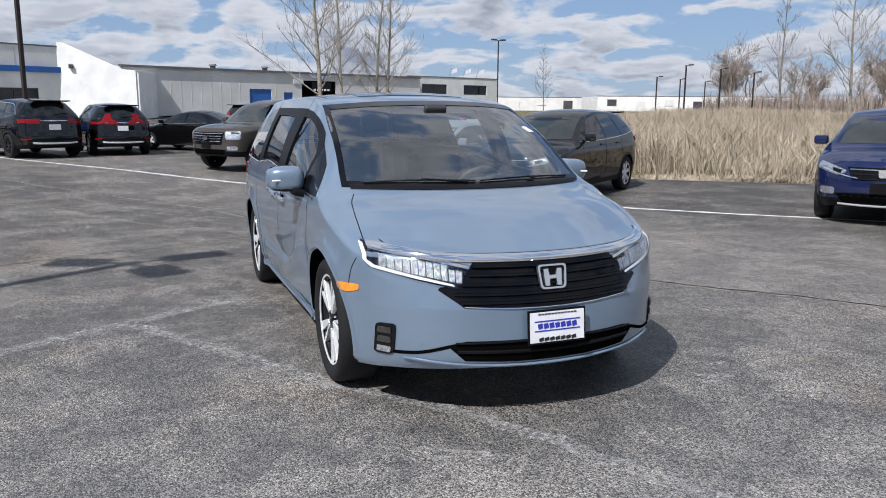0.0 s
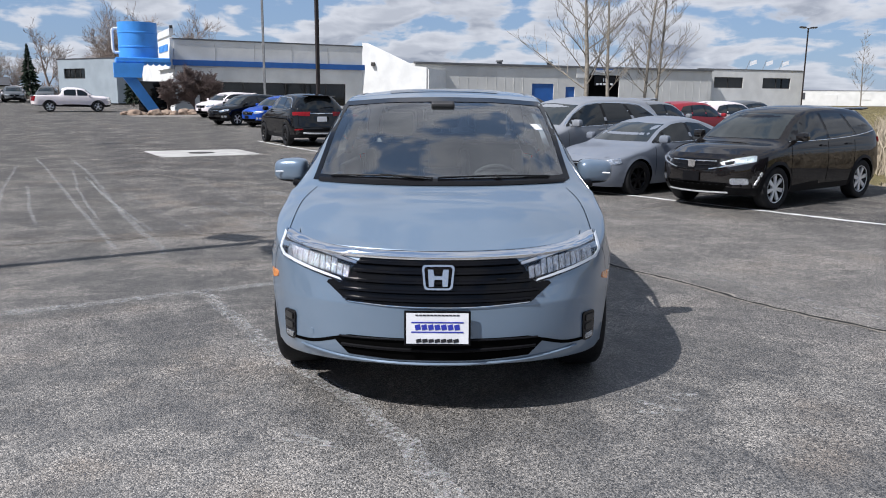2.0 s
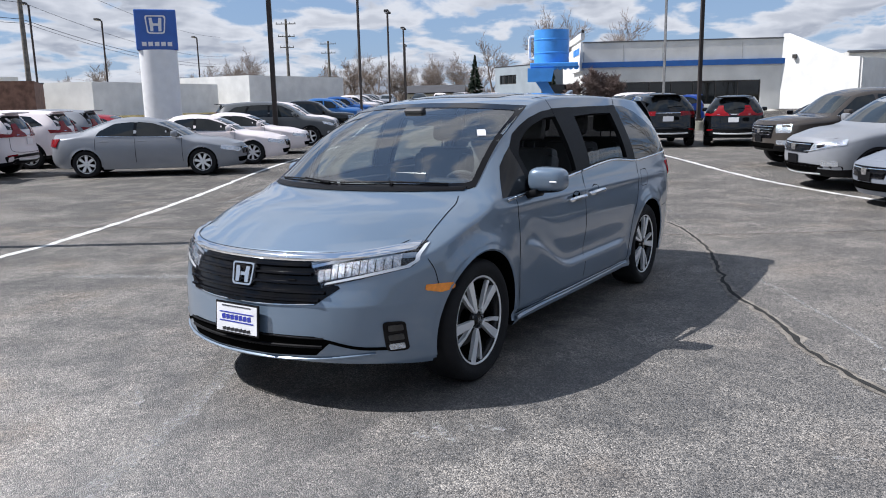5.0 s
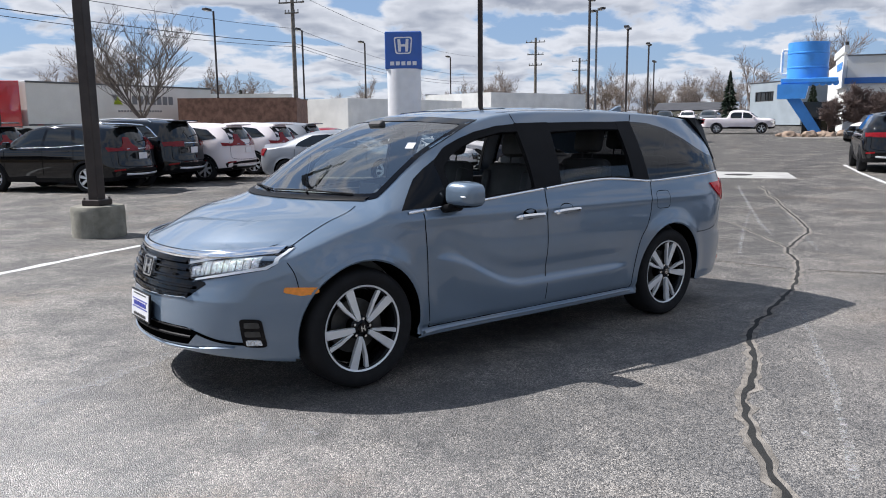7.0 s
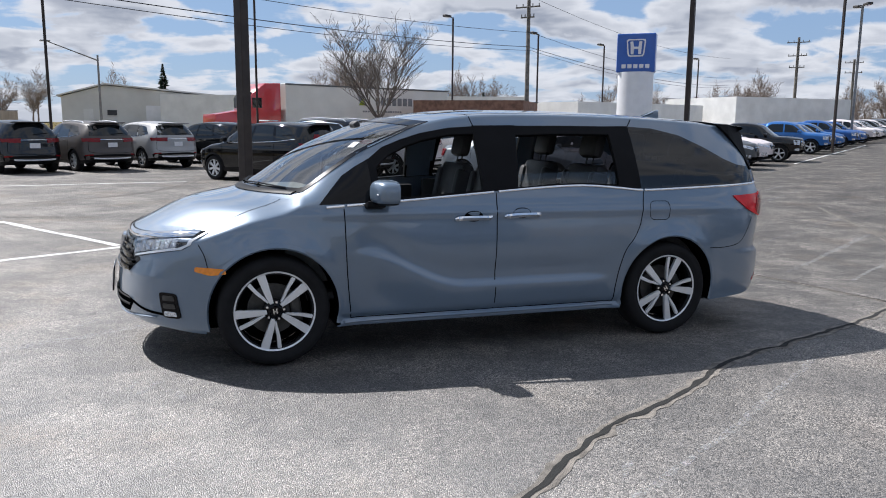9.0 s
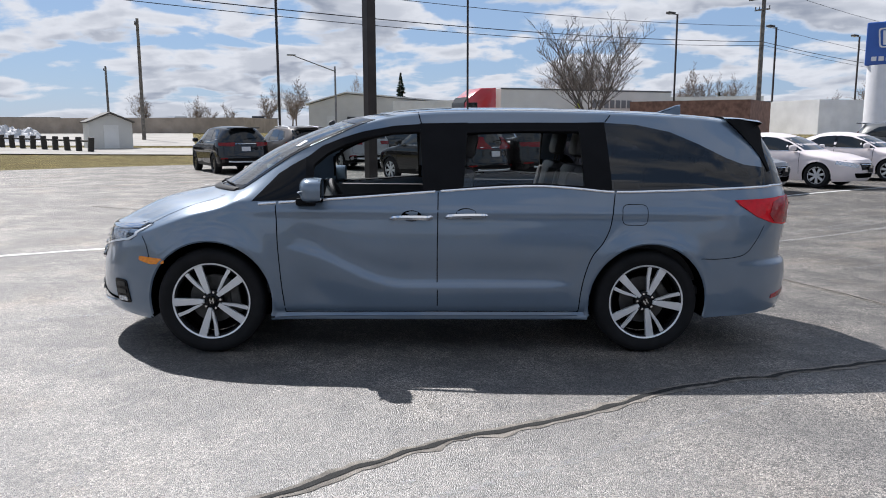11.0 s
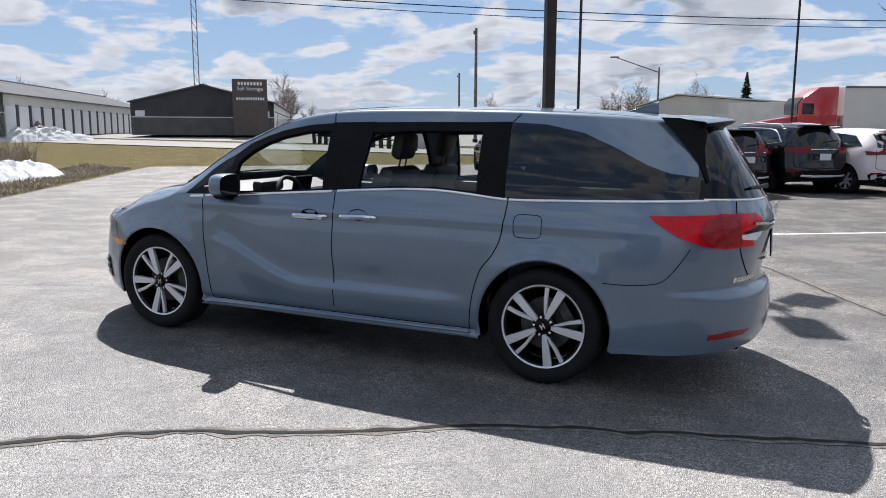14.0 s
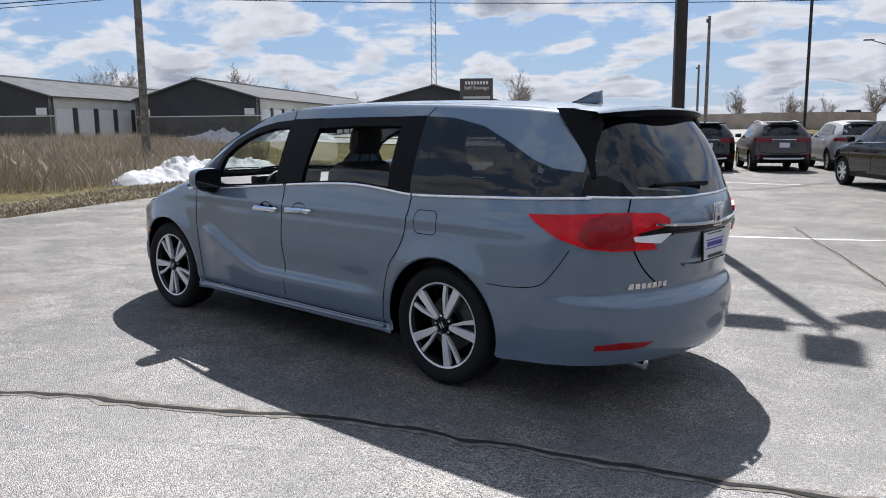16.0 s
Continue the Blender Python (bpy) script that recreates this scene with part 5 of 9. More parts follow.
        bm.faces.new(ins), bm.faces.new(outs)
        for k in range(len(wing)):
            j = (k + 1) % len(wing)
            bm.faces.new((ins[k], ins[j], outs[j], outs[k]))
        bmesh.ops.recalc_face_normals(bm, faces=bm.faces)
        part("side_spoiler", bm, "trim", van)
        sh.patch("hatch_trim", [(-2.35, 1.182), (-2.355, 1.290), (-2.43, 1.287), (-2.50, 1.25), (-2.555, 1.18)], side, "black", van, 0.004, 0.01, 0.03)
        sh.band("shut_line", [(-2.545, 1.175), (-2.56, 1.05), (-2.585, 0.90), (-2.615, 0.78), (-2.65, 0.68)], 0.005, side, "gap", van, 0.0015)

    # grille
    g = [(-0.395, 0.800), (0.395, 0.800), (0.47, 0.70), (0.56, 0.685), (0.57, 0.672), (0.50, 0.620), (0.455, 0.585), (0, 0.572), (-0.455, 0.585), (-0.50, 0.620), (-0.57, 0.672), (-0.56, 0.685), (-0.47, 0.70)]
    gr = sh.patch("grille", g, "f", "black", van, 0.002, 0.02, 0.04)
    for z0, half in ((0.775, 0.40), (0.735, 0.42), (0.690, 0.46), (0.645, 0.50), (0.605, 0.475)):
        sh.band("grille_bar", [(-half, z0 + 0.004), (-half / 2, z0), (0, z0 - 0.001), (half / 2, z0), (half, z0 + 0.004)], 0.020, "f", "black", gr, 0.006, 0.016)
    sh.band("grille_edge", [(-0.455, 0.590), (-0.2, 0.578), (0, 0.576), (0.2, 0.578), (0.455, 0.590)], 0.006, "f", "chrome", gr, 0.006, 0.003)
    sh.band("chrome_bar", [(-0.830, 0.866), (-0.60, 0.834), (-0.38, 0.820), (0, 0.816), (0.38, 0.820), (0.60, 0.834), (0.830, 0.866)], 0.040, "f", "chrome", van, 0.006, 0.014, "polished bar across the nose")
    sh.band("shut_line", [(-0.835, 0.879), (-0.60, 0.853), (-0.38, 0.841), (0, 0.837), (0.38, 0.841), (0.60, 0.853), (0.835, 0.879)], 0.005, "f", "gap", van, 0.003)
    for sg in (1, -1):
        sh.band("shut_line", [(1.955, sg * 0.838), (1.80, sg * 0.83), (1.66, sg * 0.818), (1.52, sg * 0.795), (1.43, sg * 0.76)], 0.0045, "t", "gap", van, 0.002)
    # emblem: a rounded frame with two uprights and a bridge
    em = bmesh.new()
    put = Matrix.Translation((2.425, 0, 0.722)) @ pose(0, 0, 0, 90, 0, 90) @ pose(0, 0, 0, -14, 0, 0)
    o = rounded([(-0.082, 0.062), (0.082, 0.062), (0.070, -0.062), (-0.070, -0.062)], 0.022)
    i = rounded([(-0.071, 0.053), (0.071, 0.053), (0.060, -0.053), (-0.060, -0.053)], 0.018)
    lo, li = [em.verts.new(put @ Vector((a, b, 0.008))) for a, b in o], [em.verts.new(put @ Vector((a, b, 0.008))) for a, b in i]
    lb, lj = [em.verts.new(put @ Vector((a, b, -0.01))) for a, b in o], [em.verts.new(put @ Vector((a, b, -0.01))) for a, b in i]
    n = len(o)
    for k in range(n):
        j = (k + 1) % n
        em.faces.new((lo[k], lo[j], li[j], li[k])), em.faces.new((lb[k], lb[j], lo[j], lo[k])), em.faces.new((li[k], li[j], lj[j], lj[k]))
    for s in (-1, 1):
        prism(em, [(s * 0.052, 0.046), (s * 0.026, 0.046), (s * 0.018, 0.0), (s * 0.022, -0.046), (s * 0.046, -0.046)], 0.016, put @ Matrix.Translation((0, 0, -0.006)))
    box(em, (0.05, 0.018, 0.014), (0, 0, 0), put @ Matrix.Translation((0, -0.002, 0)))
    bmesh.ops.recalc_face_normals(em, faces=em.faces)
    part("emblem", em, "badge", van, "chrome emblem on the grille")
    bm = bmesh.new()
    box(bm, (0.006, 0.13, 0.10), (2.412, 0, 0.722), pose(0, 0, 0, 0, 14, 0), 0.002)
    part("emblem_back", bm, "black", van)
    # small badge in the grille
    bm = bmesh.new()
    box(bm, (0.006, 0.045, 0.028), (2.385, 0.315, 0.70), pose(0, 0, 0, 0, 14, 8))
    part("grille_badge", bm, "alloy_dark", van)
    # lower intake
    lg = [(-0.54, 0.398), (-0.45, 0.420), (0.45, 0.420), (0.54, 0.398), (0.455, 0.318), (0.2, 0.306), (-0.2, 0.306), (-0.455, 0.318)]
    li_ = sh.patch("lower_intake", lg, "f", "gap", van, 0.002, 0.02, 0.04)
    sh.band("intake_bar", [(-0.49, 0.366), (0, 0.360), (0.49, 0.366)], 0.018, "f", "trim", li_, 0.004, 0.01)
    sh.band("intake_bar", [(-0.50, 0.410), (0, 0.414), (0.50, 0.410)], 0.010, "f", "trim", li_, 0.004, 0.01)
    sh.band("bumper_lip", [(-0.72, 0.325), (-0.455, 0.300), (-0.2, 0.290), (0, 0.289), (0.2, 0.290), (0.455, 0.300), (0.72, 0.325)], 0.012, "f", "van", van, 0.004, 0.012)
    # tow-eye cap
    bm = bmesh.new()
    p, nn = sh.lay("f", -0.66, 0.405)
    rod(bm, p - nn * 0.004, p + nn * 0.002, 0.017, None, 20)
    part("tow_cap", bm, "van", van)
    # dealer plate in its black frame
    plate(van, Matrix.Translation((2.487, -0.003, 0.482)) @ pose(0, 0, 0, 0, -4, 0), 1)
    # cowl and wipers
    sh.band("cowl", [(-0.76, 1.110), (-0.4, 1.109), (0, 1.108), (0.4, 1.109), (0.76, 1.110)], 0.022, "f", "trim", van, 0.006, 0.004)
    for y0, y1, arm in ((-0.68, -0.05, -0.36), (-0.02, 0.66, 0.10)):
        bm = bmesh.new()
        pts = []
        for k in range(9):
            yy = y0 + (y1 - y0) * k / 8
            p, nn = sh.lay("f", yy, 1.130 + 0.010 * math.sin(math.pi * k / 8))
            pts.append(p + nn * 0.012)
        ring = [[bm.verts.new(p + Vector((0.0055 * math.cos(w), 0, 0.0055 * math.sin(w)))) for w in np.linspace(0, 2 * math.pi, 6, endpoint=False)] for p in pts]
        for p, q in zip(ring, ring[1:]):
            for n in range(6):
                bm.faces.new((p[n], q[n], q[(n + 1) % 6], p[(n + 1) % 6]))
        for r in (ring[0], ring[-1]):
            bm.faces.new(r)
        bmesh.ops.recalc_face_normals(bm, faces=bm.faces)
        wp = part("wiper", bm, "trim", van, "", True)
        bm = bmesh.new()
        p, nn = sh.lay("f", arm + 0.26, 1.125)
        rod(bm, p + nn * 0.014, pts[4] + Vector((0, 0, 0.006)), 0.008, 0.005, 8)
        part("wiper_arm", bm, "trim", wp, "", True)
    ws = sh.patch("windscreen", grow(SHIELD, 0.02), "f", "screen_glass", van, 0.002, 0.005, 0.05, "clear windscreen")
    ws.visible_shadow = False
    ring_patch(sh, "windscreen_border", grow(SHIELD, 0.022), grow(SHIELD, -0.010), "f", "black", van, 0.004, 0.002)
    bm = bmesh.new()
    p, nn = sh.lay("f", 0.625, 1.425)
    box(bm, (0.003, 0.055, 0.075), p + nn * 0.004, nn.to_track_quat("X", "Z").to_matrix().to_4x4())
    part("sticker", bm, "plate", van, "white paper sticker")
    # roof: sunroof glass, fin aerial, rear spoiler
    sh.patch("sunroof", rounded([(0.28, -0.40), (0.28, 0.40), (-0.15, 0.42), (-0.15, -0.42)], 0.05), "t", "car_glass", van, 0.003, 0.01, 0.06, "dark sunroof glass")
    for k in (-1, 1):
        sh.band("roof_ditch", [(0.15, k * 0.615), (-0.5, k * 0.62), (-1.2, k * 0.62), (-2.0, k * 0.60)], 0.012, "t", "trim", van, 0.001)
    bm = bmesh.new()
    prism(bm, [(-1.78, 1.69), (-1.86, 1.715), (-1.95, 1.752), (-1.995, 1.762), (-2.0, 1.68), (-1.78, 1.68)], 0.04, pose(0, 0.02, 0, 90, 0, 0), 0.012)
    part("fin_aerial", bm, "van", van, "", True, 40)
    bm = bmesh.new()
    rows = []
    for k in range(25):
        u = -1 + k / 12
        yy = 0.672 * u
        bow = 0.12 * abs(u) ** 2.6
        rows.append([bm.verts.new((xx + bow, yy, zz - 0.030 * abs(u) ** 2.2)) for xx, zz in ((-2.20, 1.670), (-2.34, 1.664), (-2.465, 1.650), (-2.48, 1.640), (-2.465, 1.630), (-2.40, 1.60), (-2.33, 1.575))])
    for a, b in zip(rows, rows[1:]):
        for i in range(6):
            f = bm.faces.new((a[i], a[i + 1], b[i + 1], b[i]))
            f.material_index = 1 if i >= 3 else 0
    bmesh.ops.recalc_face_normals(bm, faces=bm.faces)
    part("roof_spoiler", bm, ["van", "trim"], van, "", True, 50)
    # tailgate
    rg = sh.patch("rear_window", grow(BACKLIGHT, 0.02), "b", "privacy", van, 0.003, 0.006, 0.05, "dark tinted rear glass")
    rg.visible_shadow = False
    sh.band("chrome_strip", [(-0.80, 1.178), (-0.4, 1.168), (0, 1.165), (0.4, 1.168), (0.80, 1.178)], 0.014, "b", "chrome", van, 0.004, 0.004)
    sh.band("chrome_bar", [(-0.56, 1.034), (-0.3, 1.018), (0, 1.012), (0.3, 1.018), (0.56, 1.034)], 0.020, "b", "chrome", van, 0.008, 0.014, "bright bar across the tailgate")
    sh.band("tail_trim", [(-0.52, 1.000), (-0.3, 0.992), (0, 0.990), (0.3, 0.992), (0.52, 1.000)], 0.035, "b", "black", van, 0.004, 0.006)
    bm = bmesh.new()
    put = Matrix.Translation(sh.lay("b", 0, 1.055)[0] + Vector((-0.006, 0, 0))) @ pose(0, 0, 0, 90, 0, -90)
    for s in (-1, 1):
        prism(bm, [(s * 0.055, 0.052), (s * 0.030, 0.052), (s * 0.020, 0.0), (s * 0.022, -0.052), (s * 0.048, -0.052)], 0.014, put)
    box(bm, (0.05, 0.018, 0.012), (0, 0, 0), put @ Matrix.Translation((0, -0.002, 0.006)))
    for a, b in ((-0.062, 0.062), ):
        for yy in (0.062, -0.062):
            box(bm, (0.14 if yy > 0 else 0.12, 0.010, 0.012), (0, 0, 0), put @ Matrix.Translation((0, yy, 0.006)))
        for s in (-1, 1):
            box(bm, (0.010, 0.124, 0.012), (0, 0, 0), put @ Matrix.Translation((s * 0.064, 0, 0.006)) @ pose(0, 0, 0, 0, 0, -s * 5))
    part("emblem", bm, "chrome", van, "chrome emblem on the tailgate")
    bm = bmesh.new()
    p, nn = sh.lay("b", 0.52, 0.70)
    bars(bm, 0.41, 0.66, 0.688, 0.718, 7, 0.25, None)
    for v in bm.verts:
        q, n2 = sh.lay("b", v.co.y, v.co.z)
        v.co.x = q.x - 0.004 + v.co.x
    part("model_badge", bm, "chrome", van, "row of small chrome bars")
    plate(van, Matrix.Translation(sh.lay("b", 0, 0.882)[0] + Vector((-0.012, 0, 0))) @ pose(0, 0, 0, 0, 0, 180) @ pose(0, 0, 0, 0, -3, 0), 1)
    sh.band("gate_lip", [(-0.30, 0.795), (-0.15, 0.782), (0, 0.779), (0.15, 0.782), (0.30, 0.795)], 0.016, "b", "van", van, 0.004, 0.012)
    bm = bmesh.new()
    a, na = sh.lay("b", 0.03, 1.215)
    b, nb = sh.lay("b", 0.50, 1.232)
    rod(bm, a + na * 0.03, b + nb * 0.022, 0.016, 0.008, 8)
    part("rear_wiper", bm, "trim", van, "", True)
    bm = bmesh.new()
    rod(bm, (-2.45, 0.52, 0.27), (-2.62, 0.53, 0.26), 0.028, None, 14)
    part("exhaust", bm, "chrome", van)

    # cabin
    bm = bmesh.new()
    box(bm, (3.9, 1.62, 0.06), (-0.45, 0, 0.42), None, 0.01)
    part("cabin_floor", bm, "cabin", van)
    bm = bmesh.new()
    prism(bm, [(1.42, 0.50), (1.40, 1.085), (1.10, 1.09), (0.86, 1.04), (0.80, 0.96), (0.90, 0.85), (0.98, 0.50)], 1.46, Matrix.Translation((0, 0.73, 0)) @ pose(0, 0, 0, 90, 0, 0), 0.03)
    part("dashboard", bm, "dash", van, "", True)
    bm = bmesh.new()
    box(bm, (0.02, 0.26, 0.15), (0.83, 0.0, 1.075), pose(0, 0, 0, 0, -12, 0), 0.006)
    part("screen", bm, "black", van)
    bm = bmesh.new()
    box(bm, (0.10, 0.30, 0.08), (0.90, 0.37, 1.085), None, 0.025)
    part("instrument_hood", bm, "cabin", van, "", True)
    bm = bmesh.new()
    wm = Matrix.Translation((0.66, 0.37, 0.985)) @ pose(0, 0, 0, 0, -66, 0)
    R, r = 0.185, 0.017
    rings = []
    for k in range(36):
        a = 2 * math.pi * k / 36
        rings.append([bm.verts.new(wm @ Vector(((R + r * math.cos(b)) * math.cos(a), (R + r * math.cos(b)) * math.sin(a), r * math.sin(b)))) for b in np.linspace(0, 2 * math.pi, 10, endpoint=False)])
    for k in range(36):
        a, b = rings[k], rings[(k + 1) % 36]
        for i in range(10):
            bm.faces.new((a[i], b[i], b[(i + 1) % 10], a[(i + 1) % 10]))
    for a in (0, 90, 180, 270)[1:]:
        box(bm, (0.17, 0.04, 0.018), (0, 0, 0), wm @ pose(0, 0, 0, 0, 0, a) @ Matrix.Translation((0.10, 0, -0.005)), 0.006)
    box(bm, (0.13, 0.15, 0.045), (0, 0, 0), wm, 0.02)
    rod(bm, wm @ Vector((0, 0, 0)), wm @ Vector((0, 0, -0.25)), 0.035, None, 10)
    bmesh.ops.recalc_face_normals(bm, faces=bm.faces)
    part("steering_wheel", bm, "cabin", van, "", True)
    bm = bmesh.new()
    box(bm, (0.035, 0.24, 0.065), (0.60, 0.0, 1.50), pose(0, 0, 0, 0, 10, 0), 0.015)
    rod(bm, (0.62, 0, 1.51), (0.68, 0, 1.58), 0.012, None, 8)
    part("rear_view_mirror", bm, "cabin", van, "", True)
    bm = bmesh.new()
    box(bm, (0.05, 0.16, 0.09), (0.74, 0.0, 1.555), pose(0, 0, 0, 0, 35, 0), 0.015)
    part("sensor_box", bm, "cabin", van)
    for ax, w in ((0.10, 0.52), ):
        for yy in (0.38, -0.38):
            seat(van, (ax, yy, 0.55), w)
    for yy in (0.40, -0.40):
        seat(van, (-0.72, yy, 0.57), 0.50)
    seat(van, (-1.62, 0, 0.58), 1.15, True, 12, True)
    bm = bmesh.new()
    box(bm, (0.75, 0.24, 0.30), (0.35, 0, 0.62), None, 0.04)
    part("centre_console", bm, "cabin", van, "", True)
    # inner lining under the roof and inside the flanks
    lining = cap & (x < 0.45) & (x > -2.25)
    bm = bmesh.new()
    made = {}
    for i in np.nonzero(lining)[0]:
        f = []
        for k in sh.faces[i]:
            key = tuple(np.round(sh.verts[k], 4))
            if key not in made:
                v = sh.verts[k]
                made[key] = bm.verts.new((v[0], v[1] * 0.97, v[2] - 0.035))
            f.append(made[key])
        try:
            bm.faces.new(f)
        except ValueError:
            pass
    part("headlining", bm, "cabin_light", van, "", True)
    for sg in (1, -1):
        bm = bmesh.new()
        box(bm, (1.0, 0.06, 0.62), (0.52, sg * 0.82, 0.75), None, 0.02)
        part("door_lining", bm, "cabin", doors[("l" if sg > 0 else "r", "front_door")], "", True)
        bm = bmesh.new()
        box(bm, (1.05, 0.06, 0.66), (-0.60, sg * 0.82, 0.78), None, 0.02)
        part("door_lining", bm, "cabin", doors[("l" if sg > 0 else "r", "sliding_door")], "", True)
        bm = bmesh.new()
        box(bm, (1.0, 0.08, 0.62), (-1.72, sg * 0.77, 0.80), None, 0.03)
        part("side_lining", bm, "cabin", van, "", True)
    return van


def plate(parent, m, scale, w=0.305, h=0.152):
    """A white advertising plate in a black frame; its print stands as plain bars."""
    bm = bmesh.new()
    box(bm, (0.010, w + 0.022, h + 0.022), (0, 0, 0), m, 0.003)
    pl = part("plate_frame", bm, "black", parent)
    bm = bmesh.new()
    box(bm, (0.004, w, h), (0, 0, 0), m @ Matrix.Translation((0.006, 0, 0)))
    part("plate", bm, "plate", pl, "white plate printed with blue and black bars")
    for zz in (0.030, -0.018):
        bm = bmesh.new()
        box(bm, (0.002, w * 0.84, 0.006), (0, 0, 0), m @ Matrix.Translation((0.009, 0, zz)))
        part("print_line", bm, "ink", pl, "blue printed line")
    for k in range(7):
        bm = bmesh.new()
        box(bm, (0.002, w * 0.085, 0.026), (0, 0, 0), m @ Matrix.Translation((0.009, (k - 3) * w * 0.105, 0.006)) @ pose(0, 0, 0, 12, 0, 0))
        part("print_bar", bm, "ink", pl, "blue printed bar")
        bm = bmesh.new()
        box(bm, (0.002, w * 0.085, 0.017), (0, 0, 0), m @ Matrix.Translation((0.0095, (k - 3) * w * 0.10, -0.061)) @ pose(0, 0, 0, 12, 0, 0))
        part("print_bar", bm, "ink_black", pl, "black printed bar")
    for k in range(12):
        bm = bmesh.new()
        box(bm, (0.002, w * 0.045, 0.006), (0, 0, 0), m @ Matrix.Translation((0.0095, (k - 5.5) * w * 0.06, 0.066)))
        part("print_bar", bm, "ink_black", pl, "small black printed bar")
    return pl


minivan()

# ---- parked cars ----
SUV = {
    "W": [(0.2, 0.83), (0.3, 0.88), (0.5, 0.915), (0.7, 0.925), (0.9, 0.918), (1.05, 0.895), (1.15, 0.87)],
    "front": [(0.2, 2.12), (0.35, 2.24), (0.5, 2.28), (0.7, 2.27), (0.85, 2.22), (0.95, 2.14)],
    "rear": [(0.2, -2.10), (0.4, -2.27), (0.6, -2.29), (0.75, -2.24), (1.0, -2.22), (1.12, -2.18), (1.35, -2.06), (1.55, -1.93)],
    "bot": [(-2.3, 0.36), (-1.8, 0.27), (-0.9, 0.25), (0.9, 0.25), (1.8, 0.24), (2.3, 0.28)],
    "belt": [(-2.2, 1.14), (-1.2, 1.11), (0, 1.07), (0.9, 1.03), (1.2, 0.98), (2.0, 0.8)],
    "E": [(1.90, 0.78, 0.885), (1.5, 0.79, 0.985), (1.08, 0.76, 1.06), (0.72, 0.69, 1.30), (0.32, 0.635, 1.50), (-0.2, 0.615, 1.575), (-1.1, 0.605, 1.56), (-1.78, 0.58, 1.50)],
    "C": [(2.15, 0.90), (1.75, 1.02), (1.20, 1.075), (0.85, 1.31), (0.45, 1.53), (-0.2, 1.63), (-1.1, 1.625), (-1.93, 1.555)],
    "x0f": 1.1, "x0r": -1.2, "pf": 4.2, "pr": 5.5, "tumble": 1.3, "crown": 2.5, "shoulder": 0.07,
}
SUV_WIN = [[(0.98, 1.075), (0.66, 1.305), (0.30, 1.47), (-0.10, 1.515), (-0.10, 1.085)], [(-0.17, 1.09), (-0.17, 1.517), (-0.80, 1.50), (-0.98, 1.12)], [(-1.06, 1.13), (-0.89, 1.495), (-1.35, 1.44), (-1.72, 1.20)]]
SEDAN = {
    "W": [(0.15, 0.82), (0.25, 0.86), (0.45, 0.895), (0.65, 0.90), (0.8, 0.885), (0.95, 0.85), (1.05, 0.82)],
    "front": [(0.15, 2.20), (0.3, 2.30), (0.45, 2.33), (0.6, 2.32), (0.7, 2.27), (0.8, 2.18)],
    "rear": [(0.2, -2.16), (0.35, -2.28), (0.55, -2.31), (0.75, -2.30), (0.9, -2.26), (1.02, -2.22)],
    "bot": [(-2.3, 0.30), (-1.8, 0.22), (-0.9, 0.19), (0.9, 0.19), (1.8, 0.18), (2.3, 0.20)],
    "belt": [(-2.2, 0.96), (-1.2, 0.96), (0, 0.93), (0.9, 0.89), (1.2, 0.85), (2.0, 0.65)],
    "E": [(1.95, 0.76, 0.715), (1.5, 0.775, 0.83), (1.02, 0.75, 0.92), (0.60, 0.66, 1.14), (0.20, 0.60, 1.29), (-0.25, 0.575, 1.345), (-0.75, 0.57, 1.31), (-1.25, 0.635, 1.15), (-1.60, 0.69, 1.015), (-2.08, 0.70, 0.965)],
    "C": [(2.20, 0.735), (1.75, 0.86), (1.15, 0.935), (0.78, 1.14), (0.35, 1.32), (-0.25, 1.405), (-0.80, 1.365), (-1.35, 1.18), (-1.70, 1.06), (-2.22, 1.015)],
    "x0f": 1.1, "x0r": -1.25, "pf": 4.0, "pr": 5.0, "tumble": 1.25, "crown": 2.6, "shoulder": 0.06,
}
SEDAN_WIN = [[(0.92, 0.945), (0.55, 1.15), (0.18, 1.27), (-0.16, 1.30), (-0.16, 0.96)], [(-0.23, 0.965), (-0.23, 1.302), (-0.68, 1.265), (-1.02, 1.10), (-1.10, 0.99)]]
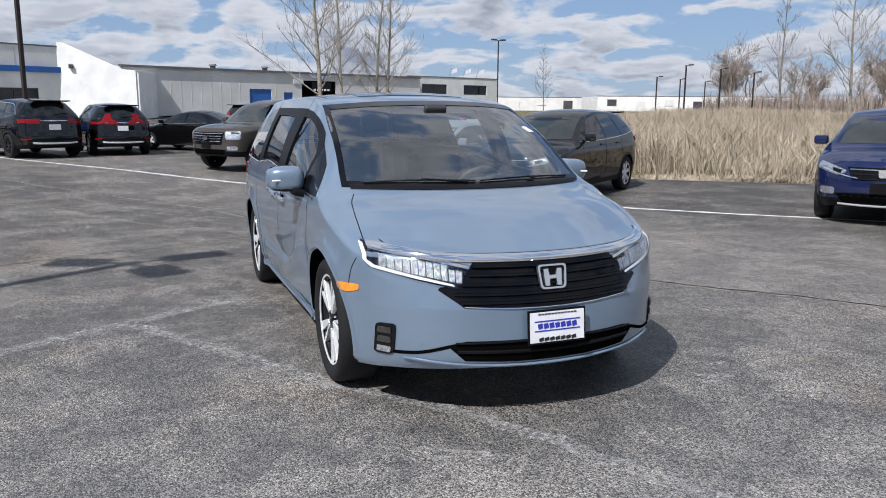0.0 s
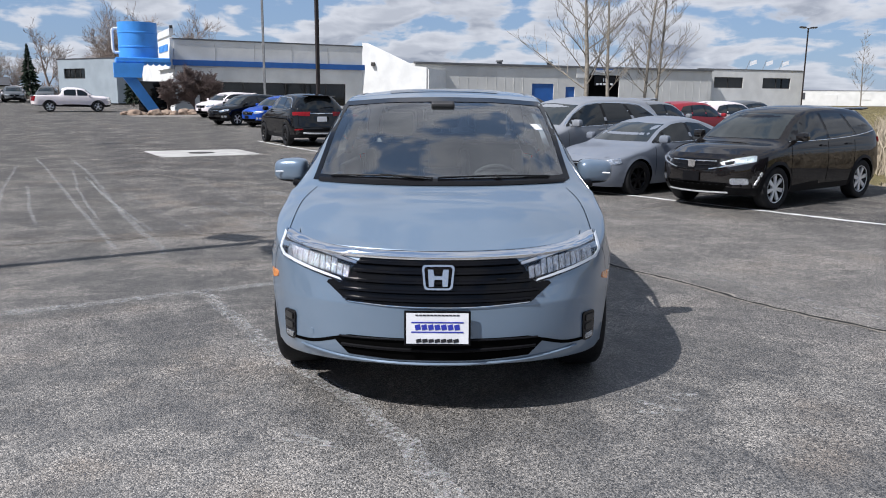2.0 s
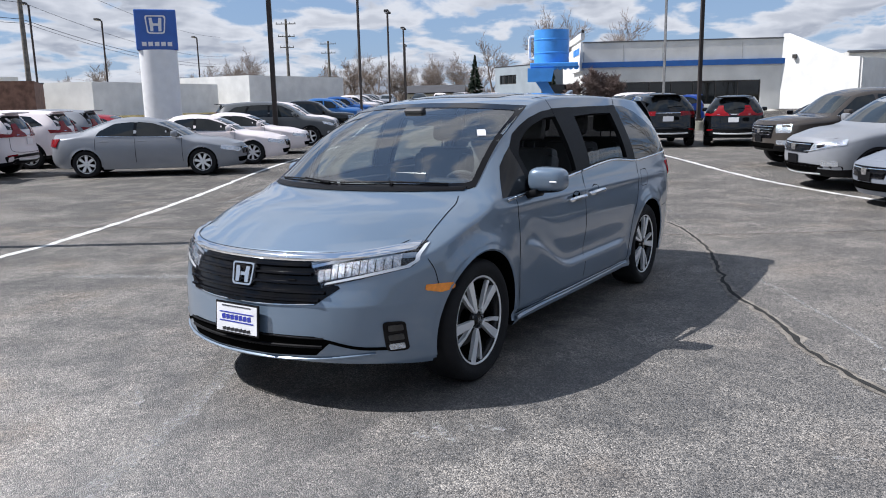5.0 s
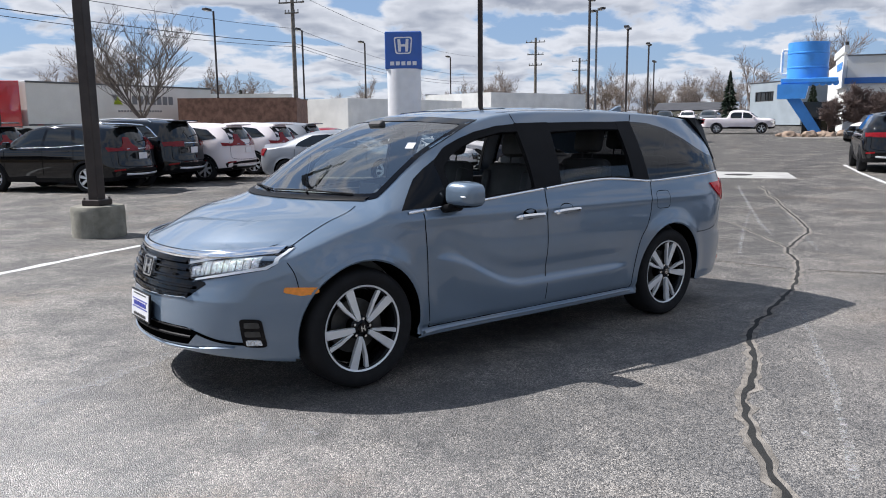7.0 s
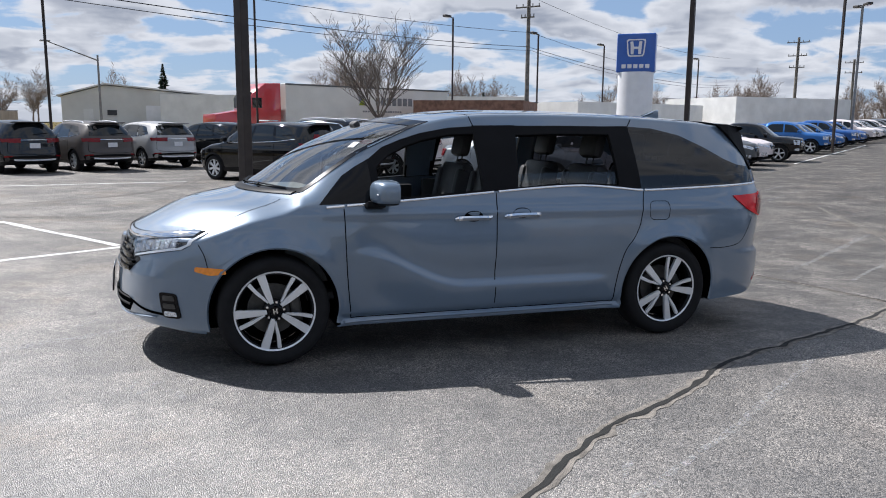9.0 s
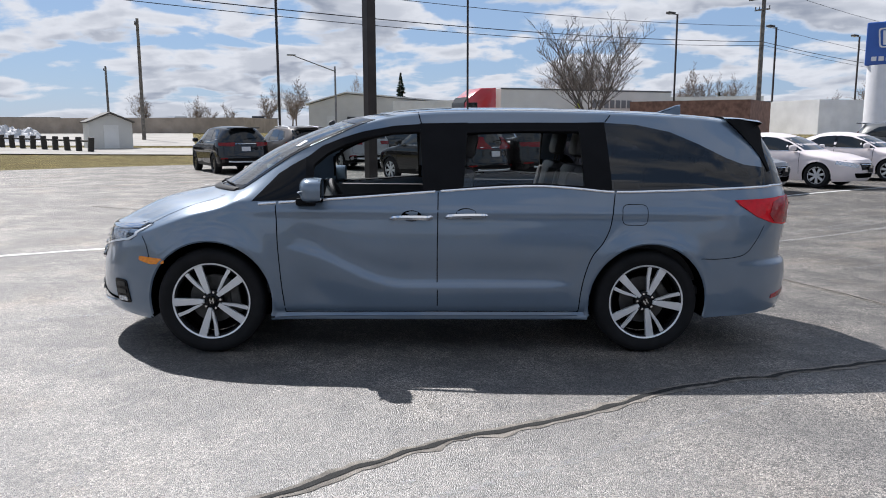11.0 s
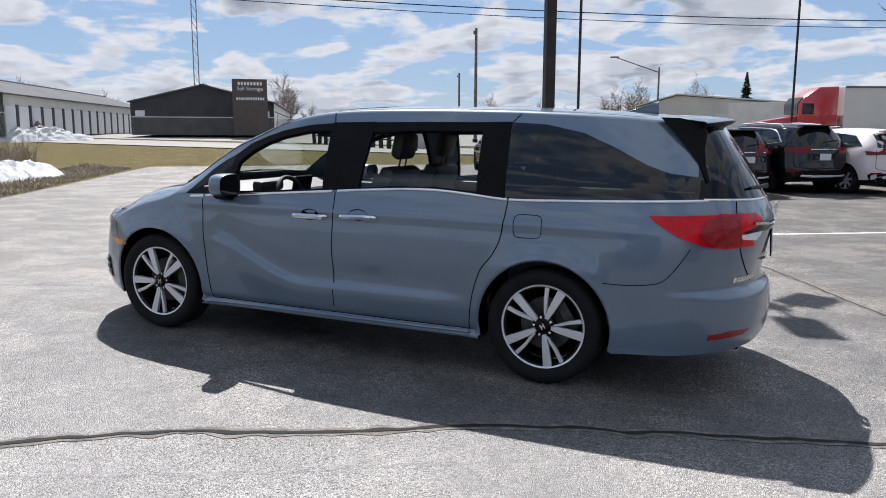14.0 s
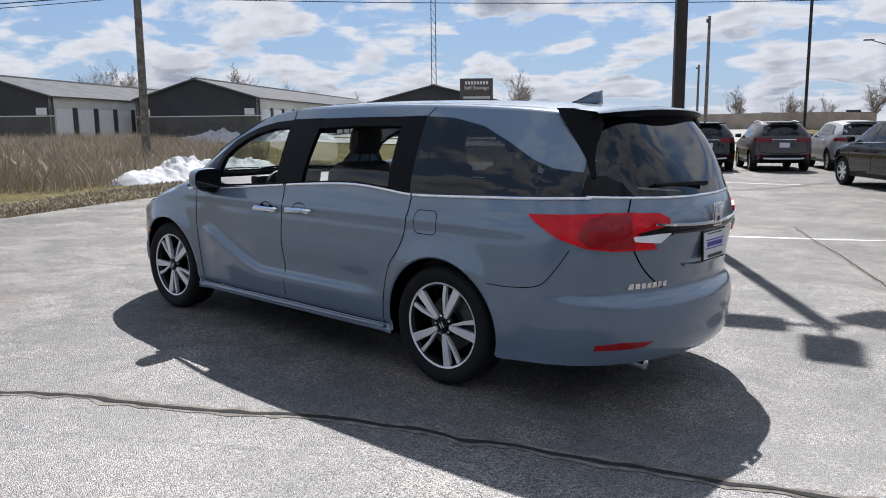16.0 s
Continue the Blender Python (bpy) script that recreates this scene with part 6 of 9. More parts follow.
PICKUP = {
    "W": [(0.3, 0.85), (0.45, 0.90), (0.6, 0.92), (0.8, 0.935), (1.0, 0.925), (1.15, 0.90), (1.25, 0.87)],
    "front": [(0.3, 2.40), (0.45, 2.52), (0.6, 2.54), (0.85, 2.53), (1.0, 2.50), (1.1, 2.44)],
    "rear": [(0.4, -2.70), (0.6, -2.78), (0.8, -2.78), (1.1, -2.76), (1.25, -2.75)],
    "bot": [(-2.8, 0.5), (-1.8, 0.42), (-0.9, 0.38), (0.9, 0.36), (1.9, 0.36), (2.5, 0.38)],
    "belt": [(-2.7, 1.12), (-1.2, 1.13), (0, 1.14), (0.9, 1.12), (1.3, 1.06), (2.3, 0.95)],
    "E": [(2.22, 0.80, 1.03), (1.75, 0.82, 1.10), (1.30, 0.80, 1.145), (1.02, 0.74, 1.34), (0.68, 0.67, 1.575), (0.25, 0.65, 1.66), (-0.45, 0.65, 1.655), (-0.70, 0.69, 1.55), (-0.82, 0.80, 1.24), (-0.95, 0.855, 1.195), (-2.65, 0.855, 1.185)],
    "C": [(2.46, 1.06), (1.95, 1.14), (1.42, 1.17), (1.12, 1.36), (0.80, 1.61), (0.25, 1.74), (-0.45, 1.735), (-0.74, 1.60), (-0.85, 1.20), (-0.95, 1.16), (-2.72, 1.15)],
    "x0f": 1.3, "x0r": -1.5, "pf": 5.5, "pr": 9.0, "tumble": 1.2, "crown": 3.2, "shoulder": 0.06,
}
PICKUP_WIN = [[(1.18, 1.155), (0.98, 1.30), (0.66, 1.545), (0.26, 1.60), (0.26, 1.165)], [(0.18, 1.165), (0.18, 1.60), (-0.42, 1.595), (-0.60, 1.50), (-0.62, 1.17)]]
FORMS = {
    "suv": (SUV, SUV_WIN, 1.32, 0.345, 0.80, (1, 1, 1)),
    "big_suv": (SUV, SUV_WIN, 1.32, 0.36, 0.84, (1.075, 1.06, 1.075)),
    "small_suv": (SUV, SUV_WIN, 1.32, 0.34, 0.78, (0.95, 0.97, 0.985)),
    "sedan": (SEDAN, SEDAN_WIN, 1.35, 0.325, 0.78, (1, 1, 1)),
    "pickup": (PICKUP, PICKUP_WIN, 1.60, 0.385, 0.82, (1, 1, 1)),
}
PAINTS = {}


def car_paint(colour):
    if colour not in PAINTS:
        dark = max(colour) < 0.05
        PAINTS[colour] = surf("car paint", colour, 0.38, 0.25 if 0.2 < max(colour) < 0.5 else 0.0, 0.05, 1.5, 500.0, 0.0 if dark else 0.01, 0.85 if dark else 0.32, spec=0.0 if dark else 0.12)
    return PAINTS[colour]


def parked_car(name, form, colour, x, y, turn, label, group="", wheels="alloy", near=True, lamps="tall", rails=False, dented=False):
    """A parked car: skin, glass, lamps, grille, plates, mirrors and wheels."""
    spec, wins, half, wr, track, sc = FORMS[form]
    car = thing(name, ground_pose(x, y, turn), label, {"sedan": "car", "pickup": "pickup truck"}.get(form, "SUV"), group)
    col = car_paint(colour)
    sh = Shell(spec, 0.055 if near else 0.10, 26 if near else 16, 20 if near else 12)
    c = sh.centres
    idx = np.arange(len(c))
    X, Y, Z = c.T
    under = idx >= sh.n_cap
    wrapped = idx < sh.n_wrap
    arch = np.zeros(len(c), bool)
    wz = wr / sc[2]
    for hub in (half, -half):
        arch |= (np.hypot(X - hub, Z - wz) < (wr + 0.045) / sc[0]) & ((np.abs(Y) > 0.45) | under)
    low = wrapped & ~arch & (Z < spec["bot"][2][1] + 0.13) & (form != "sedan")
    S = Matrix.Diagonal((*sc, 1))
    parts = [sh.body("body", ~arch & ~low & ~under, col, car), sh.body("underside", under & ~arch, "trim", car)]
    if low.any():
        parts.append(sh.body("lower_cladding", low, "trim", car))
    for side, sg in (("l", 1), ("r", -1)):
        roofline = wins[0][1:4] + wins[1][1:-1] + (wins[2][1:] if len(wins) > 2 else [])
        if form != "pickup":
            parts.append(sh.patch("window_surround", [(p[0], p[1] - 0.012) for p in [wins[0][0], *roofline, *[w[-1] for w in reversed(wins[:2])]]], side, "black", car, 0.002, 0.004, 0.14))
        for w in wins:
            parts.append(sh.patch("side_window", rounded(w, 0.035, 2), side, "car_glass", car, 0.004, 0.006, 0.14))
        if near:
            poly = [p for w in wins for p in w]
            lo = [w[0] for w in wins] + [wins[-1][-1]]
            parts.append(sh.band("window_strip", [(p[0], p[1] - 0.012) for p in lo], 0.012, side, "chrome", car, 0.005, 0.004, "", 4))
            if form == "big_suv":
                parts.append(sh.band("window_strip", [(p[0], p[1] + 0.014) for p in [wins[0][0], *roofline]] + [(lo[-1][0] - 0.02, lo[-1][1])], 0.020, side, "chrome", car, 0.006, 0.005, "bright strip round the side glass", 4))
            z1 = wins[0][0][1]
            for xs in (wins[0][0][0] - 0.02, wins[0][-1][0] - 0.03, wins[1][-1][0] - 0.01):
                parts.append(sh.band("shut_line", [(xs, z1 - 0.03), (xs - 0.005, z1 - 0.3), (xs, spec["bot"][2][1] + 0.16)], 0.010, side, "gap", car, 0.002))
            for w in wins[:2]:
                hx = w[-1][0] + (0.13 if w is wins[0] else 0.2)
                hz = z1 - 0.09
                parts.append(sh.band("handle", [(hx - 0.09, hz), (hx, hz + 0.004), (hx + 0.09, hz)], 0.026, side, col, car, 0.012, 0.018))
        bm = bmesh.new()
        mx, my, mz = wins[0][0][0] - 0.18, sg * (float(sh.W(wins[0][0][1])) + 0.09), wins[0][0][1] + 0.07
        box(bm, (0.13, 0.20, 0.14), (mx, my, mz), pose(0, 0, 0, 0, 0, sg * 8), 0.04)
        parts.append(part("door_mirror", bm, col, car, "", True))
        # wheel wells: black lip on clad cars, and a dark tub
        for hub in (half, -half):
            bm = bmesh.new()
            rows = []
            r0, r1 = (wr + 0.085) / sc[0], (wr + 0.03) / sc[0]
            for a in np.linspace(math.radians(-12), math.radians(192), 22):
                ax, az = hub + r0 * math.cos(a), max(wz + r0 * math.sin(a), spec["bot"][2][1] + 0.02)
                bx, bz = hub + r1 * math.cos(a), max(wz + r1 * math.sin(a), spec["bot"][2][1] + 0.01)
                p, n = sh.lay(side, ax, az)
                q, _ = sh.lay(side, (ax + bx) / 2, (az + bz) / 2)
                rows.append([bm.verts.new(v) for v in (p + n * 0.002, Vector((bx, q.y + sg * 0.012, bz)), Vector((bx, sg * 0.42, bz)))])
            for a, b in zip(rows, rows[1:]):
                for i in range(2):
                    f = bm.faces.new((a[i], a[i + 1], b[i + 1], b[i]))
                    f.material_index = i
            bmesh.ops.recalc_face_normals(bm, faces=bm.faces)
            parts.append(part("wheel_arch", bm, [col if form == "sedan" else "trim", "gap"], car, "", True))
        # lamps
        e0, e1 = sh.e0, sh.e1
        zl = e0[2]
        hl = [(sg * 0.83, zl - 0.005), (sg * 0.86, zl - 0.10), (sg * 0.56, zl - 0.19), (sg * 0.44, zl - 0.12), (sg * 0.60, zl - 0.065)]
        if form == "pickup":
            hl = [(sg * 0.84, zl - 0.05), (sg * 0.85, zl - 0.24), (sg * 0.58, zl - 0.24), (sg * 0.56, zl - 0.05)]
        parts.append(sh.patch("headlamp", rounded(hl, 0.03, 2), "f", "lamp", car, 0.008, 0.02, 0.08))
        if form == "sedan":
            tl = [(-1.98, 0.90), (-2.26, 0.92), (-2.27, 0.74), (-2.10, 0.76)]
            tb = [(sg * 0.80, 0.92), (sg * 0.45, 0.90), (sg * 0.46, 0.77), (sg * 0.80, 0.74)]
        elif form == "pickup":
            tl = [(-2.62, 1.12), (-2.74, 1.12), (-2.75, 0.78), (-2.66, 0.78)]
            tb = [(sg * 0.86, 1.12), (sg * 0.74, 1.12), (sg * 0.74, 0.78), (sg * 0.86, 0.78)]
        elif lamps == "tall":
            tl = [(-2.02, 1.30), (-2.06, 1.30), (-2.15, 1.14), (-2.20, 1.06), (-2.22, 0.98), (-2.00, 1.005), (-2.09, 1.08), (-2.08, 1.16)]
            tb = [(sg * 0.85, 1.075), (sg * 0.64, 1.04), (sg * 0.52, 1.02), (sg * 0.64, 0.985), (sg * 0.85, 0.98)]
        else:
            tl = [(-1.95, 1.065), (-2.17, 1.075), (-2.19, 0.95), (-2.07, 0.955)]
            tb = [(sg * 0.84, 1.07), (sg * 0.60, 1.05), (sg * 0.58, 0.99), (sg * 0.84, 0.96)]
        parts.append(sh.patch("tail_lamp", tl, side, "tail_red", car, 0.022, 0.02, 0.08))
        parts.append(sh.patch("tail_lamp", tb, "b", "tail_red", car, 0.022, 0.02, 0.08))
        if form != "sedan":
            zf = spec["front"][2][0] - 0.02
            parts.append(sh.patch("fog_lamp", rounded([(sg * 0.80, zf + 0.05), (sg * 0.80, zf - 0.05), (sg * 0.60, zf - 0.05), (sg * 0.60, zf + 0.05)], 0.03, 2), "f", "lamp", car, 0.006, 0.015, 0.1))
        if rails:
            bm = bmesh.new()
            pts = [sh.lay("t", xx, sg * 0.56)[0] + Vector((0, 0, h)) for xx, h in ((0.15, 0.0), (0.05, 0.045), (-0.6, 0.05), (-1.35, 0.045), (-1.45, 0.0))]
            for a, b in zip(pts, pts[1:]):
                rod(bm, a, b, 0.016, None, 8)
            parts.append(part("roof_rail", bm, "alloy", car, "", True))
        for hub in (half, -half):
            alloy_wheel(car, (hub * sc[0], sg * track * sc[1], wr), sg, wr, wheels, 7 if near else 5, False, 0.22, 10 * hub)
    # ends and glass
    zc = sh.e0[2]
    top = spec["E"][4][2] - 0.02
    cz = spec["C"][2][1] + 0.03
    y0, y1 = spec["E"][2][1] - 0.06, spec["E"][4][1] - 0.04
    parts.append(sh.patch("windscreen", [(-y0, cz), (0, cz), (y0, cz), (y1, top), (0, top + 0.03), (-y1, top)], "f", "shield", car, 0.004, 0.006, 0.12, "clear windscreen"))
    if form == "sedan":
        parts.append(sh.patch("rear_window", [(-1.50, -0.58), (-1.50, 0.58), (-0.86, 0.50), (-0.86, -0.50)], "t", "car_glass", car, 0.005, 0.006, 0.12))
    elif form == "pickup":
        parts.append(sh.patch("rear_window", [(-0.6, 1.28), (0.6, 1.28), (0.55, 1.56), (-0.55, 1.56)], "b", "car_glass", car, 0.005, 0.006, 0.12))
        bm = bmesh.new()
        box(bm, (1.75, 1.50, 0.03), (-1.80, 0, 1.172), None, 0.008)
        parts.append(part("bed_cover", bm, "trim", car))
    else:
        parts.append(sh.patch("rear_window", [(-0.66, 1.16), (0.66, 1.16), (0.56, 1.49), (-0.56, 1.49)], "b", "car_glass", car, 0.005, 0.006, 0.12))
        bm = bmesh.new()
        box(bm, (0.22, 1.08, 0.03), (-1.98, 0, 1.565), pose(0, 0, 0, 0, 4, 0), 0.01)
        parts.append(part("roof_spoiler", bm, col, car))
    gh = 0.45 if form != "pickup" else 0.54
    gz = zc - 0.07
    gb = 0.17 if form != "pickup" else 0.30
    grille = sh.patch("grille", [(-gh, gz), (gh, gz), (gh - 0.07, gz - gb), (-gh + 0.07, gz - gb)], "f", "black", car, 0.006, 0.02, 0.1)
    parts.append(grille)
    for k in range(3 if form != "pickup" else 4):
        zz = gz - 0.03 - k * 0.062
        parts.append(sh.band("grille_bar", [(-gh + 0.04 + 0.02 * k, zz), (0, zz - 0.004), (gh - 0.04 - 0.02 * k, zz)], 0.020, "f", "chrome" if k in (0, 3) or form == "pickup" else "alloy_dark", car, 0.010, 0.012, "", 5))
    if near and form in ("suv", "big_suv", "small_suv"):
        zm = zc - 0.16
        for sg in (1, -1):
            parts.append(sh.band("nose_strip", [(sg * 0.30, zm - 0.06), (sg * 0.46, zm - 0.03), (sg * 0.62, zm + 0.015), (sg * 0.80, zm + 0.07)], 0.022, "f", "chrome", car, 0.012, 0.010, "", 5))
            parts.append(sh.patch("headlamp_inner", [(sg * 0.52, zc - 0.11), (sg * 0.64, zc - 0.085), (sg * 0.63, zc - 0.15), (sg * 0.54, zc - 0.165)], "f", "black", car, 0.011, 0.01, 0.06))
        parts.append(sh.patch("bumper_cladding", rounded([(-0.84, 0.44), (-0.30, 0.47), (0.30, 0.47), (0.84, 0.44), (0.78, 0.27), (-0.78, 0.27)], 0.04, 2), "f", "trim", car, 0.003, 0.01, 0.10))
        parts.append(sh.band("skid_strip", [(-0.55, 0.30), (0, 0.292), (0.55, 0.30)], 0.03, "f", "alloy", car, 0.006, 0.008, "", 5))
        parts.append(sh.patch("rear_cladding", rounded([(-0.86, 0.52), (-0.34, 0.56), (0.34, 0.56), (0.86, 0.52), (0.80, 0.36), (-0.80, 0.36)], 0.04, 2), "b", "trim", car, 0.004, 0.01, 0.10))
        parts.append(sh.band("rear_skid_strip", [(-0.60, 0.44), (-0.3, 0.425), (0.3, 0.425), (0.60, 0.44)], 0.045, "b", "alloy", car, 0.012, 0.012, "", 5))
        parts.append(sh.band("tailgate_strip", [(-0.50, 1.03), (0, 1.035), (0.50, 1.03)], 0.022, "b", "chrome", car, 0.010, 0.010, "", 6))
        parts.append(sh.band("shut_line", [(-0.70, 1.10), (-0.72, 0.80), (-0.66, 0.63), (0, 0.60), (0.66, 0.63), (0.72, 0.80), (0.70, 1.10)], 0.010, "b", "gap", car, 0.002))
        parts.append(sh.band("rear_wiper", [(0.02, 1.185), (-0.22, 1.215), (-0.44, 1.225)], 0.018, "b", "trim", car, 0.014, 0.012))
        for sg in (1, -1):
            parts.append(sh.patch("rear_reflector", [(sg * 0.82, 0.55), (sg * 0.62, 0.57), (sg * 0.62, 0.53), (sg * 0.82, 0.51)], "b", "tail_red", car, 0.012, 0.01, 0.06))
    zi = spec["front"][1][0] + 0.03
    parts.append(sh.patch("lower_intake", rounded([(-0.58, zi + 0.07), (0.58, zi + 0.07), (0.50, zi - 0.05), (-0.50, zi - 0.05)], 0.03, 2), "f", "gap", car, 0.005, 0.015, 0.1))
    bm = bmesh.new()
    p, n = sh.lay("f", 0, gz - gb * 0.45)
    prism(bm, rounded([(-0.07, 0.055), (0.07, 0.055), (0.06, -0.055), (-0.06, -0.055)], 0.02, 2), 0.02, Matrix.Translation(p + Vector((0.012, 0, 0))) @ pose(0, 0, 0, 90, 0, 90))
    parts.append(part("emblem", bm, "chrome", car))
    for end, zz, mat in (("f", spec["front"][2][0] + 0.04, "trim"), ("b", 0.86 if form != "sedan" else 0.72, "plate")):
        p, n = sh.lay(end, 0, zz)
        s = 1 if end == "f" else -1
        bm = bmesh.new()
        box(bm, (0.012, 0.31, 0.15), p + Vector((s * 0.014, 0, 0)), None, 0.002)
        parts.append(part("plate", bm, mat, car))
    if dented:
        # torn bumper corner hanging at the left front wheel
        for k in range(3):
            bm = bmesh.new()
            prism(bm, [(0, 0), (0.16 - 0.03 * k, 0.02), (0.12, 0.09), (0.03, 0.07)], 0.012, Matrix.Translation((1.80 - 0.05 * k, 0.86 + 0.02 * k, 0.42 + 0.09 * k)) @ pose(0, 0, 0, 70 + 12 * k, 20 * k, 20))
            parts.append(part("torn_plastic", bm, "alloy", car))
    for p in parts:
        if p.parent is car:
            p.matrix_basis = S
    return car


LANE = -144.0
FACE_IN, FACE_OUT = LANE + 90, LANE - 90
SILVER, WHITE, BLACK, GREY, BLUE = (0.22, 0.23, 0.25), (0.66, 0.60, 0.60), (0.003, 0.003, 0.0035), (0.075, 0.08, 0.085), (0.012, 0.055, 0.30)
G1, G2, G3 = "cars along the north line", "cars along the south line", "cars by the street"
# the line with its noses towards the lane
parked_car("suv", "suv", (0.008, 0.007, 0.007), -7.68, 5.76, FACE_IN, "dark brown compact SUV with a torn front bumper corner", G1, dented=True)
parked_car("suv", "suv", (0.008, 0.013, 0.048), -3.12, 9.22, FACE_IN, "dark navy blue compact SUV with chrome grille", G1)
parked_car("sedan", "sedan", (0.15, 0.165, 0.195), -9.68, 4.09, FACE_IN, "silver sports sedan with black wheels and bonnet scoop", G1, "alloy_dark")
parked_car("suv", "big_suv", (0.24, 0.25, 0.27), -12, 2.83, FACE_IN, "silver midsize SUV with a dark grille", G1)
parked_car("pickup_truck", "pickup", (0.045, 0.039, 0.035), -15.62, 1.61, FACE_IN, "brown metallic pickup truck with chrome grille", G1)
parked_car("suv", "big_suv", BLACK, -22.0, -5.4, -152, "black midsize SUV seen from behind", G1, "alloy_dark", True, "low")
parked_car("suv", "suv", BLACK, -22.9, -2.9, -168, "black older SUV with tall red tail lamps", G1, "alloy", True, "tall")
parked_car("sedan", "sedan", BLACK, -23.97, -0.07, -130, "black sedan parked behind the pickup", G1)
parked_car("suv", "suv", BLACK, -37.24, -11.3, FACE_IN + 15, "black compact SUV by the showroom", G1, near=False)
parked_car("suv", "small_suv", BLUE, -35.62, -9.13, FACE_IN + 15, "bright blue small SUV by the showroom", G1, near=False)
parked_car("suv", "suv", WHITE, -45.73, -14.81, FACE_IN + 20, "white compact SUV in front of the showroom", G1, near=False)
parked_car("pickup_truck", "pickup", WHITE, -51.5, -27.9, 119, "white pickup truck crossing the lot entrance", "", near=False)
# the line on the far side of the lane
parked_car("sedan", "sedan", SILVER, -7.34, -13.6, FACE_OUT + 4, "silver compact sedan with alloy wheels", G2)
parked_car("sedan", "sedan", WHITE, -10.14, -14.79, FACE_OUT + 4, "white sedan with dark grille", G2)
parked_car("sedan", "sedan", WHITE, -13.45, -16.98, FACE_OUT + 4, "white sedan beside another white one", G2)
parked_car("suv", "big_suv", GREY, -17.74, -19.55, FACE_OUT + 4, "dark grey midsize SUV", G2, near=False)
parked_car("suv", "big_suv", WHITE, -20.69, -21.89, FACE_OUT + 4, "white midsize SUV between darker ones", G2, near=False)
parked_car("pickup_truck", "pickup", BLACK, -23.88, -23.59, FACE_OUT + 4, "black pickup truck with a covered bed", G2, near=False)
for k in range(9):
    parked_car("suv" if k % 3 else "pickup_truck", "suv" if k % 3 else "pickup", ((0.03, 0.12, 0.34), (0.025, 0.09, 0.28), WHITE, SILVER)[min(3, k // 3) if k > 2 else k % 2], -30.6 - 2.6 * k, -28.4 - 1.75 * k, FACE_OUT + 4, ("blue car in the far line", "white or silver car in the far line")[k > 2], G2, near=False)
FAR_CARS = [parked_car("suv", "suv", col, -54.0 - 3.1 * k, -44.2 - 2.1 * k, FACE_OUT + 4, what + " SUV far down the line", G2, near=False) for k, (col, what) in enumerate(((SILVER, "silver"), (BLACK, "black"), (WHITE, "white"), (GREY, "dark grey")))]
for k in range(4, 18):
    copy_thing(FAR_CARS[(k * 3 + k // 4) % 4], ground_pose(-54.0 - 3.1 * k, -44.2 - 2.1 * k, FACE_OUT + 4))
for k, (cx, cy) in enumerate(((-70.5, -48.2), (-72.0, -46.3), (-73.4, -44.6), (-68.3, -51.2))):
    copy_thing(FAR_CARS[(1, 2, 3, 0)[k]], ground_pose(cx, cy, 32))
# back to back with that line
parked_car("suv", "suv", BLACK, -0.9, -16.5, FACE_IN + 2, "black compact SUV seen from behind", G2)
parked_car("suv", "big_suv", BLACK, -2.5, -17.7, FACE_IN + 2, "black midsize SUV with bright roof rails", G2, "alloy", True, "low", True)
parked_car("suv", "suv", WHITE, -4.4, -18.1, FACE_IN + 2, "white compact SUV with black cladding", G2)
parked_car("suv", "suv", WHITE, -6.7, -19.8, FACE_IN + 2, "white compact SUV beside a twin", G2)
parked_car("sedan", "sedan", (0.25, 0.02, 0.03), -11.92, -23.08, FACE_IN + 2, "dark red sedan in the back line", G2, near=False)
parked_car("suv", "suv", SILVER, -8.64, -21.24, FACE_IN + 2, "silver SUV in the back line", G2, near=False)
# nearest the street
parked_car("suv", "suv", (0.006, 0.007, 0.009), 6.64, -22.75, FACE_IN - 8, "black compact SUV by the street", G3, "alloy_dark", True, "low")
parked_car("suv", "suv", (0.075, 0.065, 0.06), 4.49, -23.62, FACE_IN - 8, "brown wagon-like SUV by the street", G3, "alloy", True, "low", True)
parked_car("suv", "suv", (0.32, 0.32, 0.32), 2.43, -24.93, FACE_IN - 8, "grey compact SUV by the street", G3, "alloy", True, "low")
parked_car("suv", "suv", BLACK, 0.04, -26.89, FACE_IN + 6, "black SUV by the street", G3, near=False)
parked_car("suv", "suv", GREY, -4.31, -29.74, FACE_IN + 6, "dark SUV by the street", G3, near=False)
parked_car("sedan", "sedan", (0.30, 0.02, 0.03), -8.32, -31.54, FACE_IN + 6, "red sedan by the street", G3, near=False)
# second file behind the first line
for k, (cx, cy, col, what) in enumerate([(-20.0, 6.6, SILVER, "silver"), (-23.5, 9.0, (0.28, 0.02, 0.03), "red"), (-27.0, 11.5, WHITE, "white"), (-31.0, 14.0, GREY, "dark grey"), (-34.0, 4.0, BLACK, "black")]):
    parked_car("suv", "small_suv" if k % 2 else "suv", col, cx, cy, FACE_IN + 180, what + " car parked behind the front line", G1, near=False)
# far end of the lane
for k in range(7):
    parked_car("suv", "suv", (WHITE, GREY, BLACK, SILVER)[k % 4], -76.0 - 1.2 * k, -46.0 + 2.9 * k, 20, "far car at the end of the lane", "cars at the end of the lane", near=False)
parked_car("pickup_truck", "pickup", (0.05, 0.008, 0.012), 56.6, -42.8, 170, "dark red pickup truck between storage sheds", "", near=False)

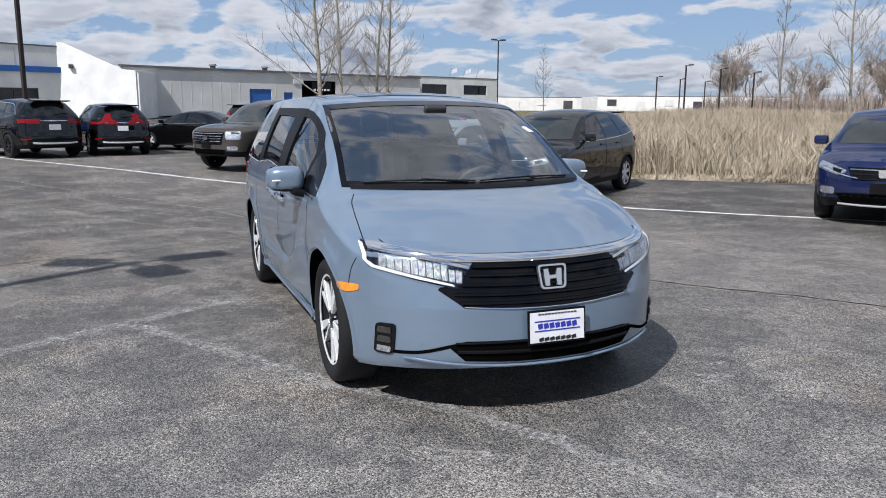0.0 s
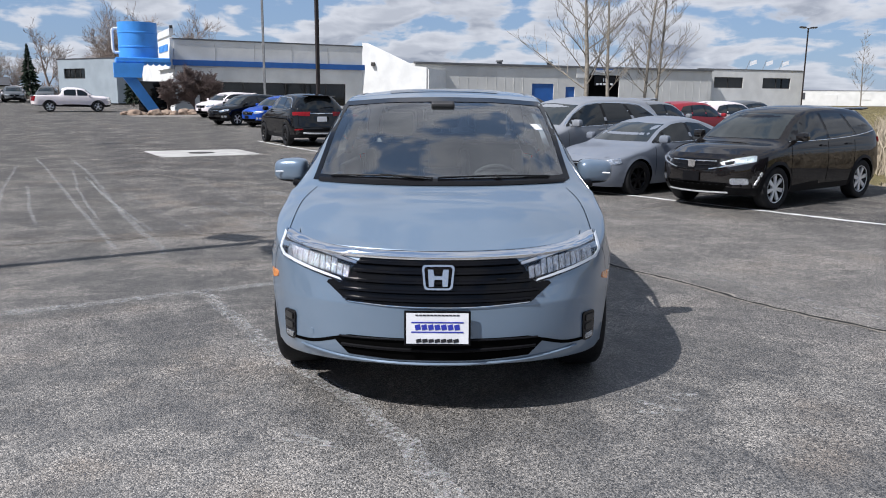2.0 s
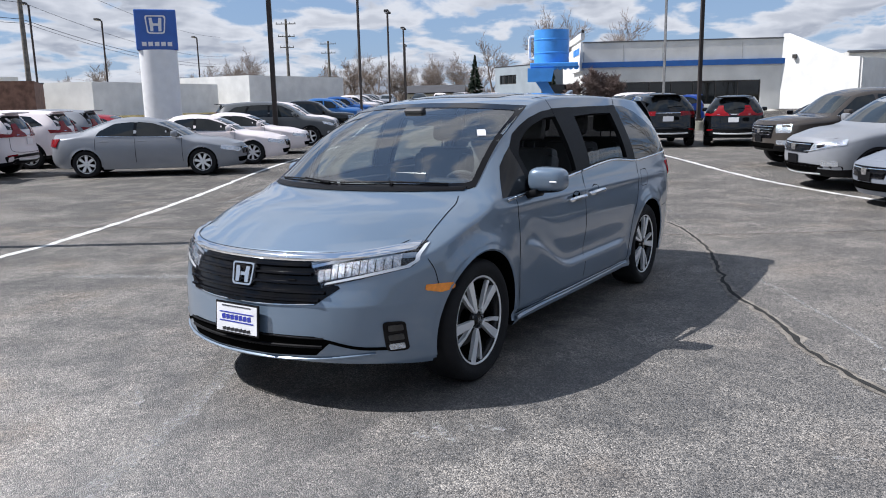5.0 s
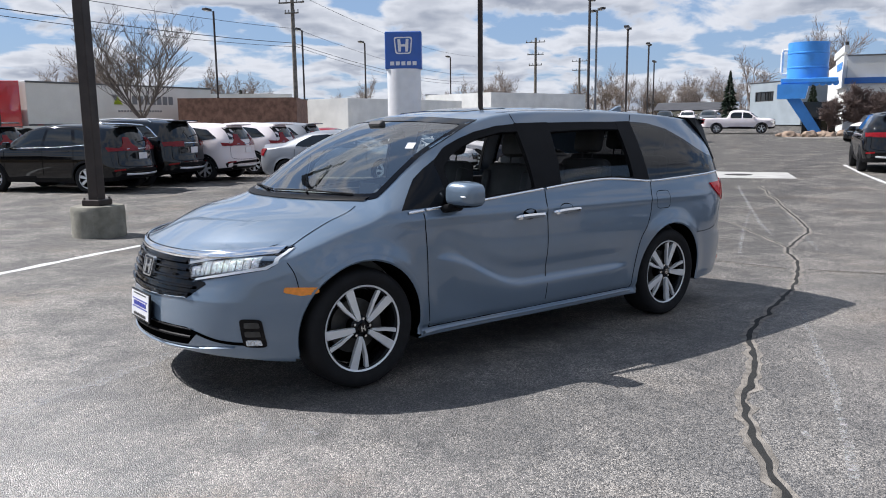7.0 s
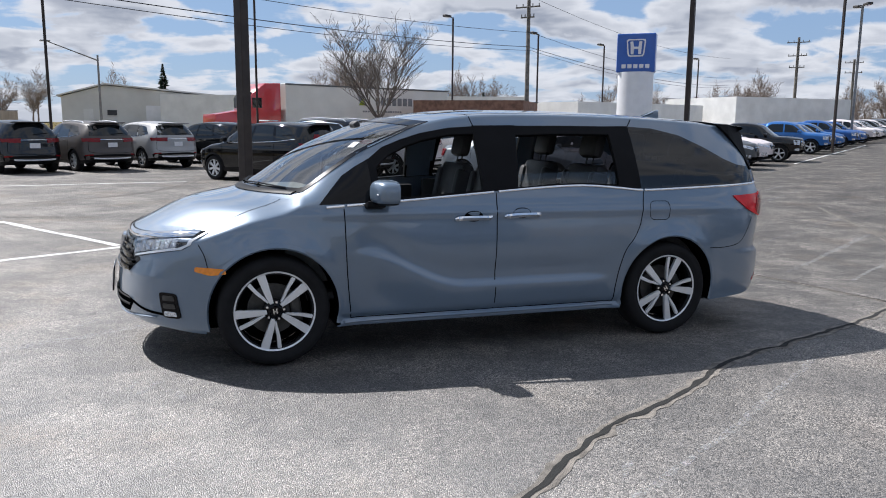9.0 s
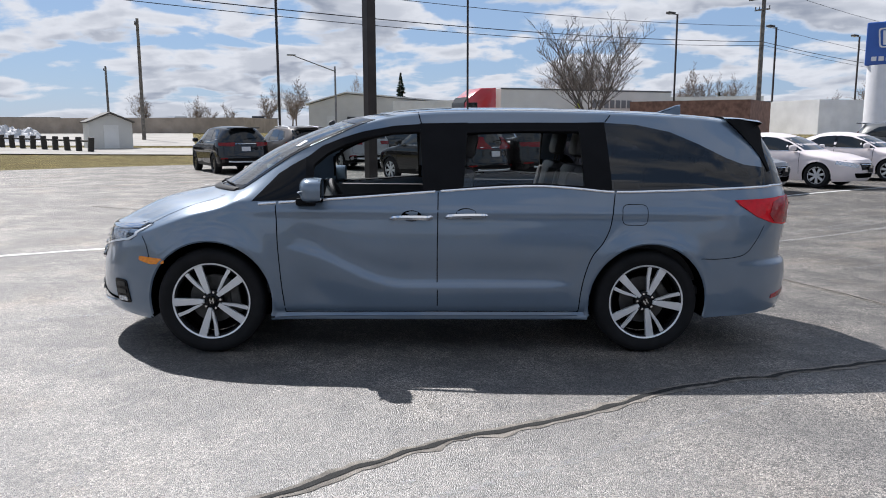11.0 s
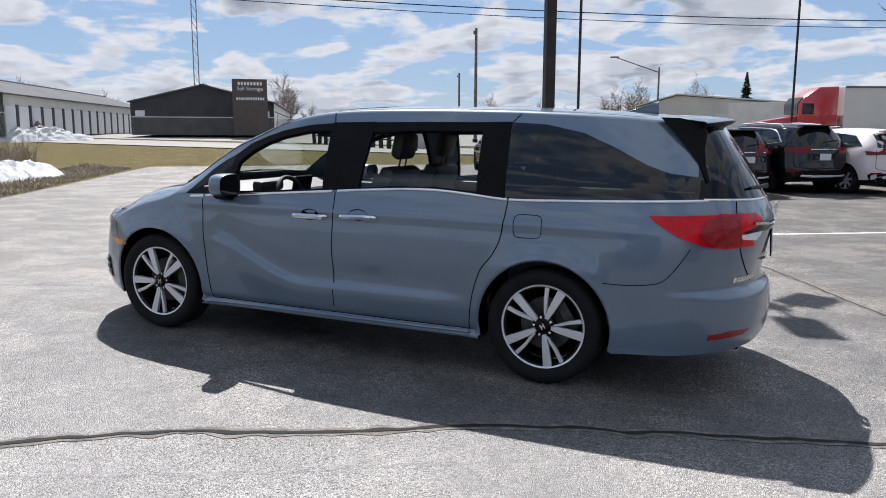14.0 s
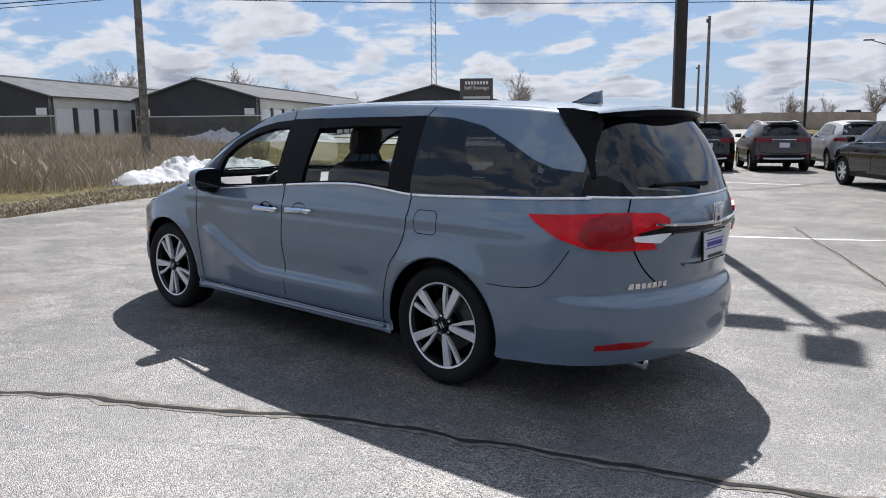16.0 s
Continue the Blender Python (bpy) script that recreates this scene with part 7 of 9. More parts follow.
# ---- buildings ----
def wall_frame(a, b, z):
    """A frame at a, with x along the wall to b, y to the wall's back, z up."""
    a, b = Vector((*a, z)), Vector((*b, z))
    d = (b - a).normalized()
    return Matrix.Translation(a) @ Matrix((Vector((d.x, -d.y, 0, )), Vector((d.y, d.x, 0)), Vector((0, 0, 1)))).to_4x4(), (b - a).length


def slab(name, m, size, at, material, parent, label="", bevel=0.0):
    bm = bmesh.new()
    box(bm, size, (0, 0, 0), m @ Matrix.Translation(at), bevel)
    return part(name, bm, material, parent, label)


def holed_wall(name, m, length, height, thick, holes, material, parent, at_y=0.0):
    """A wall with openings right through it; holes are (x0, x1, z0, z1)."""
    xs = sorted({0, length, *[h[0] for h in holes], *[h[1] for h in holes]})
    zs = sorted({0, height, *[h[2] for h in holes], *[h[3] for h in holes]})
    bm = bmesh.new()
    for x0, x1 in zip(xs, xs[1:]):
        for z0, z1 in zip(zs, zs[1:]):
            cx, cz = (x0 + x1) / 2, (z0 + z1) / 2
            if not any(h[0] < cx < h[1] and h[2] < cz < h[3] for h in holes):
                box(bm, (x1 - x0, thick, z1 - z0), (cx, at_y + thick / 2, cz), None)
    bmesh.ops.remove_doubles(bm, verts=bm.verts, dist=1e-4)
    doubled = [f for f in bm.faces if any(g is not f and (g.calc_center_median() - f.calc_center_median()).length < 1e-4 for e in f.edges for g in e.link_faces)]
    bmesh.ops.delete(bm, geom=doubled, context="FACES_ONLY")
    bmesh.ops.transform(bm, matrix=m, verts=bm.verts)
    return part(name, bm, material, parent)


def window_unit(parent, m, x0, x1, z0, z1, panes, depth=0.12):
    """A dark window in an opening: frame bars and one pane for each light."""
    bm = bmesh.new()
    t = 0.07
    for a, b, c, d in ((x0, x1, z0, z0 + t), (x0, x1, z1 - t, z1), (x0, x0 + t, z0 + t, z1 - t), (x1 - t, x1, z0 + t, z1 - t)):
        box(bm, (b - a, 0.08, d - c), (0, 0, 0), m @ Matrix.Translation(((a + b) / 2, depth, (c + d) / 2)))
    w = (x1 - x0) / panes
    for k in range(1, panes):
        box(bm, (t * 0.8, 0.08, z1 - z0 - 2 * t), (0, 0, 0), m @ Matrix.Translation((x0 + w * k, depth, (z0 + z1) / 2)))
    win = part("window", bm, "lamp_head", parent)
    for k in range(panes):
        bm = bmesh.new()
        box(bm, (w - t, 0.02, z1 - z0 - 2 * t), (0, 0, 0), m @ Matrix.Translation((x0 + w * (k + 0.5), depth + 0.02, (z0 + z1) / 2)))
        part("pane", bm, "car_glass", win)
    return win


def building(name, a, b, depth, height, material, label, z=None, holes=(), cap="roof", category="building"):
    """A flat-roofed block whose front wall runs from a to b (its back lies to the left of that way)."""
    z = ground_z(*a) - 0.1 if z is None else z
    m, length = wall_frame(a, b, z)
    ob = thing(name, Matrix(), label, category)
    holed_wall("wall", m, length, height, 0.25, holes, material, ob)
    slab("wall", m, (0.25, depth - 0.5, height), (0.125, depth / 2, height / 2), material, ob)
    slab("wall", m, (0.25, depth - 0.5, height), (length - 0.125, depth / 2, height / 2), material, ob)
    slab("wall", m, (length, 0.25, height), (length / 2, depth - 0.125, height / 2), material, ob)
    slab("roof", m, (length - 0.5, depth - 0.5, 0.15), (length / 2, depth / 2, height - 0.25), cap, ob)
    slab("coping", m, (length + 0.12, 0.32, 0.10), (length / 2, 0.12, height + 0.052), cap, ob)
    return ob, m, length


def showroom():
    """The dealership: rendered hall with a blue band, a tapered white gable and a long steel-sided workshop."""
    H = 5.4
    ob, m, L = building("showroom", (-53.08, -20.79), (-60.38, -7.54), 18, H, "grey_wall", "light grey showroom with a blue band and dark windows", 0.4, [(1.7, 13.6, 0.55, 2.35)])
    slab("fascia_band", m, (L + 0.3, 0.16, 0.42), (L / 2, -0.09, 3.72), "blue_band", ob, "blue fascia band")
    window_unit(ob, m, 1.7, 13.6, 0.55, 2.35, 7)
    slab("wall_panel", m, (13.0, 0.1, 0.35), (7.6, 0.30, 2.2), "dark_wall", ob)
    for k in range(1, 5):
        slab("panel_joint", m, (0.03, 0.012, 1.7), (L * k / 5, -0.006, H - 1.05), "concrete", ob)
    # entrance end: white return with lettering bars
    slab("entrance_fascia", m, (0.22, 7.0, 2.2), (-0.14, 3.6, H - 1.0), "white_wall", ob)
    slab("entrance_parapet", m, (0.3, 9.0, 0.5), (-0.1, 4.6, H + 0.55), "grey_wall", ob)
    bm = bmesh.new()
    for k in range(7):
        box(bm, (0.05, 0.42, 0.5), (0, 0, 0), m @ Matrix.Translation((-0.28, 1.2 + k * 0.62, H - 0.55)))
    part("lettering", bm, "blue", ob, "row of blue bars")
    lamp = bmesh.new()
    box(lamp, (0.2, 0.3, 0.22), (0, 0, 0), m @ Matrix.Translation((-0.1, 0.2, H + 0.9)))
    part("flood_lamp", lamp, "lamp_head", ob)
    # gable of white block beside it
    gz = 0.4
    g = thing("gable_wall", Matrix(), "white painted block wall with a sloping top", "wall")
    bm = bmesh.new()
    mm, ll = wall_frame((-60.38, -7.54), (-59.03, -2.67), gz)
    prism(bm, [(0, 0), (ll + 0.6, 0), (ll + 0.6, 3.75), (ll * 0.92, 3.85), (0.4, 5.75), (0, 5.75)], 0.3, mm @ Matrix.Translation((0, 0.3, 0)) @ pose(0, 0, 0, 90, 0, 0))
    part("wall", bm, "white_wall", g)
    slab("wall", mm, (0.3, 16, 3.7), (ll + 0.45, 8.4, 1.85), "white_wall", g)
    slab("wall_lamp", mm, (0.25, 0.25, 0.3), (1.0, -0.13, 4.0), "lamp_head", g)
    slab("downpipe", mm, (0.1, 0.1, 3.6), (ll + 0.75, 0.1, 1.8), "grey_wall", g)


def blue_tower():
    """A blue round tower like a cup with a scalloped canopy at the showroom's entrance."""
    z = 0.4
    t = thing("entrance_tower", pose(-51.23, -22.71, z), "bright blue round entrance tower with a loop handle", "tower")
    bm = bmesh.new()
    lathe(bm, [(1.34, 3.85), (1.34, 4.60), (1.37, 4.62), (1.37, 4.70), (1.34, 4.72), (1.34, 5.6), (1.37, 5.62), (1.37, 5.70), (1.34, 5.72), (1.34, 6.38), (1.24, 6.38), (1.24, 6.15), (0.001, 6.15)], 48)
    part("cylinder", bm, "blue", t, "", True)
    bm = bmesh.new()
    away = Vector((0.36, -0.93, 0))
    pts = [(1.30, 5.95), (1.62, 5.95), (1.70, 5.8), (1.70, 4.45), (1.62, 4.3), (1.30, 4.3)]
    for a, b in zip(pts, pts[1:]):
        rod(bm, away * a[0] + Vector((0, 0, a[1])), away * b[0] + Vector((0, 0, b[1])), 0.10, None, 10)
    part("loop", bm, "sign_white", t, "pale loop handle", True)
    bm = bmesh.new()
    box(bm, (3.2, 3.6, 0.34), (0.1, 0.25, 3.72), pose(0, 0, 0, 0, 0, 25), 0.05)
    can = part("canopy", bm, "blue", t)
    for k in range(9):
        bm = bmesh.new()
        rod(bm, (1.66, -1.36 + k * 0.40, 3.54), (1.72, -1.36 + k * 0.40, 3.54), 0.2, None, 16)
        bmesh.ops.transform(bm, matrix=pose(0, 0, 0, 0, 0, 25), verts=bm.verts)
        part("scallop", bm, "blue", can)
    bm = bmesh.new()
    prism(bm, [(-1.5, 2.5), (0.3, 2.5), (0.5, 3.5), (-1.5, 3.5)], 1.3, pose(0.7, 0.0, 0, 0, 0, 115) @ pose(0, 0, 0, 90, 0, 0))
    part("soffit_box", bm, "blue", t)
    bm = bmesh.new()
    prism(bm, [(-1.0, 2.52), (-0.1, 2.52), (1.5, 0.0), (0.7, 0.0)], 0.7, pose(0.5, 0.0, 0, 0, 0, 115) @ pose(0, 0, 0, 90, 0, 0))
    part("brace", bm, "blue", t)
    bm = bmesh.new()
    box(bm, (0.1, 2.2, 2.3), (-0.9, 0.6, 1.15), pose(0, 0, 0, 0, 0, 25))
    part("entrance_door", bm, "car_glass", t)


def workshop():
    """The long steel-sided workshop behind the parked cars."""
    H = 4.0
    ob, m, L = building("workshop", (-63.34, -3.26), (-75.5, 26.72), 20, H, "cream_wall", "long pale grey workshop with steel siding", 0.7, [(11.6, 13.9, 0.0, 2.4), (15.2, 16.2, 0.0, 2.15), (17.2, 21.2, 0.0, 3.3)])
    n = int(L / 0.9)
    for k in range(n):
        x = (k + 0.5) * L / n
        if not any(a - 0.1 < x < b + 0.1 for a, b in ((11.6, 13.9), (15.2, 16.2), (17.2, 21.2))):
            slab("siding_rib", m, (0.05, 0.012, H - 0.05), (x, -0.006, H / 2), "cream_wall", ob)
    slab("gutter", m, (L, 0.16, 0.14), (L / 2, -0.10, H - 0.02), "roof", ob)
    slab("roller_door", m, (2.3, 0.08, 2.4), (12.75, 0.12, 1.2), "blue_band", ob, "blue roller door")
    slab("door", m, (1.0, 0.08, 2.15), (15.7, 0.12, 1.075), "blue_band", ob, "blue steel door")
    # black slab set in the opening for the bay's unlit inside
    slab("bay_shade", m, (4.0, 0.1, 3.3), (19.2, 0.20, 1.65), "gap", ob)
    bm = bmesh.new()
    prism(bm, [(1.3 * math.cos(a), 0.38 * math.sin(a)) for a in np.linspace(0, 2 * math.pi, 28, endpoint=False)], 0.12, m @ Matrix.Translation((19.3, -0.02, 3.9)) @ pose(0, 0, 0, 90, 0, 0))
    part("oval_sign", bm, "sign_white", ob, "pale oval sign with a blue bar")
    slab("sign_bar", m, (1.9, 0.03, 0.22), (19.3, -0.16, 3.9), "blue_band", ob)
    slab("sign_board", m, (2.3, 0.06, 0.9), (19.5, 0.06, 2.75), "black", ob)
    bm = bmesh.new()
    for k in range(5):
        box(bm, (0.26, 0.02, 0.18), (0, 0, 0), m @ Matrix.Translation((18.7 + k * 0.40, 0.02, 2.45)))
    for k in (-1, 1):
        box(bm, (0.08, 0.02, 0.34), (0, 0, 0), m @ Matrix.Translation((19.5 + k * 0.12, 0.02, 2.85)))
    part("lettering", bm, "sign_white", ob, "white bars")
    slab("vent", m, (1.1, 0.08, 0.9), (16.8, -0.05, 3.45), "grey_wall", ob)
    for x in (9.6, 15.0):
        bm = bmesh.new()
        rod(bm, m @ Vector((x, 3, H)), m @ Vector((x, 3, H + 0.45)), 0.25, None, 14)
        rod(bm, m @ Vector((x, 3, H + 0.45)), m @ Vector((x, 3, H + 0.6)), 0.38, 0.30, 14)
        part("roof_fan", bm, "roof", ob)
    ob2, m2, _ = building("annex", (-75.89, 25.5), (-80.04, 38.04), 16, 4.15, "grey_wall", "pale annex with two dark window strips", 0.7, [(1.9, 5.5, 2.3, 3.4), (8.0, 11.6, 2.3, 3.4)])
    for a in (1.9, 8.0):
        window_unit(ob2, m2, a, a + 3.6, 2.3, 3.4, 2)
    slab("door", m2, (0.9, 0.06, 2.0), (0.8, -0.03, 1.0), "blue_band", ob2)
    for k, x in enumerate((6.5, 8.6, 10.7)):
        bm = bmesh.new()
        base = m2 @ Vector((x, 1.0, 4.15))
        rod(bm, base, base + Vector((0, 0.4, 1.1)), 0.03, None, 6)
        pole = part("flag_pole", bm, "grey_post", ob2)
        bm = bmesh.new()
        for i in range(5):
            box(bm, (0.02, 0.75, 0.075), base + Vector((0, 0.75, 1.0 - i * 0.085)), pose(0, 0, 0, 20, 0, 0))
        part("flag", bm, "sign_white", pole, "small striped flag")


def grey_hall():
    ob, m, L = building("office_block", (-75.15, -40.7), (-70.57, -32.71), 14, 4.3, "slate_wall", "plain blue-grey two-storey office block", 0.9, [(1.0, 4.4, 2.4, 3.4)], "dark_wall")
    window_unit(ob, m, 1.0, 4.4, 2.4, 3.4, 4)
    ob, m, L = building("far_house", (-104.0, -73.5), (-108.6, -65.3), 10, 1.8, "cream_wall", "low far house with a grey roof", 1.0, [])
    bm = bmesh.new()
    prism(bm, [(-6, 0), (6, 0), (0, 1.3)], L + 1, m @ Matrix.Translation((-0.5, 5, 2.0)) @ pose(0, 0, 0, 90, 0, 90))
    part("pitched_roof", bm, "dark_wall", ob)


def storage_sheds():
    """Two rows of charcoal self-storage units with white roller doors, and a sign tower at the corner."""
    for name, a, b, n_doors, depth in (("storage_shed", (56.4, -54.6), (44.5, -62.0), 16, 46.0), ("storage_shed", (61.8, -31.0), (52.0, -37.1), 18, 52.0), ("storage_shed", (68.0, -16.1), (58.2, -22.2), 18, 52.0)):
        z = 0.98
        m, L = wall_frame(b, a, z)
        m = m @ Matrix.Translation((0, 0, 0))
        eave, peak = 3.3, 5.0
        ob = thing(name, Matrix(), "charcoal storage shed with white roller doors", "storage shed", "storage sheds across the street")
        into = (m.to_3x3() @ Vector((0, 1, 0)))
        away = Vector(b).normalized()
        flip = -1 if into.x * away.x + into.y * away.y < 0 else 1
        f = Matrix.Diagonal((1, flip, 1, 1))
        for nm, mat, z0, z1, lift in (("lower_wall", "brown_wall", 0, 1.75, 0.0), ("upper_wall", "dark_wall", 1.83, 5.0, 0.0)):
            bm = bmesh.new()
            out = [(0, z0), (L, z0), (L, min(z1, eave)), (L / 2, min(z1, peak)), (0, min(z1, eave))] if z1 > eave else [(0, z0), (L, z0), (L, z1), (0, z1)]
            prism(bm, out, 0.25, m @ f @ pose(0, 0, 0, 90, 0, 0) @ Matrix.Translation((0, 0, -0.25)))
            bmesh.ops.recalc_face_normals(bm, faces=bm.faces)
            part(nm, bm, mat, ob)
        slab("trim_line", m @ f, (L + 0.1, 0.3, 0.08), (L / 2, 0.12, 1.79), "sign_white", ob)
        for x in (0.9, L - 0.9):
            slab("notice", m @ f, (0.9, 0.03, 0.55), (x, -0.02, 2.15), "sign_white", ob)
        slab("wall_lamp", m @ f, (0.3, 0.15, 0.2), (L / 2, -0.07, 4.1), "lamp_head", ob)
        for sx in (0, 1):
            xw = 0.15 if sx == 0 else L - 0.15
            slab("side_wall", m @ f, (0.25, depth, eave), (xw, depth / 2, eave / 2), "cream_wall", ob)
            xo = -0.02 if sx == 0 else L + 0.02
            w = depth / n_doors
            for k in range(n_doors):
                slab("roller_door", m @ f, (0.06, w * 0.72, 2.3), (xo, w * (k + 0.5), 1.2), "sign_white", ob)
                slab("door_post", m @ f, (0.08, w * 0.18, 2.45), (xo, w * (k + 1.0), 1.25), "dark_wall", ob)
        for s in (0, 1):
            bm = bmesh.new()
            sl = math.hypot(L / 2 + 0.4, peak - eave)
            ang = math.degrees(math.atan2(peak - eave, L / 2))
            box(bm, (sl + 0.1, depth + 0.6, 0.12), (0, 0, 0), m @ f @ Matrix.Translation((L * (0.25 if s == 0 else 0.75), depth / 2, (eave + peak) / 2 + 0.02)) @ pose(0, 0, 0, 0, -ang if s == 0 else ang, 0))
            bmesh.ops.recalc_face_normals(bm, faces=bm.faces)
            part("roof", bm, "roof", ob)
    # the sign tower
    tw = thing("sign_tower", pose(44.9, -58.6, 0.98, 0, 0, -50), "grey-brown sign tower with pale lettering", "sign")
    bm = bmesh.new()
    box(bm, (1.2, 3.3, 5.45), (0, 0, 2.725), None, 0.03)
    part("tower", bm, "sign_brown", tw)
    face = Matrix.Translation((-0.62, 0, 0))
    text = bpy.data.curves.new("lettering", "FONT")
    text.body, text.size, text.extrude, text.align_x = "Self Storage", 0.52, 0.03, "CENTER"
    tx = new("lettering_plan", text)
    dg = bpy.context.evaluated_depsgraph_get()
    me = bpy.data.meshes.new_from_object(tx.evaluated_get(dg))
    bpy.data.objects.remove(tx)
    me.materials.clear()
    me.materials.append(M["sign_white"])
    lt = new("lettering", me)
    lt.parent = tw
    lt.matrix_basis = Matrix.Translation((-0.63, 0, 4.35)) @ pose(0, 0, 0, 90, 0, -90)
    bm = bmesh.new()
    for k in range(8):
        box(bm, (0.06, 0.2, 0.3), (-0.63, -1.05 + k * 0.3, 5.0))
    for k in range(12):
        box(bm, (0.06, 0.14, 0.26), (-0.63, -1.25 + k * 0.227, 3.55))
    part("lettering", bm, "sign_white", tw, "plain pale bars")


def far_blocks():
    """Low industrial buildings along the streets, far off."""
    rows = [((-37.9, -77.3), (-3.8, -91.0), 14, 3.4, "white_wall", "long low white warehouse", 1.0), ((-62.92, -63.68), (-48.03, -62.92), 10, 3.4, "white_wall", "plain white warehouse block", 1.0),
            ((-44.77, -63.16), (-28.74, -58.85), 8, 2.6, "white_wall", "low white shop building", 1.0), ((-27.54, -52.03), (-20.71, -56.72), 8, 2.4, "brick", "low red-brown brick building", 1.0),
            ((18.43, -107.44), (52.13, -110.85), 16, 1.9, "tan_wall", "far tan industrial building", 1.0), ((54.2, -114.81), (71.98, -104.48), 16, 2.1, "tan_wall", "far tan brick building", 1.0),
            ((-127.65, 82.11), (-112.47, 118.22), 22, 2.9, "white_wall", "far white shop building beyond the reeds", 1.0), ((-139.32, 60.98), (-130.6, 80.22), 18, 2.6, "grey_wall", "far grey shop building beyond the reeds", 1.0)]
    for a, b, d, h, mat, label, z in rows:
        ob, m, L = building("warehouse", a, b, d, h, mat, label, z)
        n = int(L / 5)
        for k in range(n):
            slab("door" if k % 2 else "window", m, (1.8, 0.08, 1.2 if k % 2 == 0 else 2.0), ((k + 0.5) * L / n, -0.04, 1.7 if k % 2 == 0 else 1.0), "grey_wall" if k % 3 else "dark_wall", ob)



def gabled_hall():
    """A white steel hall with a shallow gable towards the street and a lower wing beside it."""
    z, y = 0.9, -80.0
    ob = thing("gabled_hall", Matrix(), "white steel hall with a shallow gable and lower wing", "building")
    bm = bmesh.new()
    prism(bm, [(-6.2, 0), (10.6, 0), (10.6, 3.2), (6.6, 4.35), (-6.2, 3.25)], 0.3, Matrix.Translation((0, y, z)) @ pose(0, 0, 0, 90, 0, 0))
    part("wall", bm, "cream_wall", ob)
    for x in (-6.05, 10.45):
        slab("wall", Matrix.Translation((x, y - 12, z)), (0.3, 23.4, 3.15), (0, 0, 1.57), "cream_wall", ob)
    for xa, za, xb, zb in ((-6.6, 3.28, 6.6, 4.42), (6.6, 4.42, 11.0, 3.18)):
        bm = bmesh.new()
        prism(bm, [(xa, za), (xb, zb), (xb, zb + 0.14), (xa, za + 0.14)], 24.0, Matrix.Translation((0, y + 0.3, z)) @ pose(0, 0, 0, 90, 0, 0))
        part("roof", bm, "cream_wall", ob)
    slab("wall", Matrix.Translation((-9.6, y - 5.5, z)), (6.6, 11.0, 2.75), (0, 0, 1.37), "cream_wall", ob)
    slab("roof", Matrix.Translation((-9.6, y - 5.5, z)), (6.9, 11.4, 0.18), (0, 0, 2.84), "roof", ob)
    for x, w, h, mat in ((-3.9, 1.6, 2.0, "sign_white"), (1.2, 3.2, 2.4, "sign_white"), (6.0, 0.9, 0.5, "dark_wall"), (8.2, 0.9, 2.0, "grey_wall"), (-9.0, 2.6, 2.1, "sign_white")):
        slab("door", Matrix.Translation((x, y + 0.03, z)), (w, 0.08, h), (0, 0, h / 2 + (1.4 if h < 1 else 0.0)), mat, ob)


showroom()
blue_tower()
workshop()
grey_hall()
storage_sheds()
far_blocks()
gabled_hall()
sheet("yard", [(15.07, -50.02), (110.01, -50.11), (121.91, -128), (42.69, -128.97), (25.74, -89.34)], "road", -0.02, 8.0, "pale concrete yard of the storage sheds", "pavement")


# ---- street furniture ----
def lot_lamp(name, x, y, height, heads, label, material="bronze_post", base=0.0, width=0.13, turn=0.0, base_r=0.38, group="car park lamps"):
    """A square lamp post, on a round concrete base where it has one, with shoebox heads."""
    p = thing(name, upright(x, y, turn), label, "street lamp", group)
    z0 = 0.0
    if base:
        bm = bmesh.new()
        r = base_r
        lathe(bm, [(0.001, base), (r * 0.93, base), (r * 0.985, base - 0.03), (r, base - 0.08), (r, -0.1)], 40)
        for v in bm.verts:
            v.co += Vector((v.co.x, v.co.y, 0)) * 0.025 * noise.noise(v.co * 6)
        part("base", bm, "stained", p, "weathered round concrete base", True)
        z0 = base
        bm = bmesh.new()
        box(bm, (0.30, 0.30, 0.09), (0, 0, z0 + 0.045), None, 0.012)
        part("base_cover", bm, material, p)
        for k in range(4):
            bm = bmesh.new()
            rod(bm, (0.12 * (1 if k & 1 else -1), 0.12 * (1 if k & 2 else -1), z0 + 0.09), (0.12 * (1 if k & 1 else -1), 0.12 * (1 if k & 2 else -1), z0 + 0.12), 0.014, None, 6)
            part("bolt", bm, "iron", p)
    bm = bmesh.new()
    box(bm, (width, width, height - z0), (0, 0, (height + z0) / 2), None, width * 0.08)
    part("post", bm, material, p)
    for a in heads:
        bm = bmesh.new()
        c, s = math.cos(math.radians(a)), math.sin(math.radians(a))
        rod(bm, (0, 0, height - 0.05), (0.35 * c, 0.35 * s, height + 0.02), 0.035, None, 8)
        box(bm, (0.62, 0.38, 0.17), (0.62 * c, 0.62 * s, height + 0.05), pose(0, 0, 0, 0, -4, a), 0.03)
        h = part("lamp_head", bm, "lamp_head", p)
        bm = bmesh.new()
        box(bm, (0.48, 0.28, 0.02), (0.62 * c, 0.62 * s, height - 0.045), pose(0, 0, 0, 0, -4, a))
        part("lens", bm, "lamp_white", h)
    return p


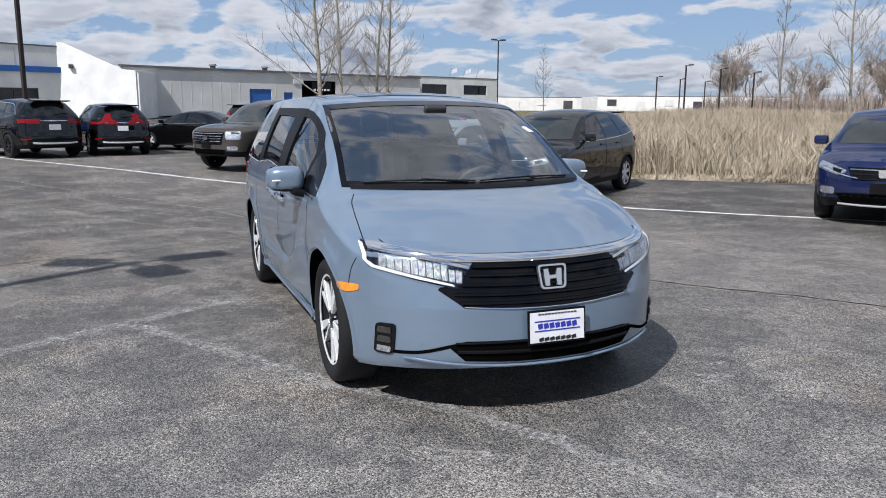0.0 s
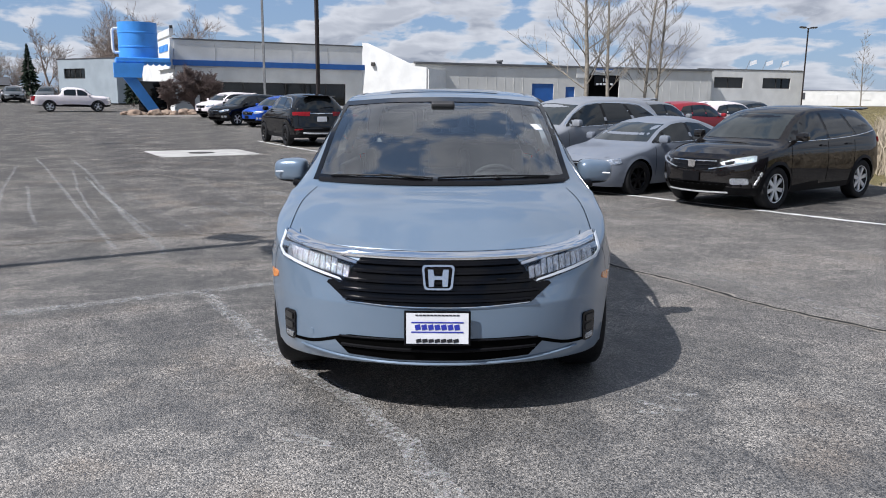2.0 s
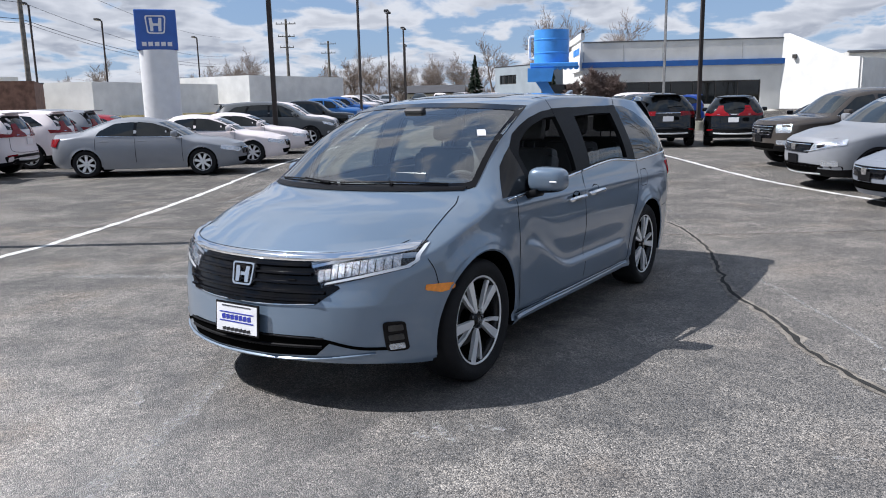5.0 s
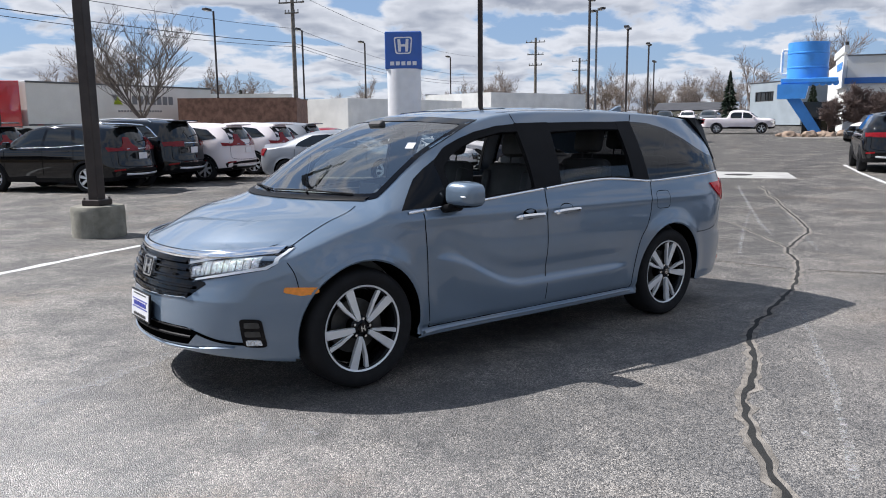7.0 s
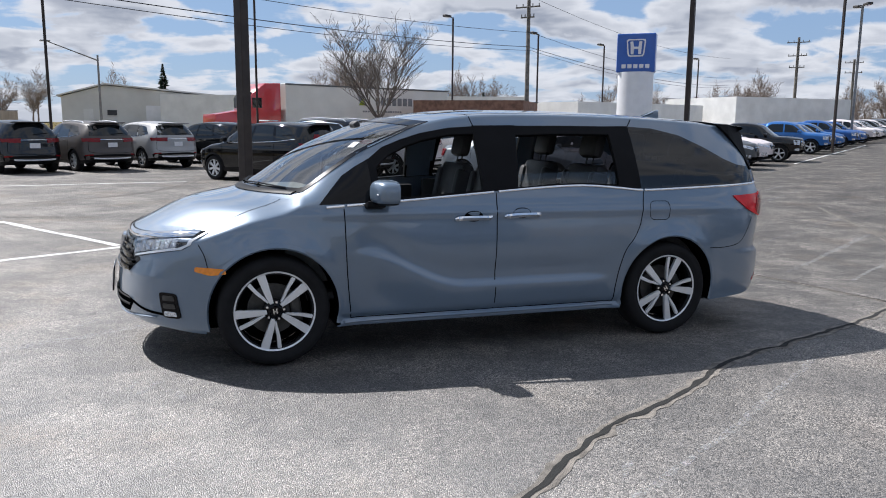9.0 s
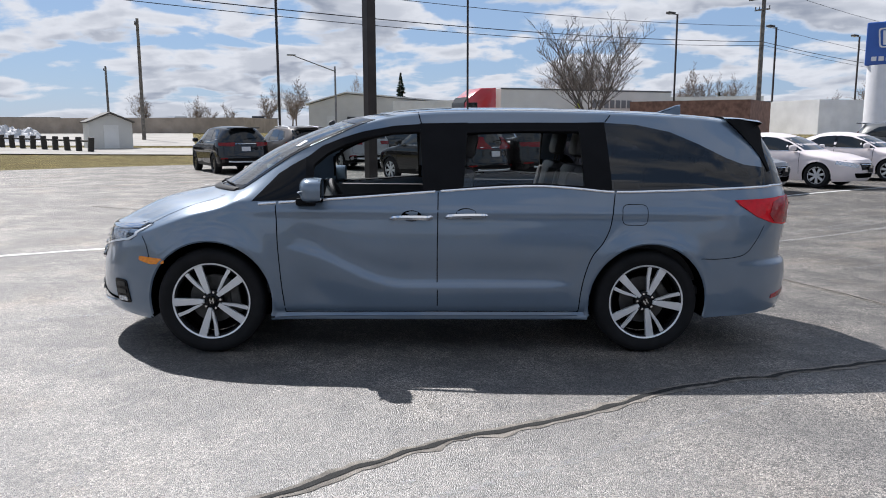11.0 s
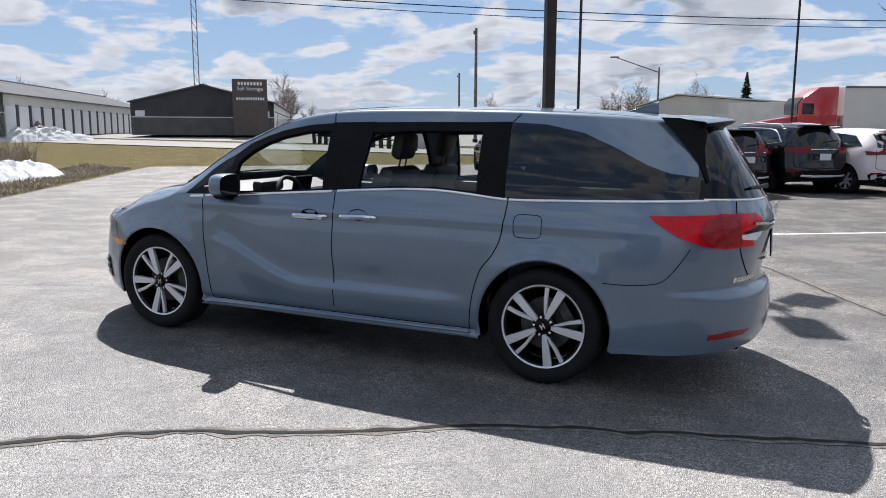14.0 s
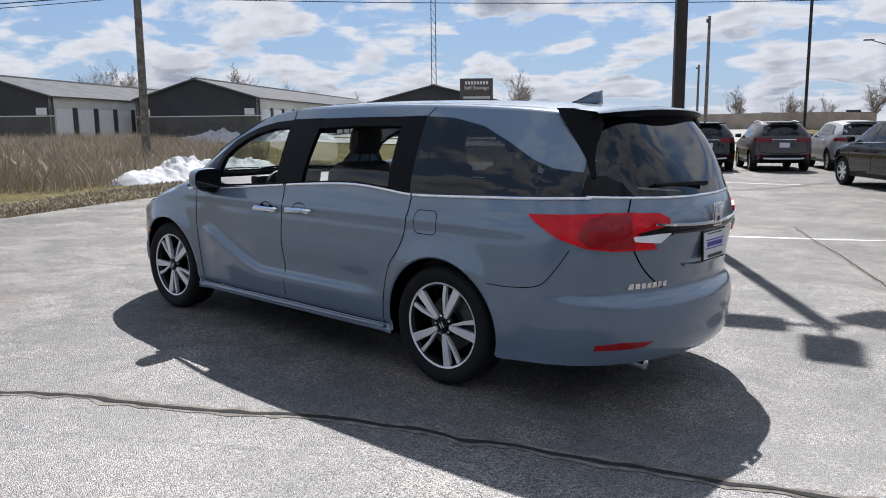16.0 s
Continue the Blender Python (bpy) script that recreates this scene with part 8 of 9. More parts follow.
LANE_AZ = 36
lot_lamp("lamp_post", 0.76, -7.42, 7.75, (-16, 69, 214), "tall dark bronze lamp post on a round concrete base", "bronze_post", 0.52, 0.17, LANE_AZ)
lot_lamp("lamp_post", -16.15, -17.94, 9.4, (36, 216), "dark lamp post between parked cars", "bronze_post", 0.5, 0.17, LANE_AZ)
lot_lamp("lamp_post", -44.44, -36.21, 9.6, (36, 216), "grey lamp post on a concrete base", "grey_post", 0.6, 0.16, LANE_AZ)
lot_lamp("lamp_post", -32.17, -6.48, 9.4, (36, 216), "dark lamp post by the parked cars", "bronze_post", 0.5, 0.16, LANE_AZ)
lot_lamp("flag_post", -47.11, -12.65, 11.5, (), "tall plain grey pole before the showroom", "grey_post", 0.01, 0.14)
for x, y, h, heads in ((-20.4, -53.0, 9.6, (20,)), (-29.7, -56.4, 9.0, (20,)), (-41.2, -64.2, 9.0, (20,)), (-60.0, -73.2, 8.7, (20,)), (-33.7, -27.7, 8.7, (30, 210)), (-47.0, -35.2, 8.3, (30, 210)), (-60.1, -42.9, 8.1, (30, 210)), (-77.4, -54.9, 7.6, (30, 210)), (-78.2, 37.3, 8.4, (100, 280)), (6.7, -35.2, 9.5, (60,)), (-3.7, -42.0, 9.6, (60,))):
    lot_lamp("lamp_post", x, y, h, heads, "slim lamp post with flat box heads" if heads else "slim steel post", "bronze_post", 0.0, 0.12)
for x, y, h in ((-78.7, 64.4, 6.2), (-77.0, 68.6, 5.8), (-79.4, 76.3, 5.6), (-96.9, 73.3, 5.5), (-105, 84, 5.6), (-112, 95, 5.6)):
    lot_lamp("lamp_post", x, y, h, (40,), "far lamp post beyond the reeds", "bronze_post", 0.0, 0.16)


def utility_pole(x, y, height, arms, label, r=0.16, turn=0.0, lean=0.0):
    """A timber pole with crossarms and insulators."""
    p = thing("utility_pole", upright(x, y, turn) @ pose(0, 0, 0, lean, 0, 0), label, "utility pole", "utility poles")
    bm = bmesh.new()
    rod(bm, (0, 0, -0.2), (0, 0, height), r, r * 0.7, 14)
    part("pole", bm, "wood_pole", p, "", True)
    for z, w in arms:
        bm = bmesh.new()
        box(bm, (0.09, w, 0.11), (0.16, 0, z), None, 0.01)
        arm = part("crossarm", bm, "wood_pole", p)
        for k in (-0.46, -0.2, 0.2, 0.46):
            bm = bmesh.new()
            rod(bm, (0.16, k * w, z + 0.05), (0.16, k * w, z + 0.25), 0.035, 0.05, 8)
            part("insulator", bm, "grey_post", arm)
    return p


utility_pole(-26.63, -52.22, 11.3, ((10.6, 2.2), (9.8, 1.2)), "weathered timber utility pole with crossarms", 0.2, 36)
utility_pole(-72.66, -70.57, 11.6, ((11.0, 2.6), (9.4, 2.2), (8.0, 1.8)), "far timber utility pole with crossarms", 0.22, 36)
utility_pole(-98.37, -85.46, 11.0, ((10.5, 2.6), (9.0, 2.4)), "far timber utility pole with crossarms", 0.24, 36)
utility_pole(27.02, -12.8, 11.0, ((10.3, 1.2),), "leaning grey timber utility pole by the reeds", 0.19, 36, 0.8)
utility_pole(23.14, -63.89, 10.4, ((9.9, 0.8),), "slim timber pole across the street", 0.17, 10)
utility_pole(43.52, -110.99, 9.6, ((9.0, 1.6),), "far utility pole across the street", 0.2, 10)


def wires():
    """Power lines along the edge of the lot."""
    a, b = Vector((-26.63, -52.22, 0)), Vector((27.02, -12.8, 0))
    d = (b - a)
    runs = [(11.9, 11.1, 1.1), (9.0, 8.2, 1.0), (7.9, 7.2, 0.9), (7.6, 7.0, 1.0)]
    for k, (za, zb, sag) in enumerate(runs):
        for u0, u1 in ((-1.0, 0.0), (0.0, 1.0), (1.0, 2.0)):
            bm = bmesh.new()
            pts = []
            for i in range(21):
                t = i / 20
                p = a + d * (u0 + (u1 - u0) * t)
                z = (za + (zb - za) * t if u0 == 0 else (za if u0 < 0 else zb)) - sag * 4 * t * (1 - t)
                pts.append(Vector((p.x, p.y, z)) + Vector((-d.y, d.x, 0)).normalized() * (0.25 * (k % 2)))
            side, r, ring = Vector((-d.y, d.x, 0)).normalized(), (0.016 if k != 2 else 0.022), []
            for p in pts:
                ring.append([bm.verts.new(p + side * (r * math.cos(w)) + Vector((0, 0, r * math.sin(w)))) for w in (0, 1.26, 2.51, 3.77, 5.03)])
            for p, q in zip(ring, ring[1:]):
                for n in range(5):
                    bm.faces.new((p[n], q[n], q[(n + 1) % 5], p[(n + 1) % 5]))
            tagged(mesh_object("power_line", bm, "wire"), "black overhead power line between poles", "cable", "power lines")
    # a spare coil hung on the lower line
    bm = bmesh.new()
    base = a + d * 1.12 + Vector((0, 0, 6.5))
    for k in (0, 3.2):
        o = base + d.normalized() * k
        for i in range(14):
            t0, t1 = 2 * math.pi * i / 14, 2 * math.pi * (i + 1) / 14
            f = lambda t: o + d.normalized() * (0.5 * math.cos(t)) + Vector((0, 0, 0.22 * math.sin(t)))
            rod(bm, f(t0), f(t1), 0.02, None, 5, False)
    rod(bm, base, base + d.normalized() * 3.2, 0.022, None, 5)
    tagged(mesh_object("cable_loop", bm, "wire"), "looped spare cable hung from a line", "cable")


wires()


def street_lamp(x, y, h, turn):
    p = thing("street_lamp", upright(x, y, turn), "galvanised street lamp with a long arm", "street lamp")
    bm = bmesh.new()
    rod(bm, (0, 0, 0), (0, 0, h), 0.11, 0.07, 12)
    part("post", bm, "grey_post", p, "", True)
    bm = bmesh.new()
    rod(bm, (0, 0, h - 0.4), (3.4, 0, h + 0.75), 0.05, 0.035, 8)
    part("arm", bm, "grey_post", p, "", True)
    bm = bmesh.new()
    box(bm, (0.7, 0.22, 0.12), (3.6, 0, h + 0.8), None, 0.04)
    part("lamp_head", bm, "grey_post", p)


street_lamp(5.9, -59.71, 6.2, 20)


def pylon_sign():
    """A white oval pylon with a blue box sign on top."""
    p = thing("pylon_sign", pose(-31.29, -43.74, 0.42, 0, 0, 50), "tall white pylon with a blue box sign", "sign")
    bm = bmesh.new()
    lathe(bm, [(1.28, 0), (1.28, 5.1)], 40)
    for v in bm.verts:
        v.co.x *= 0.75
    part("pylon", bm, "sign_white", p, "", True)
    bm = bmesh.new()
    box(bm, (1.1, 2.75, 2.75), (0, 0, 6.45), None, 0.08)
    bx = part("sign_box", bm, "sign_blue", p)
    for s in (1, -1):
        bm = bmesh.new()
        mm = Matrix.Translation((s * 0.56, 0, 6.8)) @ pose(0, 0, 0, 90, 0, 90 * s)
        o = rounded([(-0.70, 0.62), (0.70, 0.62), (0.58, -0.62), (-0.58, -0.62)], 0.2)
        i = rounded([(-0.60, 0.53), (0.60, 0.53), (0.49, -0.53), (-0.49, -0.53)], 0.17)
        lo, li = [bm.verts.new(mm @ Vector((a, b, 0.03))) for a, b in o], [bm.verts.new(mm @ Vector((a, b, 0.03))) for a, b in i]
        n = len(o)
        for k in range(n):
            bm.faces.new((lo[k], lo[(k + 1) % n], li[(k + 1) % n], li[k]))
        for t in (-1, 1):
            prism(bm, [(t * 0.42, 0.45), (t * 0.22, 0.45), (t * 0.15, 0), (t * 0.17, -0.45), (t * 0.36, -0.45)], 0.04, mm)
        box(bm, (0.4, 0.16, 0.04), (0, 0, 0), mm @ Matrix.Translation((0, 0, 0.02)))
        part("emblem", bm, "sign_white", bx, "white emblem shape")
        bm = bmesh.new()
        for k in range(5):
            box(bm, (0.03, 0.30, 0.28), (s * 0.565, (k - 2) * 0.42, 5.5))
        part("lettering", bm, "sign_white", bx, "row of white bars")


pylon_sign()


TRUCK_AT = Vector((-21.4, -59.1, 0))


def semi_trailer():
    """A red tractor with a long white box trailer out on the street."""
    a, b = TRUCK_AT, TRUCK_AT + Vector((14.9, 5.9, 0))
    d = b - a
    ang = math.degrees(math.atan2(d.y, d.x))
    zr = ground_z(-14, -56)
    tr = thing("semi_trailer", Matrix.Translation((a.x, a.y, zr)) @ pose(0, 0, 0, 0, 0, ang), "long white box trailer with green and grey logo shapes", "trailer")
    L, H0, H1 = 16.0, 1.15, 4.05
    bm = bmesh.new()
    box(bm, (L, 2.55, H1 - H0), (L / 2, 0, (H0 + H1) / 2), None, 0.04)
    part("box", bm, "trailer", tr)
    for z in (H0 + 0.06, H1 - 0.05):
        bm = bmesh.new()
        box(bm, (L, 0.05, 0.12), (L / 2, 1.29, z))
        part("rail", bm, "roof", tr)
    for k in range(10):
        bm = bmesh.new()
        box(bm, (0.35, 0.02, 0.05), (0.8 + k * 1.6, 1.325, H0 + 0.06))
        part("marker_strip", bm, "red_dark", tr)
    bm = bmesh.new()
    for k in range(7):
        box(bm, (0.42, 0.02, 0.62), (7.6 - k * 0.56, 1.29, 2.95))
    part("lettering", bm, "grey_ink", tr, "row of large grey bars")
    bm = bmesh.new()
    for k in range(16):
        box(bm, (0.16, 0.02, 0.13), (9.0 - k * 0.25, 1.29, 2.15))
    part("lettering", bm, "grey_ink", tr, "row of small grey bars")
    bm = bmesh.new()
    prism(bm, [(0, 0), (0.75, 0.0), (0.2, 0.5)], 0.02, Matrix.Translation((9.4, 1.30, 2.62)) @ pose(0, 0, 0, 90, 0, 180))
    prism(bm, [(0.75, 0), (1.5, 0.0), (1.1, 0.62), (0.9, 0.3)], 0.02, Matrix.Translation((10.2, 1.30, 2.62)) @ pose(0, 0, 0, 90, 0, 180))
    bmesh.ops.recalc_face_normals(bm, faces=bm.faces)
    part("logo_shape", bm, "green", tr, "lime green triangles")
    bm = bmesh.new()
    prism(bm, [(0, 0.7), (0.7, 0.7), (0.35, 0.2)], 0.02, Matrix.Translation((9.6, 1.30, 2.62)) @ pose(0, 0, 0, 90, 0, 180))
    bmesh.ops.recalc_face_normals(bm, faces=bm.faces)
    part("logo_shape", bm, "grey_ink", tr, "grey triangle")
    for x in (1.4, 2.7):
        for s in (1, -1):
            bm = bmesh.new()
            rod(bm, (x, s * 0.9, 0.5), (x, s * 1.22, 0.5), 0.5, None, 24)
            part("wheel", bm, "rubber", tr, "", True)
    bm = bmesh.new()
    box(bm, (4.2, 0.06, 0.7), (7.5, 1.15, 0.78))
    part("side_skirt", bm, "trim", tr)
    for s in (0.8, -0.8):
        bm = bmesh.new()
        box(bm, (0.14, 0.14, 1.0), (13.4, s, 0.63))
        box(bm, (0.35, 0.3, 0.05), (13.4, s, 0.11))
        part("landing_leg", bm, "trim", tr)


semi_trailer()


def truck_tractor():
    """The red sleeper tractor that draws the trailer."""
    at = TRUCK_AT + Vector((0, 0, ground_z(-14, -56)))
    ang = math.degrees(math.atan2(5.9, 14.9))
    tk = thing("truck_tractor", Matrix.Translation(at) @ pose(0, 0, 0, 0, 0, ang), "red sleeper truck tractor coupled to a white trailer", "truck")
    bm = bmesh.new()
    prism(bm, [(16.35, 1.0), (18.9, 1.0), (18.9, 2.9), (18.55, 3.35), (17.6, 4.0), (16.35, 4.05)], 2.4, Matrix.Translation((0, 1.2, 0)) @ pose(0, 0, 0, 90, 0, 0), 0.08)
    cab = part("sleeper_cab", bm, "cab_red", tk, "", True)
    bm = bmesh.new()
    prism(bm, [(18.9, 0.75), (21.3, 0.75), (21.45, 1.0), (21.4, 1.75), (18.9, 2.15)], 2.0, Matrix.Translation((0, 1.0, 0)) @ pose(0, 0, 0, 90, 0, 0), 0.10)
    part("bonnet", bm, "cab_red", tk, "", True)
    bm = bmesh.new()
    prism(bm, [(18.93, 2.25), (18.93, 2.95), (18.62, 3.35), (18.55, 3.30)], 2.1, Matrix.Translation((0.02, 1.05, 0)) @ pose(0, 0, 0, 90, 0, 0))
    part("windscreen", bm, "car_glass", cab)
    for sg in (1, -1):
        bm = bmesh.new()
        box(bm, (0.75, 0.03, 0.7), (18.3, sg * 1.205, 2.6), None, 0.01)
        part("side_window", bm, "car_glass", cab)
        bm = bmesh.new()
        box(bm, (1.6, 0.03, 0.10), (17.4, sg * 1.21, 1.35), None, 0.01)
        part("trim_strip", bm, "chrome", cab)
        bm = bmesh.new()
        rod(bm, (18.2, sg * 1.0, 0.75), (16.9, sg * 1.0, 0.75), 0.30, None, 20)
        part("fuel_tank", bm, "chrome", tk, "polished fuel tank", True)
        for x in (20.6, 16.0, 14.7):
            bm = bmesh.new()
            lathe(bm, [(0.28, 0.0), (0.44, 0.0), (0.50, 0.05), (0.50, 0.25), (0.44, 0.30), (0.28, 0.30)], 28, Matrix.Translation((x, sg * 0.92 - 0.15, 0.5)) @ pose(0, 0, 0, -90, 0, 0) @ Matrix.Translation((0, 0, -0.0)))
            w = part("wheel", bm, "rubber", tk, "", True)
            bm = bmesh.new()
            rod(bm, (x, sg * 0.85, 0.5), (x, sg * 1.0, 0.5), 0.28, 0.24, 20)
            part("rim", bm, "alloy", w, "", True)
    bm = bmesh.new()
    box(bm, (6.4, 0.9, 0.25), (17.6, 0, 0.80))
    part("chassis", bm, "trim", tk)


truck_tractor()


# ---- small things across the street ----
def log_barrier():
    """A row of dark timber stumps with a rail, leaning a little."""
    b = thing("barrier", Matrix(), "low dark timber barrier along the far verge", "barrier")
    p0, p1 = Vector((32.5, -50.5, 0)), Vector((18.6, -40.6, 0))
    rnd = random.Random(6)
    n = 15
    for k in range(n):
        p = p0.lerp(p1, k / (n - 1))
        z = ground_z(p.x, p.y) - 0.1
        bm = bmesh.new()
        box(bm, (0.3, 0.3, 0.95), (0, 0, 0.45), pose(p.x, p.y, z, rnd.uniform(-6, 6), rnd.uniform(-6, 6), 35), 0.03)
        part("post", bm, "iron", b)
    bm = bmesh.new()
    rod(bm, p0 + Vector((0, 0, ground_z(*p0.xy) + 0.6)), p1 + Vector((0, 0, ground_z(*p1.xy) + 0.6)), 0.06, None, 8)
    part("rail", bm, "iron", b)


def kiosk(x, y):
    k = thing("kiosk", upright(x, y, 30), "small tan shed with a pitched roof", "shed")
    bm = bmesh.new()
    prism(bm, [(-1.3, 0), (1.3, 0), (1.3, 1.7), (0, 2.25), (-1.3, 1.7)], 2.4, Matrix.Translation((0, 1.2, 0)) @ pose(0, 0, 0, 90, 0, 0))
    part("wall", bm, "cream_wall", k)
    for s in (1, -1):
        bm = bmesh.new()
        box(bm, (1.6, 2.8, 0.08), (0, 0, 0), Matrix.Translation((s * 0.72, 0, 2.02)) @ pose(0, 0, 0, 0, s * 23, 0))
        part("roof", bm, "brown_wall", k)
    bm = bmesh.new()
    box(bm, (0.9, 0.06, 1.5), (0, 1.22, 0.78))
    part("door", bm, "white_wall", k)


def radio_mast(x, y, h):
    p = thing("radio_mast", upright(x, y, 20), "tall thin lattice mast beyond the sheds", "mast")
    for s in (-0.35, 0.35):
        bm = bmesh.new()
        rod(bm, (s, 0, 0), (s, 0, h), 0.07, None, 8)
        part("leg", bm, "grey_post", p)
    bm = bmesh.new()
    for k in range(int(h / 1.2)):
        rod(bm, (-0.35, 0, k * 1.2), (0.35, 0, k * 1.2 + 1.2), 0.03, None, 5)
    part("lattice", bm, "grey_post", p)


log_barrier()
kiosk(19.6, -46.0)
radio_mast(72.9, -84.1, 34)

# ---- trees, reeds, snow ----
def bare_tree(seed, height, spread, levels, trunk_r, fork=0.35, upright_k=0.6, twig=3, split=(2, 4)):
    """Trunk and crown of a leafless tree, as two lists of tapering segments."""
    rng = random.Random(seed)
    trunk, crown = [], []

    def grow_limb(p, d, length, r, level):
        n = 4 if level < 2 else 3
        pts = [p]
        for i in range(n):
            d = (d + Vector((rng.uniform(-1, 1), rng.uniform(-1, 1), rng.uniform(-0.4, 0.8))) * (0.14 + 0.05 * level)).normalized()
            q = pts[-1] + d * length / n
            r0, r1 = r * (1 - 0.6 * i / n), r * (1 - 0.6 * (i + 1) / n)
            (trunk if level == 0 else crown).append((pts[-1], q, max(r0, 0.004), max(r1, 0.003)))
            pts.append(q)
            if level < levels and (i > 0 or level > 0):
                for _ in range(rng.randint(*split) if level < levels - 1 else twig):
                    a = rng.uniform(0, 2 * math.pi)
                    side = Vector((math.cos(a), math.sin(a), 0))
                    side = (side - d * side.dot(d)).normalized()
                    nd = (d * upright_k + side * spread * rng.uniform(0.6, 1.2) + Vector((0, 0, 0.15))).normalized()
                    grow_limb(q if rng.random() < 0.6 else pts[-2].lerp(q, 0.5), nd, length * rng.uniform(0.42, 0.72), r * fork * rng.uniform(0.8, 1.15) * (1 - 0.3 * i / n) + 0.002, level + 1)

    grow_limb(Vector((0, 0, -0.1)), Vector((0, 0, 1)), height * 0.62, trunk_r, 0)
    return trunk, crown


def segments_mesh(name, segs, sides=5, least=0.0):
    verts, faces = [], []
    for a, b, r0, r1 in segs:
        q = (b - a).to_track_quat("Z", "Y").to_matrix()
        k = sides if r0 > 0.02 else 3
        base = len(verts)
        for p, r in ((a, max(r0, least)), (b, max(r1, least))):
            for i in range(k):
                t = 2 * math.pi * i / k
                verts.append(p + q @ Vector((r * math.cos(t), r * math.sin(t), 0)))
        for i in range(k):
            j = (i + 1) % k
            faces.append((base + i, base + j, base + k + j, base + k + i))
    me = bpy.data.meshes.new(name)
    me.from_pydata([tuple(v) for v in verts], [], faces)
    return me


def tree_pair(seed, least, mats, **kw):
    t, c = bare_tree(seed, **kw)
    mt, mc = segments_mesh("trunk", t, 10), segments_mesh("crown", c, 5, least)
    mt.materials.append(M[mats[0]]), mc.materials.append(M[mats[1]])
    for p in mt.polygons:
        p.use_smooth = True
    return mt, mc


def plant(pair, x, y, turn, scale, label, group="", sink=0.0):
    ob = thing("tree", pose(x, y, ground_z(x, y) - 0.1 - sink, 0, 0, turn) @ Matrix.Diagonal((*([scale] * 3), 1)), label, "tree", group)
    shared("trunk", pair[0], ob, Matrix())
    shared("crown", pair[1], ob, Matrix())
    return ob


def vase_tree(seed, height, trunk_r):
    """A short trunk that splits low into spreading limbs, which rise and end in fine upright twigs."""
    rng = random.Random(seed)
    trunk, crown = [], []
    fork = Vector((0.05, 0.0, height * 0.27))
    trunk.append((Vector((0, 0, -0.1)), Vector((0, 0, 0.35)), trunk_r * 1.35, trunk_r))
    trunk.append((Vector((0, 0, 0.35)), fork, trunk_r, trunk_r * 0.85))

    def limb(p, d, length, r, level):
        m = (7, 5, 4, 3)[level]
        for i in range(m):
            d = (d + Vector((rng.uniform(-1, 1), rng.uniform(-1, 1), 0.30 + rng.uniform(-0.6, 0.6))) * 0.17).normalized()
            q = p + d * length / m
            crown.append((p, q, max(r * (1 - 0.7 * i / m), 0.005), max(r * (1 - 0.7 * (i + 1) / m), 0.004)))
            p = q
            if level < 3 and i > 0:
                for _ in range(2 if rng.random() < (0.75, 0.6, 0.45)[level] else 1):
                    a = rng.uniform(0, 2 * math.pi)
                    out = Vector((math.cos(a), math.sin(a), 0.35))
                    limb(p, (d * 0.75 + out * 0.75).normalized(), length * rng.uniform(0.34, 0.56), r * 0.5, level + 1)

    for k in range(8):
        a = k * 2.4 + rng.uniform(-0.3, 0.3)
        up = math.radians(rng.uniform(26, 66))
        base = trunk[1][0].lerp(fork, rng.uniform(0.75, 1.0))
        limb(base, Vector((math.cos(a) * math.cos(up), math.sin(a) * math.cos(up), math.sin(up))), height * rng.uniform(0.50, 0.66), trunk_r * rng.uniform(0.26, 0.40), 0)
    return trunk, crown


def vase_pair(seed, height, trunk_r):
    t, c = vase_tree(seed, height, trunk_r)
    mt, mc = segments_mesh("trunk", t, 10), segments_mesh("crown", c, 5, 0.009)
    mt.materials.append(M["bark_dark"]), mc.materials.append(M["bark_dark"])
    return mt, mc


ROUND = vase_pair(3, 7.4, 0.2)


def leader_tree(seed, height, trunk_r, reach, lean=0.0):
    """A slender tree with one straight leader and long thin branches that rise steeply."""
    rng = random.Random(seed)
    trunk, crown = [], []
    top = Vector((lean * height, 0.3 * lean * height, height))
    axis = lambda t: Vector((top.x * t ** 1.3, top.y * t ** 1.3, height * t)) + Vector((0.12 * math.sin(5 * t + seed), 0.1 * math.sin(7 * t), 0))
    n = 18
    for i in range(n):
        trunk.append((axis(i / n), axis((i + 1) / n), trunk_r * (1 - 0.93 * i / n), trunk_r * (1 - 0.93 * (i + 1) / n)))

    def limb(p, d, length, r, level):
        m = 6 if level == 0 else 4
        for i in range(m):
            d = (d + Vector((rng.uniform(-1, 1), rng.uniform(-1, 1), 0.35 + rng.uniform(-0.5, 0.7))) * 0.13).normalized()
            q = p + d * length / m
            crown.append((p, q, max(r * (1 - 0.75 * i / m), 0.004), max(r * (1 - 0.75 * (i + 1) / m), 0.003)))
            p = q
            if level < 2 and i > 0:
                for _ in range(2 if level == 0 else 1):
                    a = rng.uniform(0, 2 * math.pi)
                    side = Vector((math.cos(a), math.sin(a), 0.25))
                    limb(p, (d * 0.9 + side * 0.75).normalized(), length * rng.uniform(0.22, 0.45), r * 0.45, level + 1)

    z, a = 0.17, rng.uniform(0, 6)
    while z < 0.97:
        a += 2.4 + rng.uniform(-0.5, 0.5)
        up = rng.uniform(0.55, 1.0)
        d = Vector((math.cos(a), math.sin(a), up)).normalized()
        limb(axis(z), d, reach * (1.08 - z) * rng.uniform(0.6, 1.15), trunk_r * 0.30 * (1.15 - z), 0)
        z += rng.uniform(0.018, 0.038)
    return trunk, crown


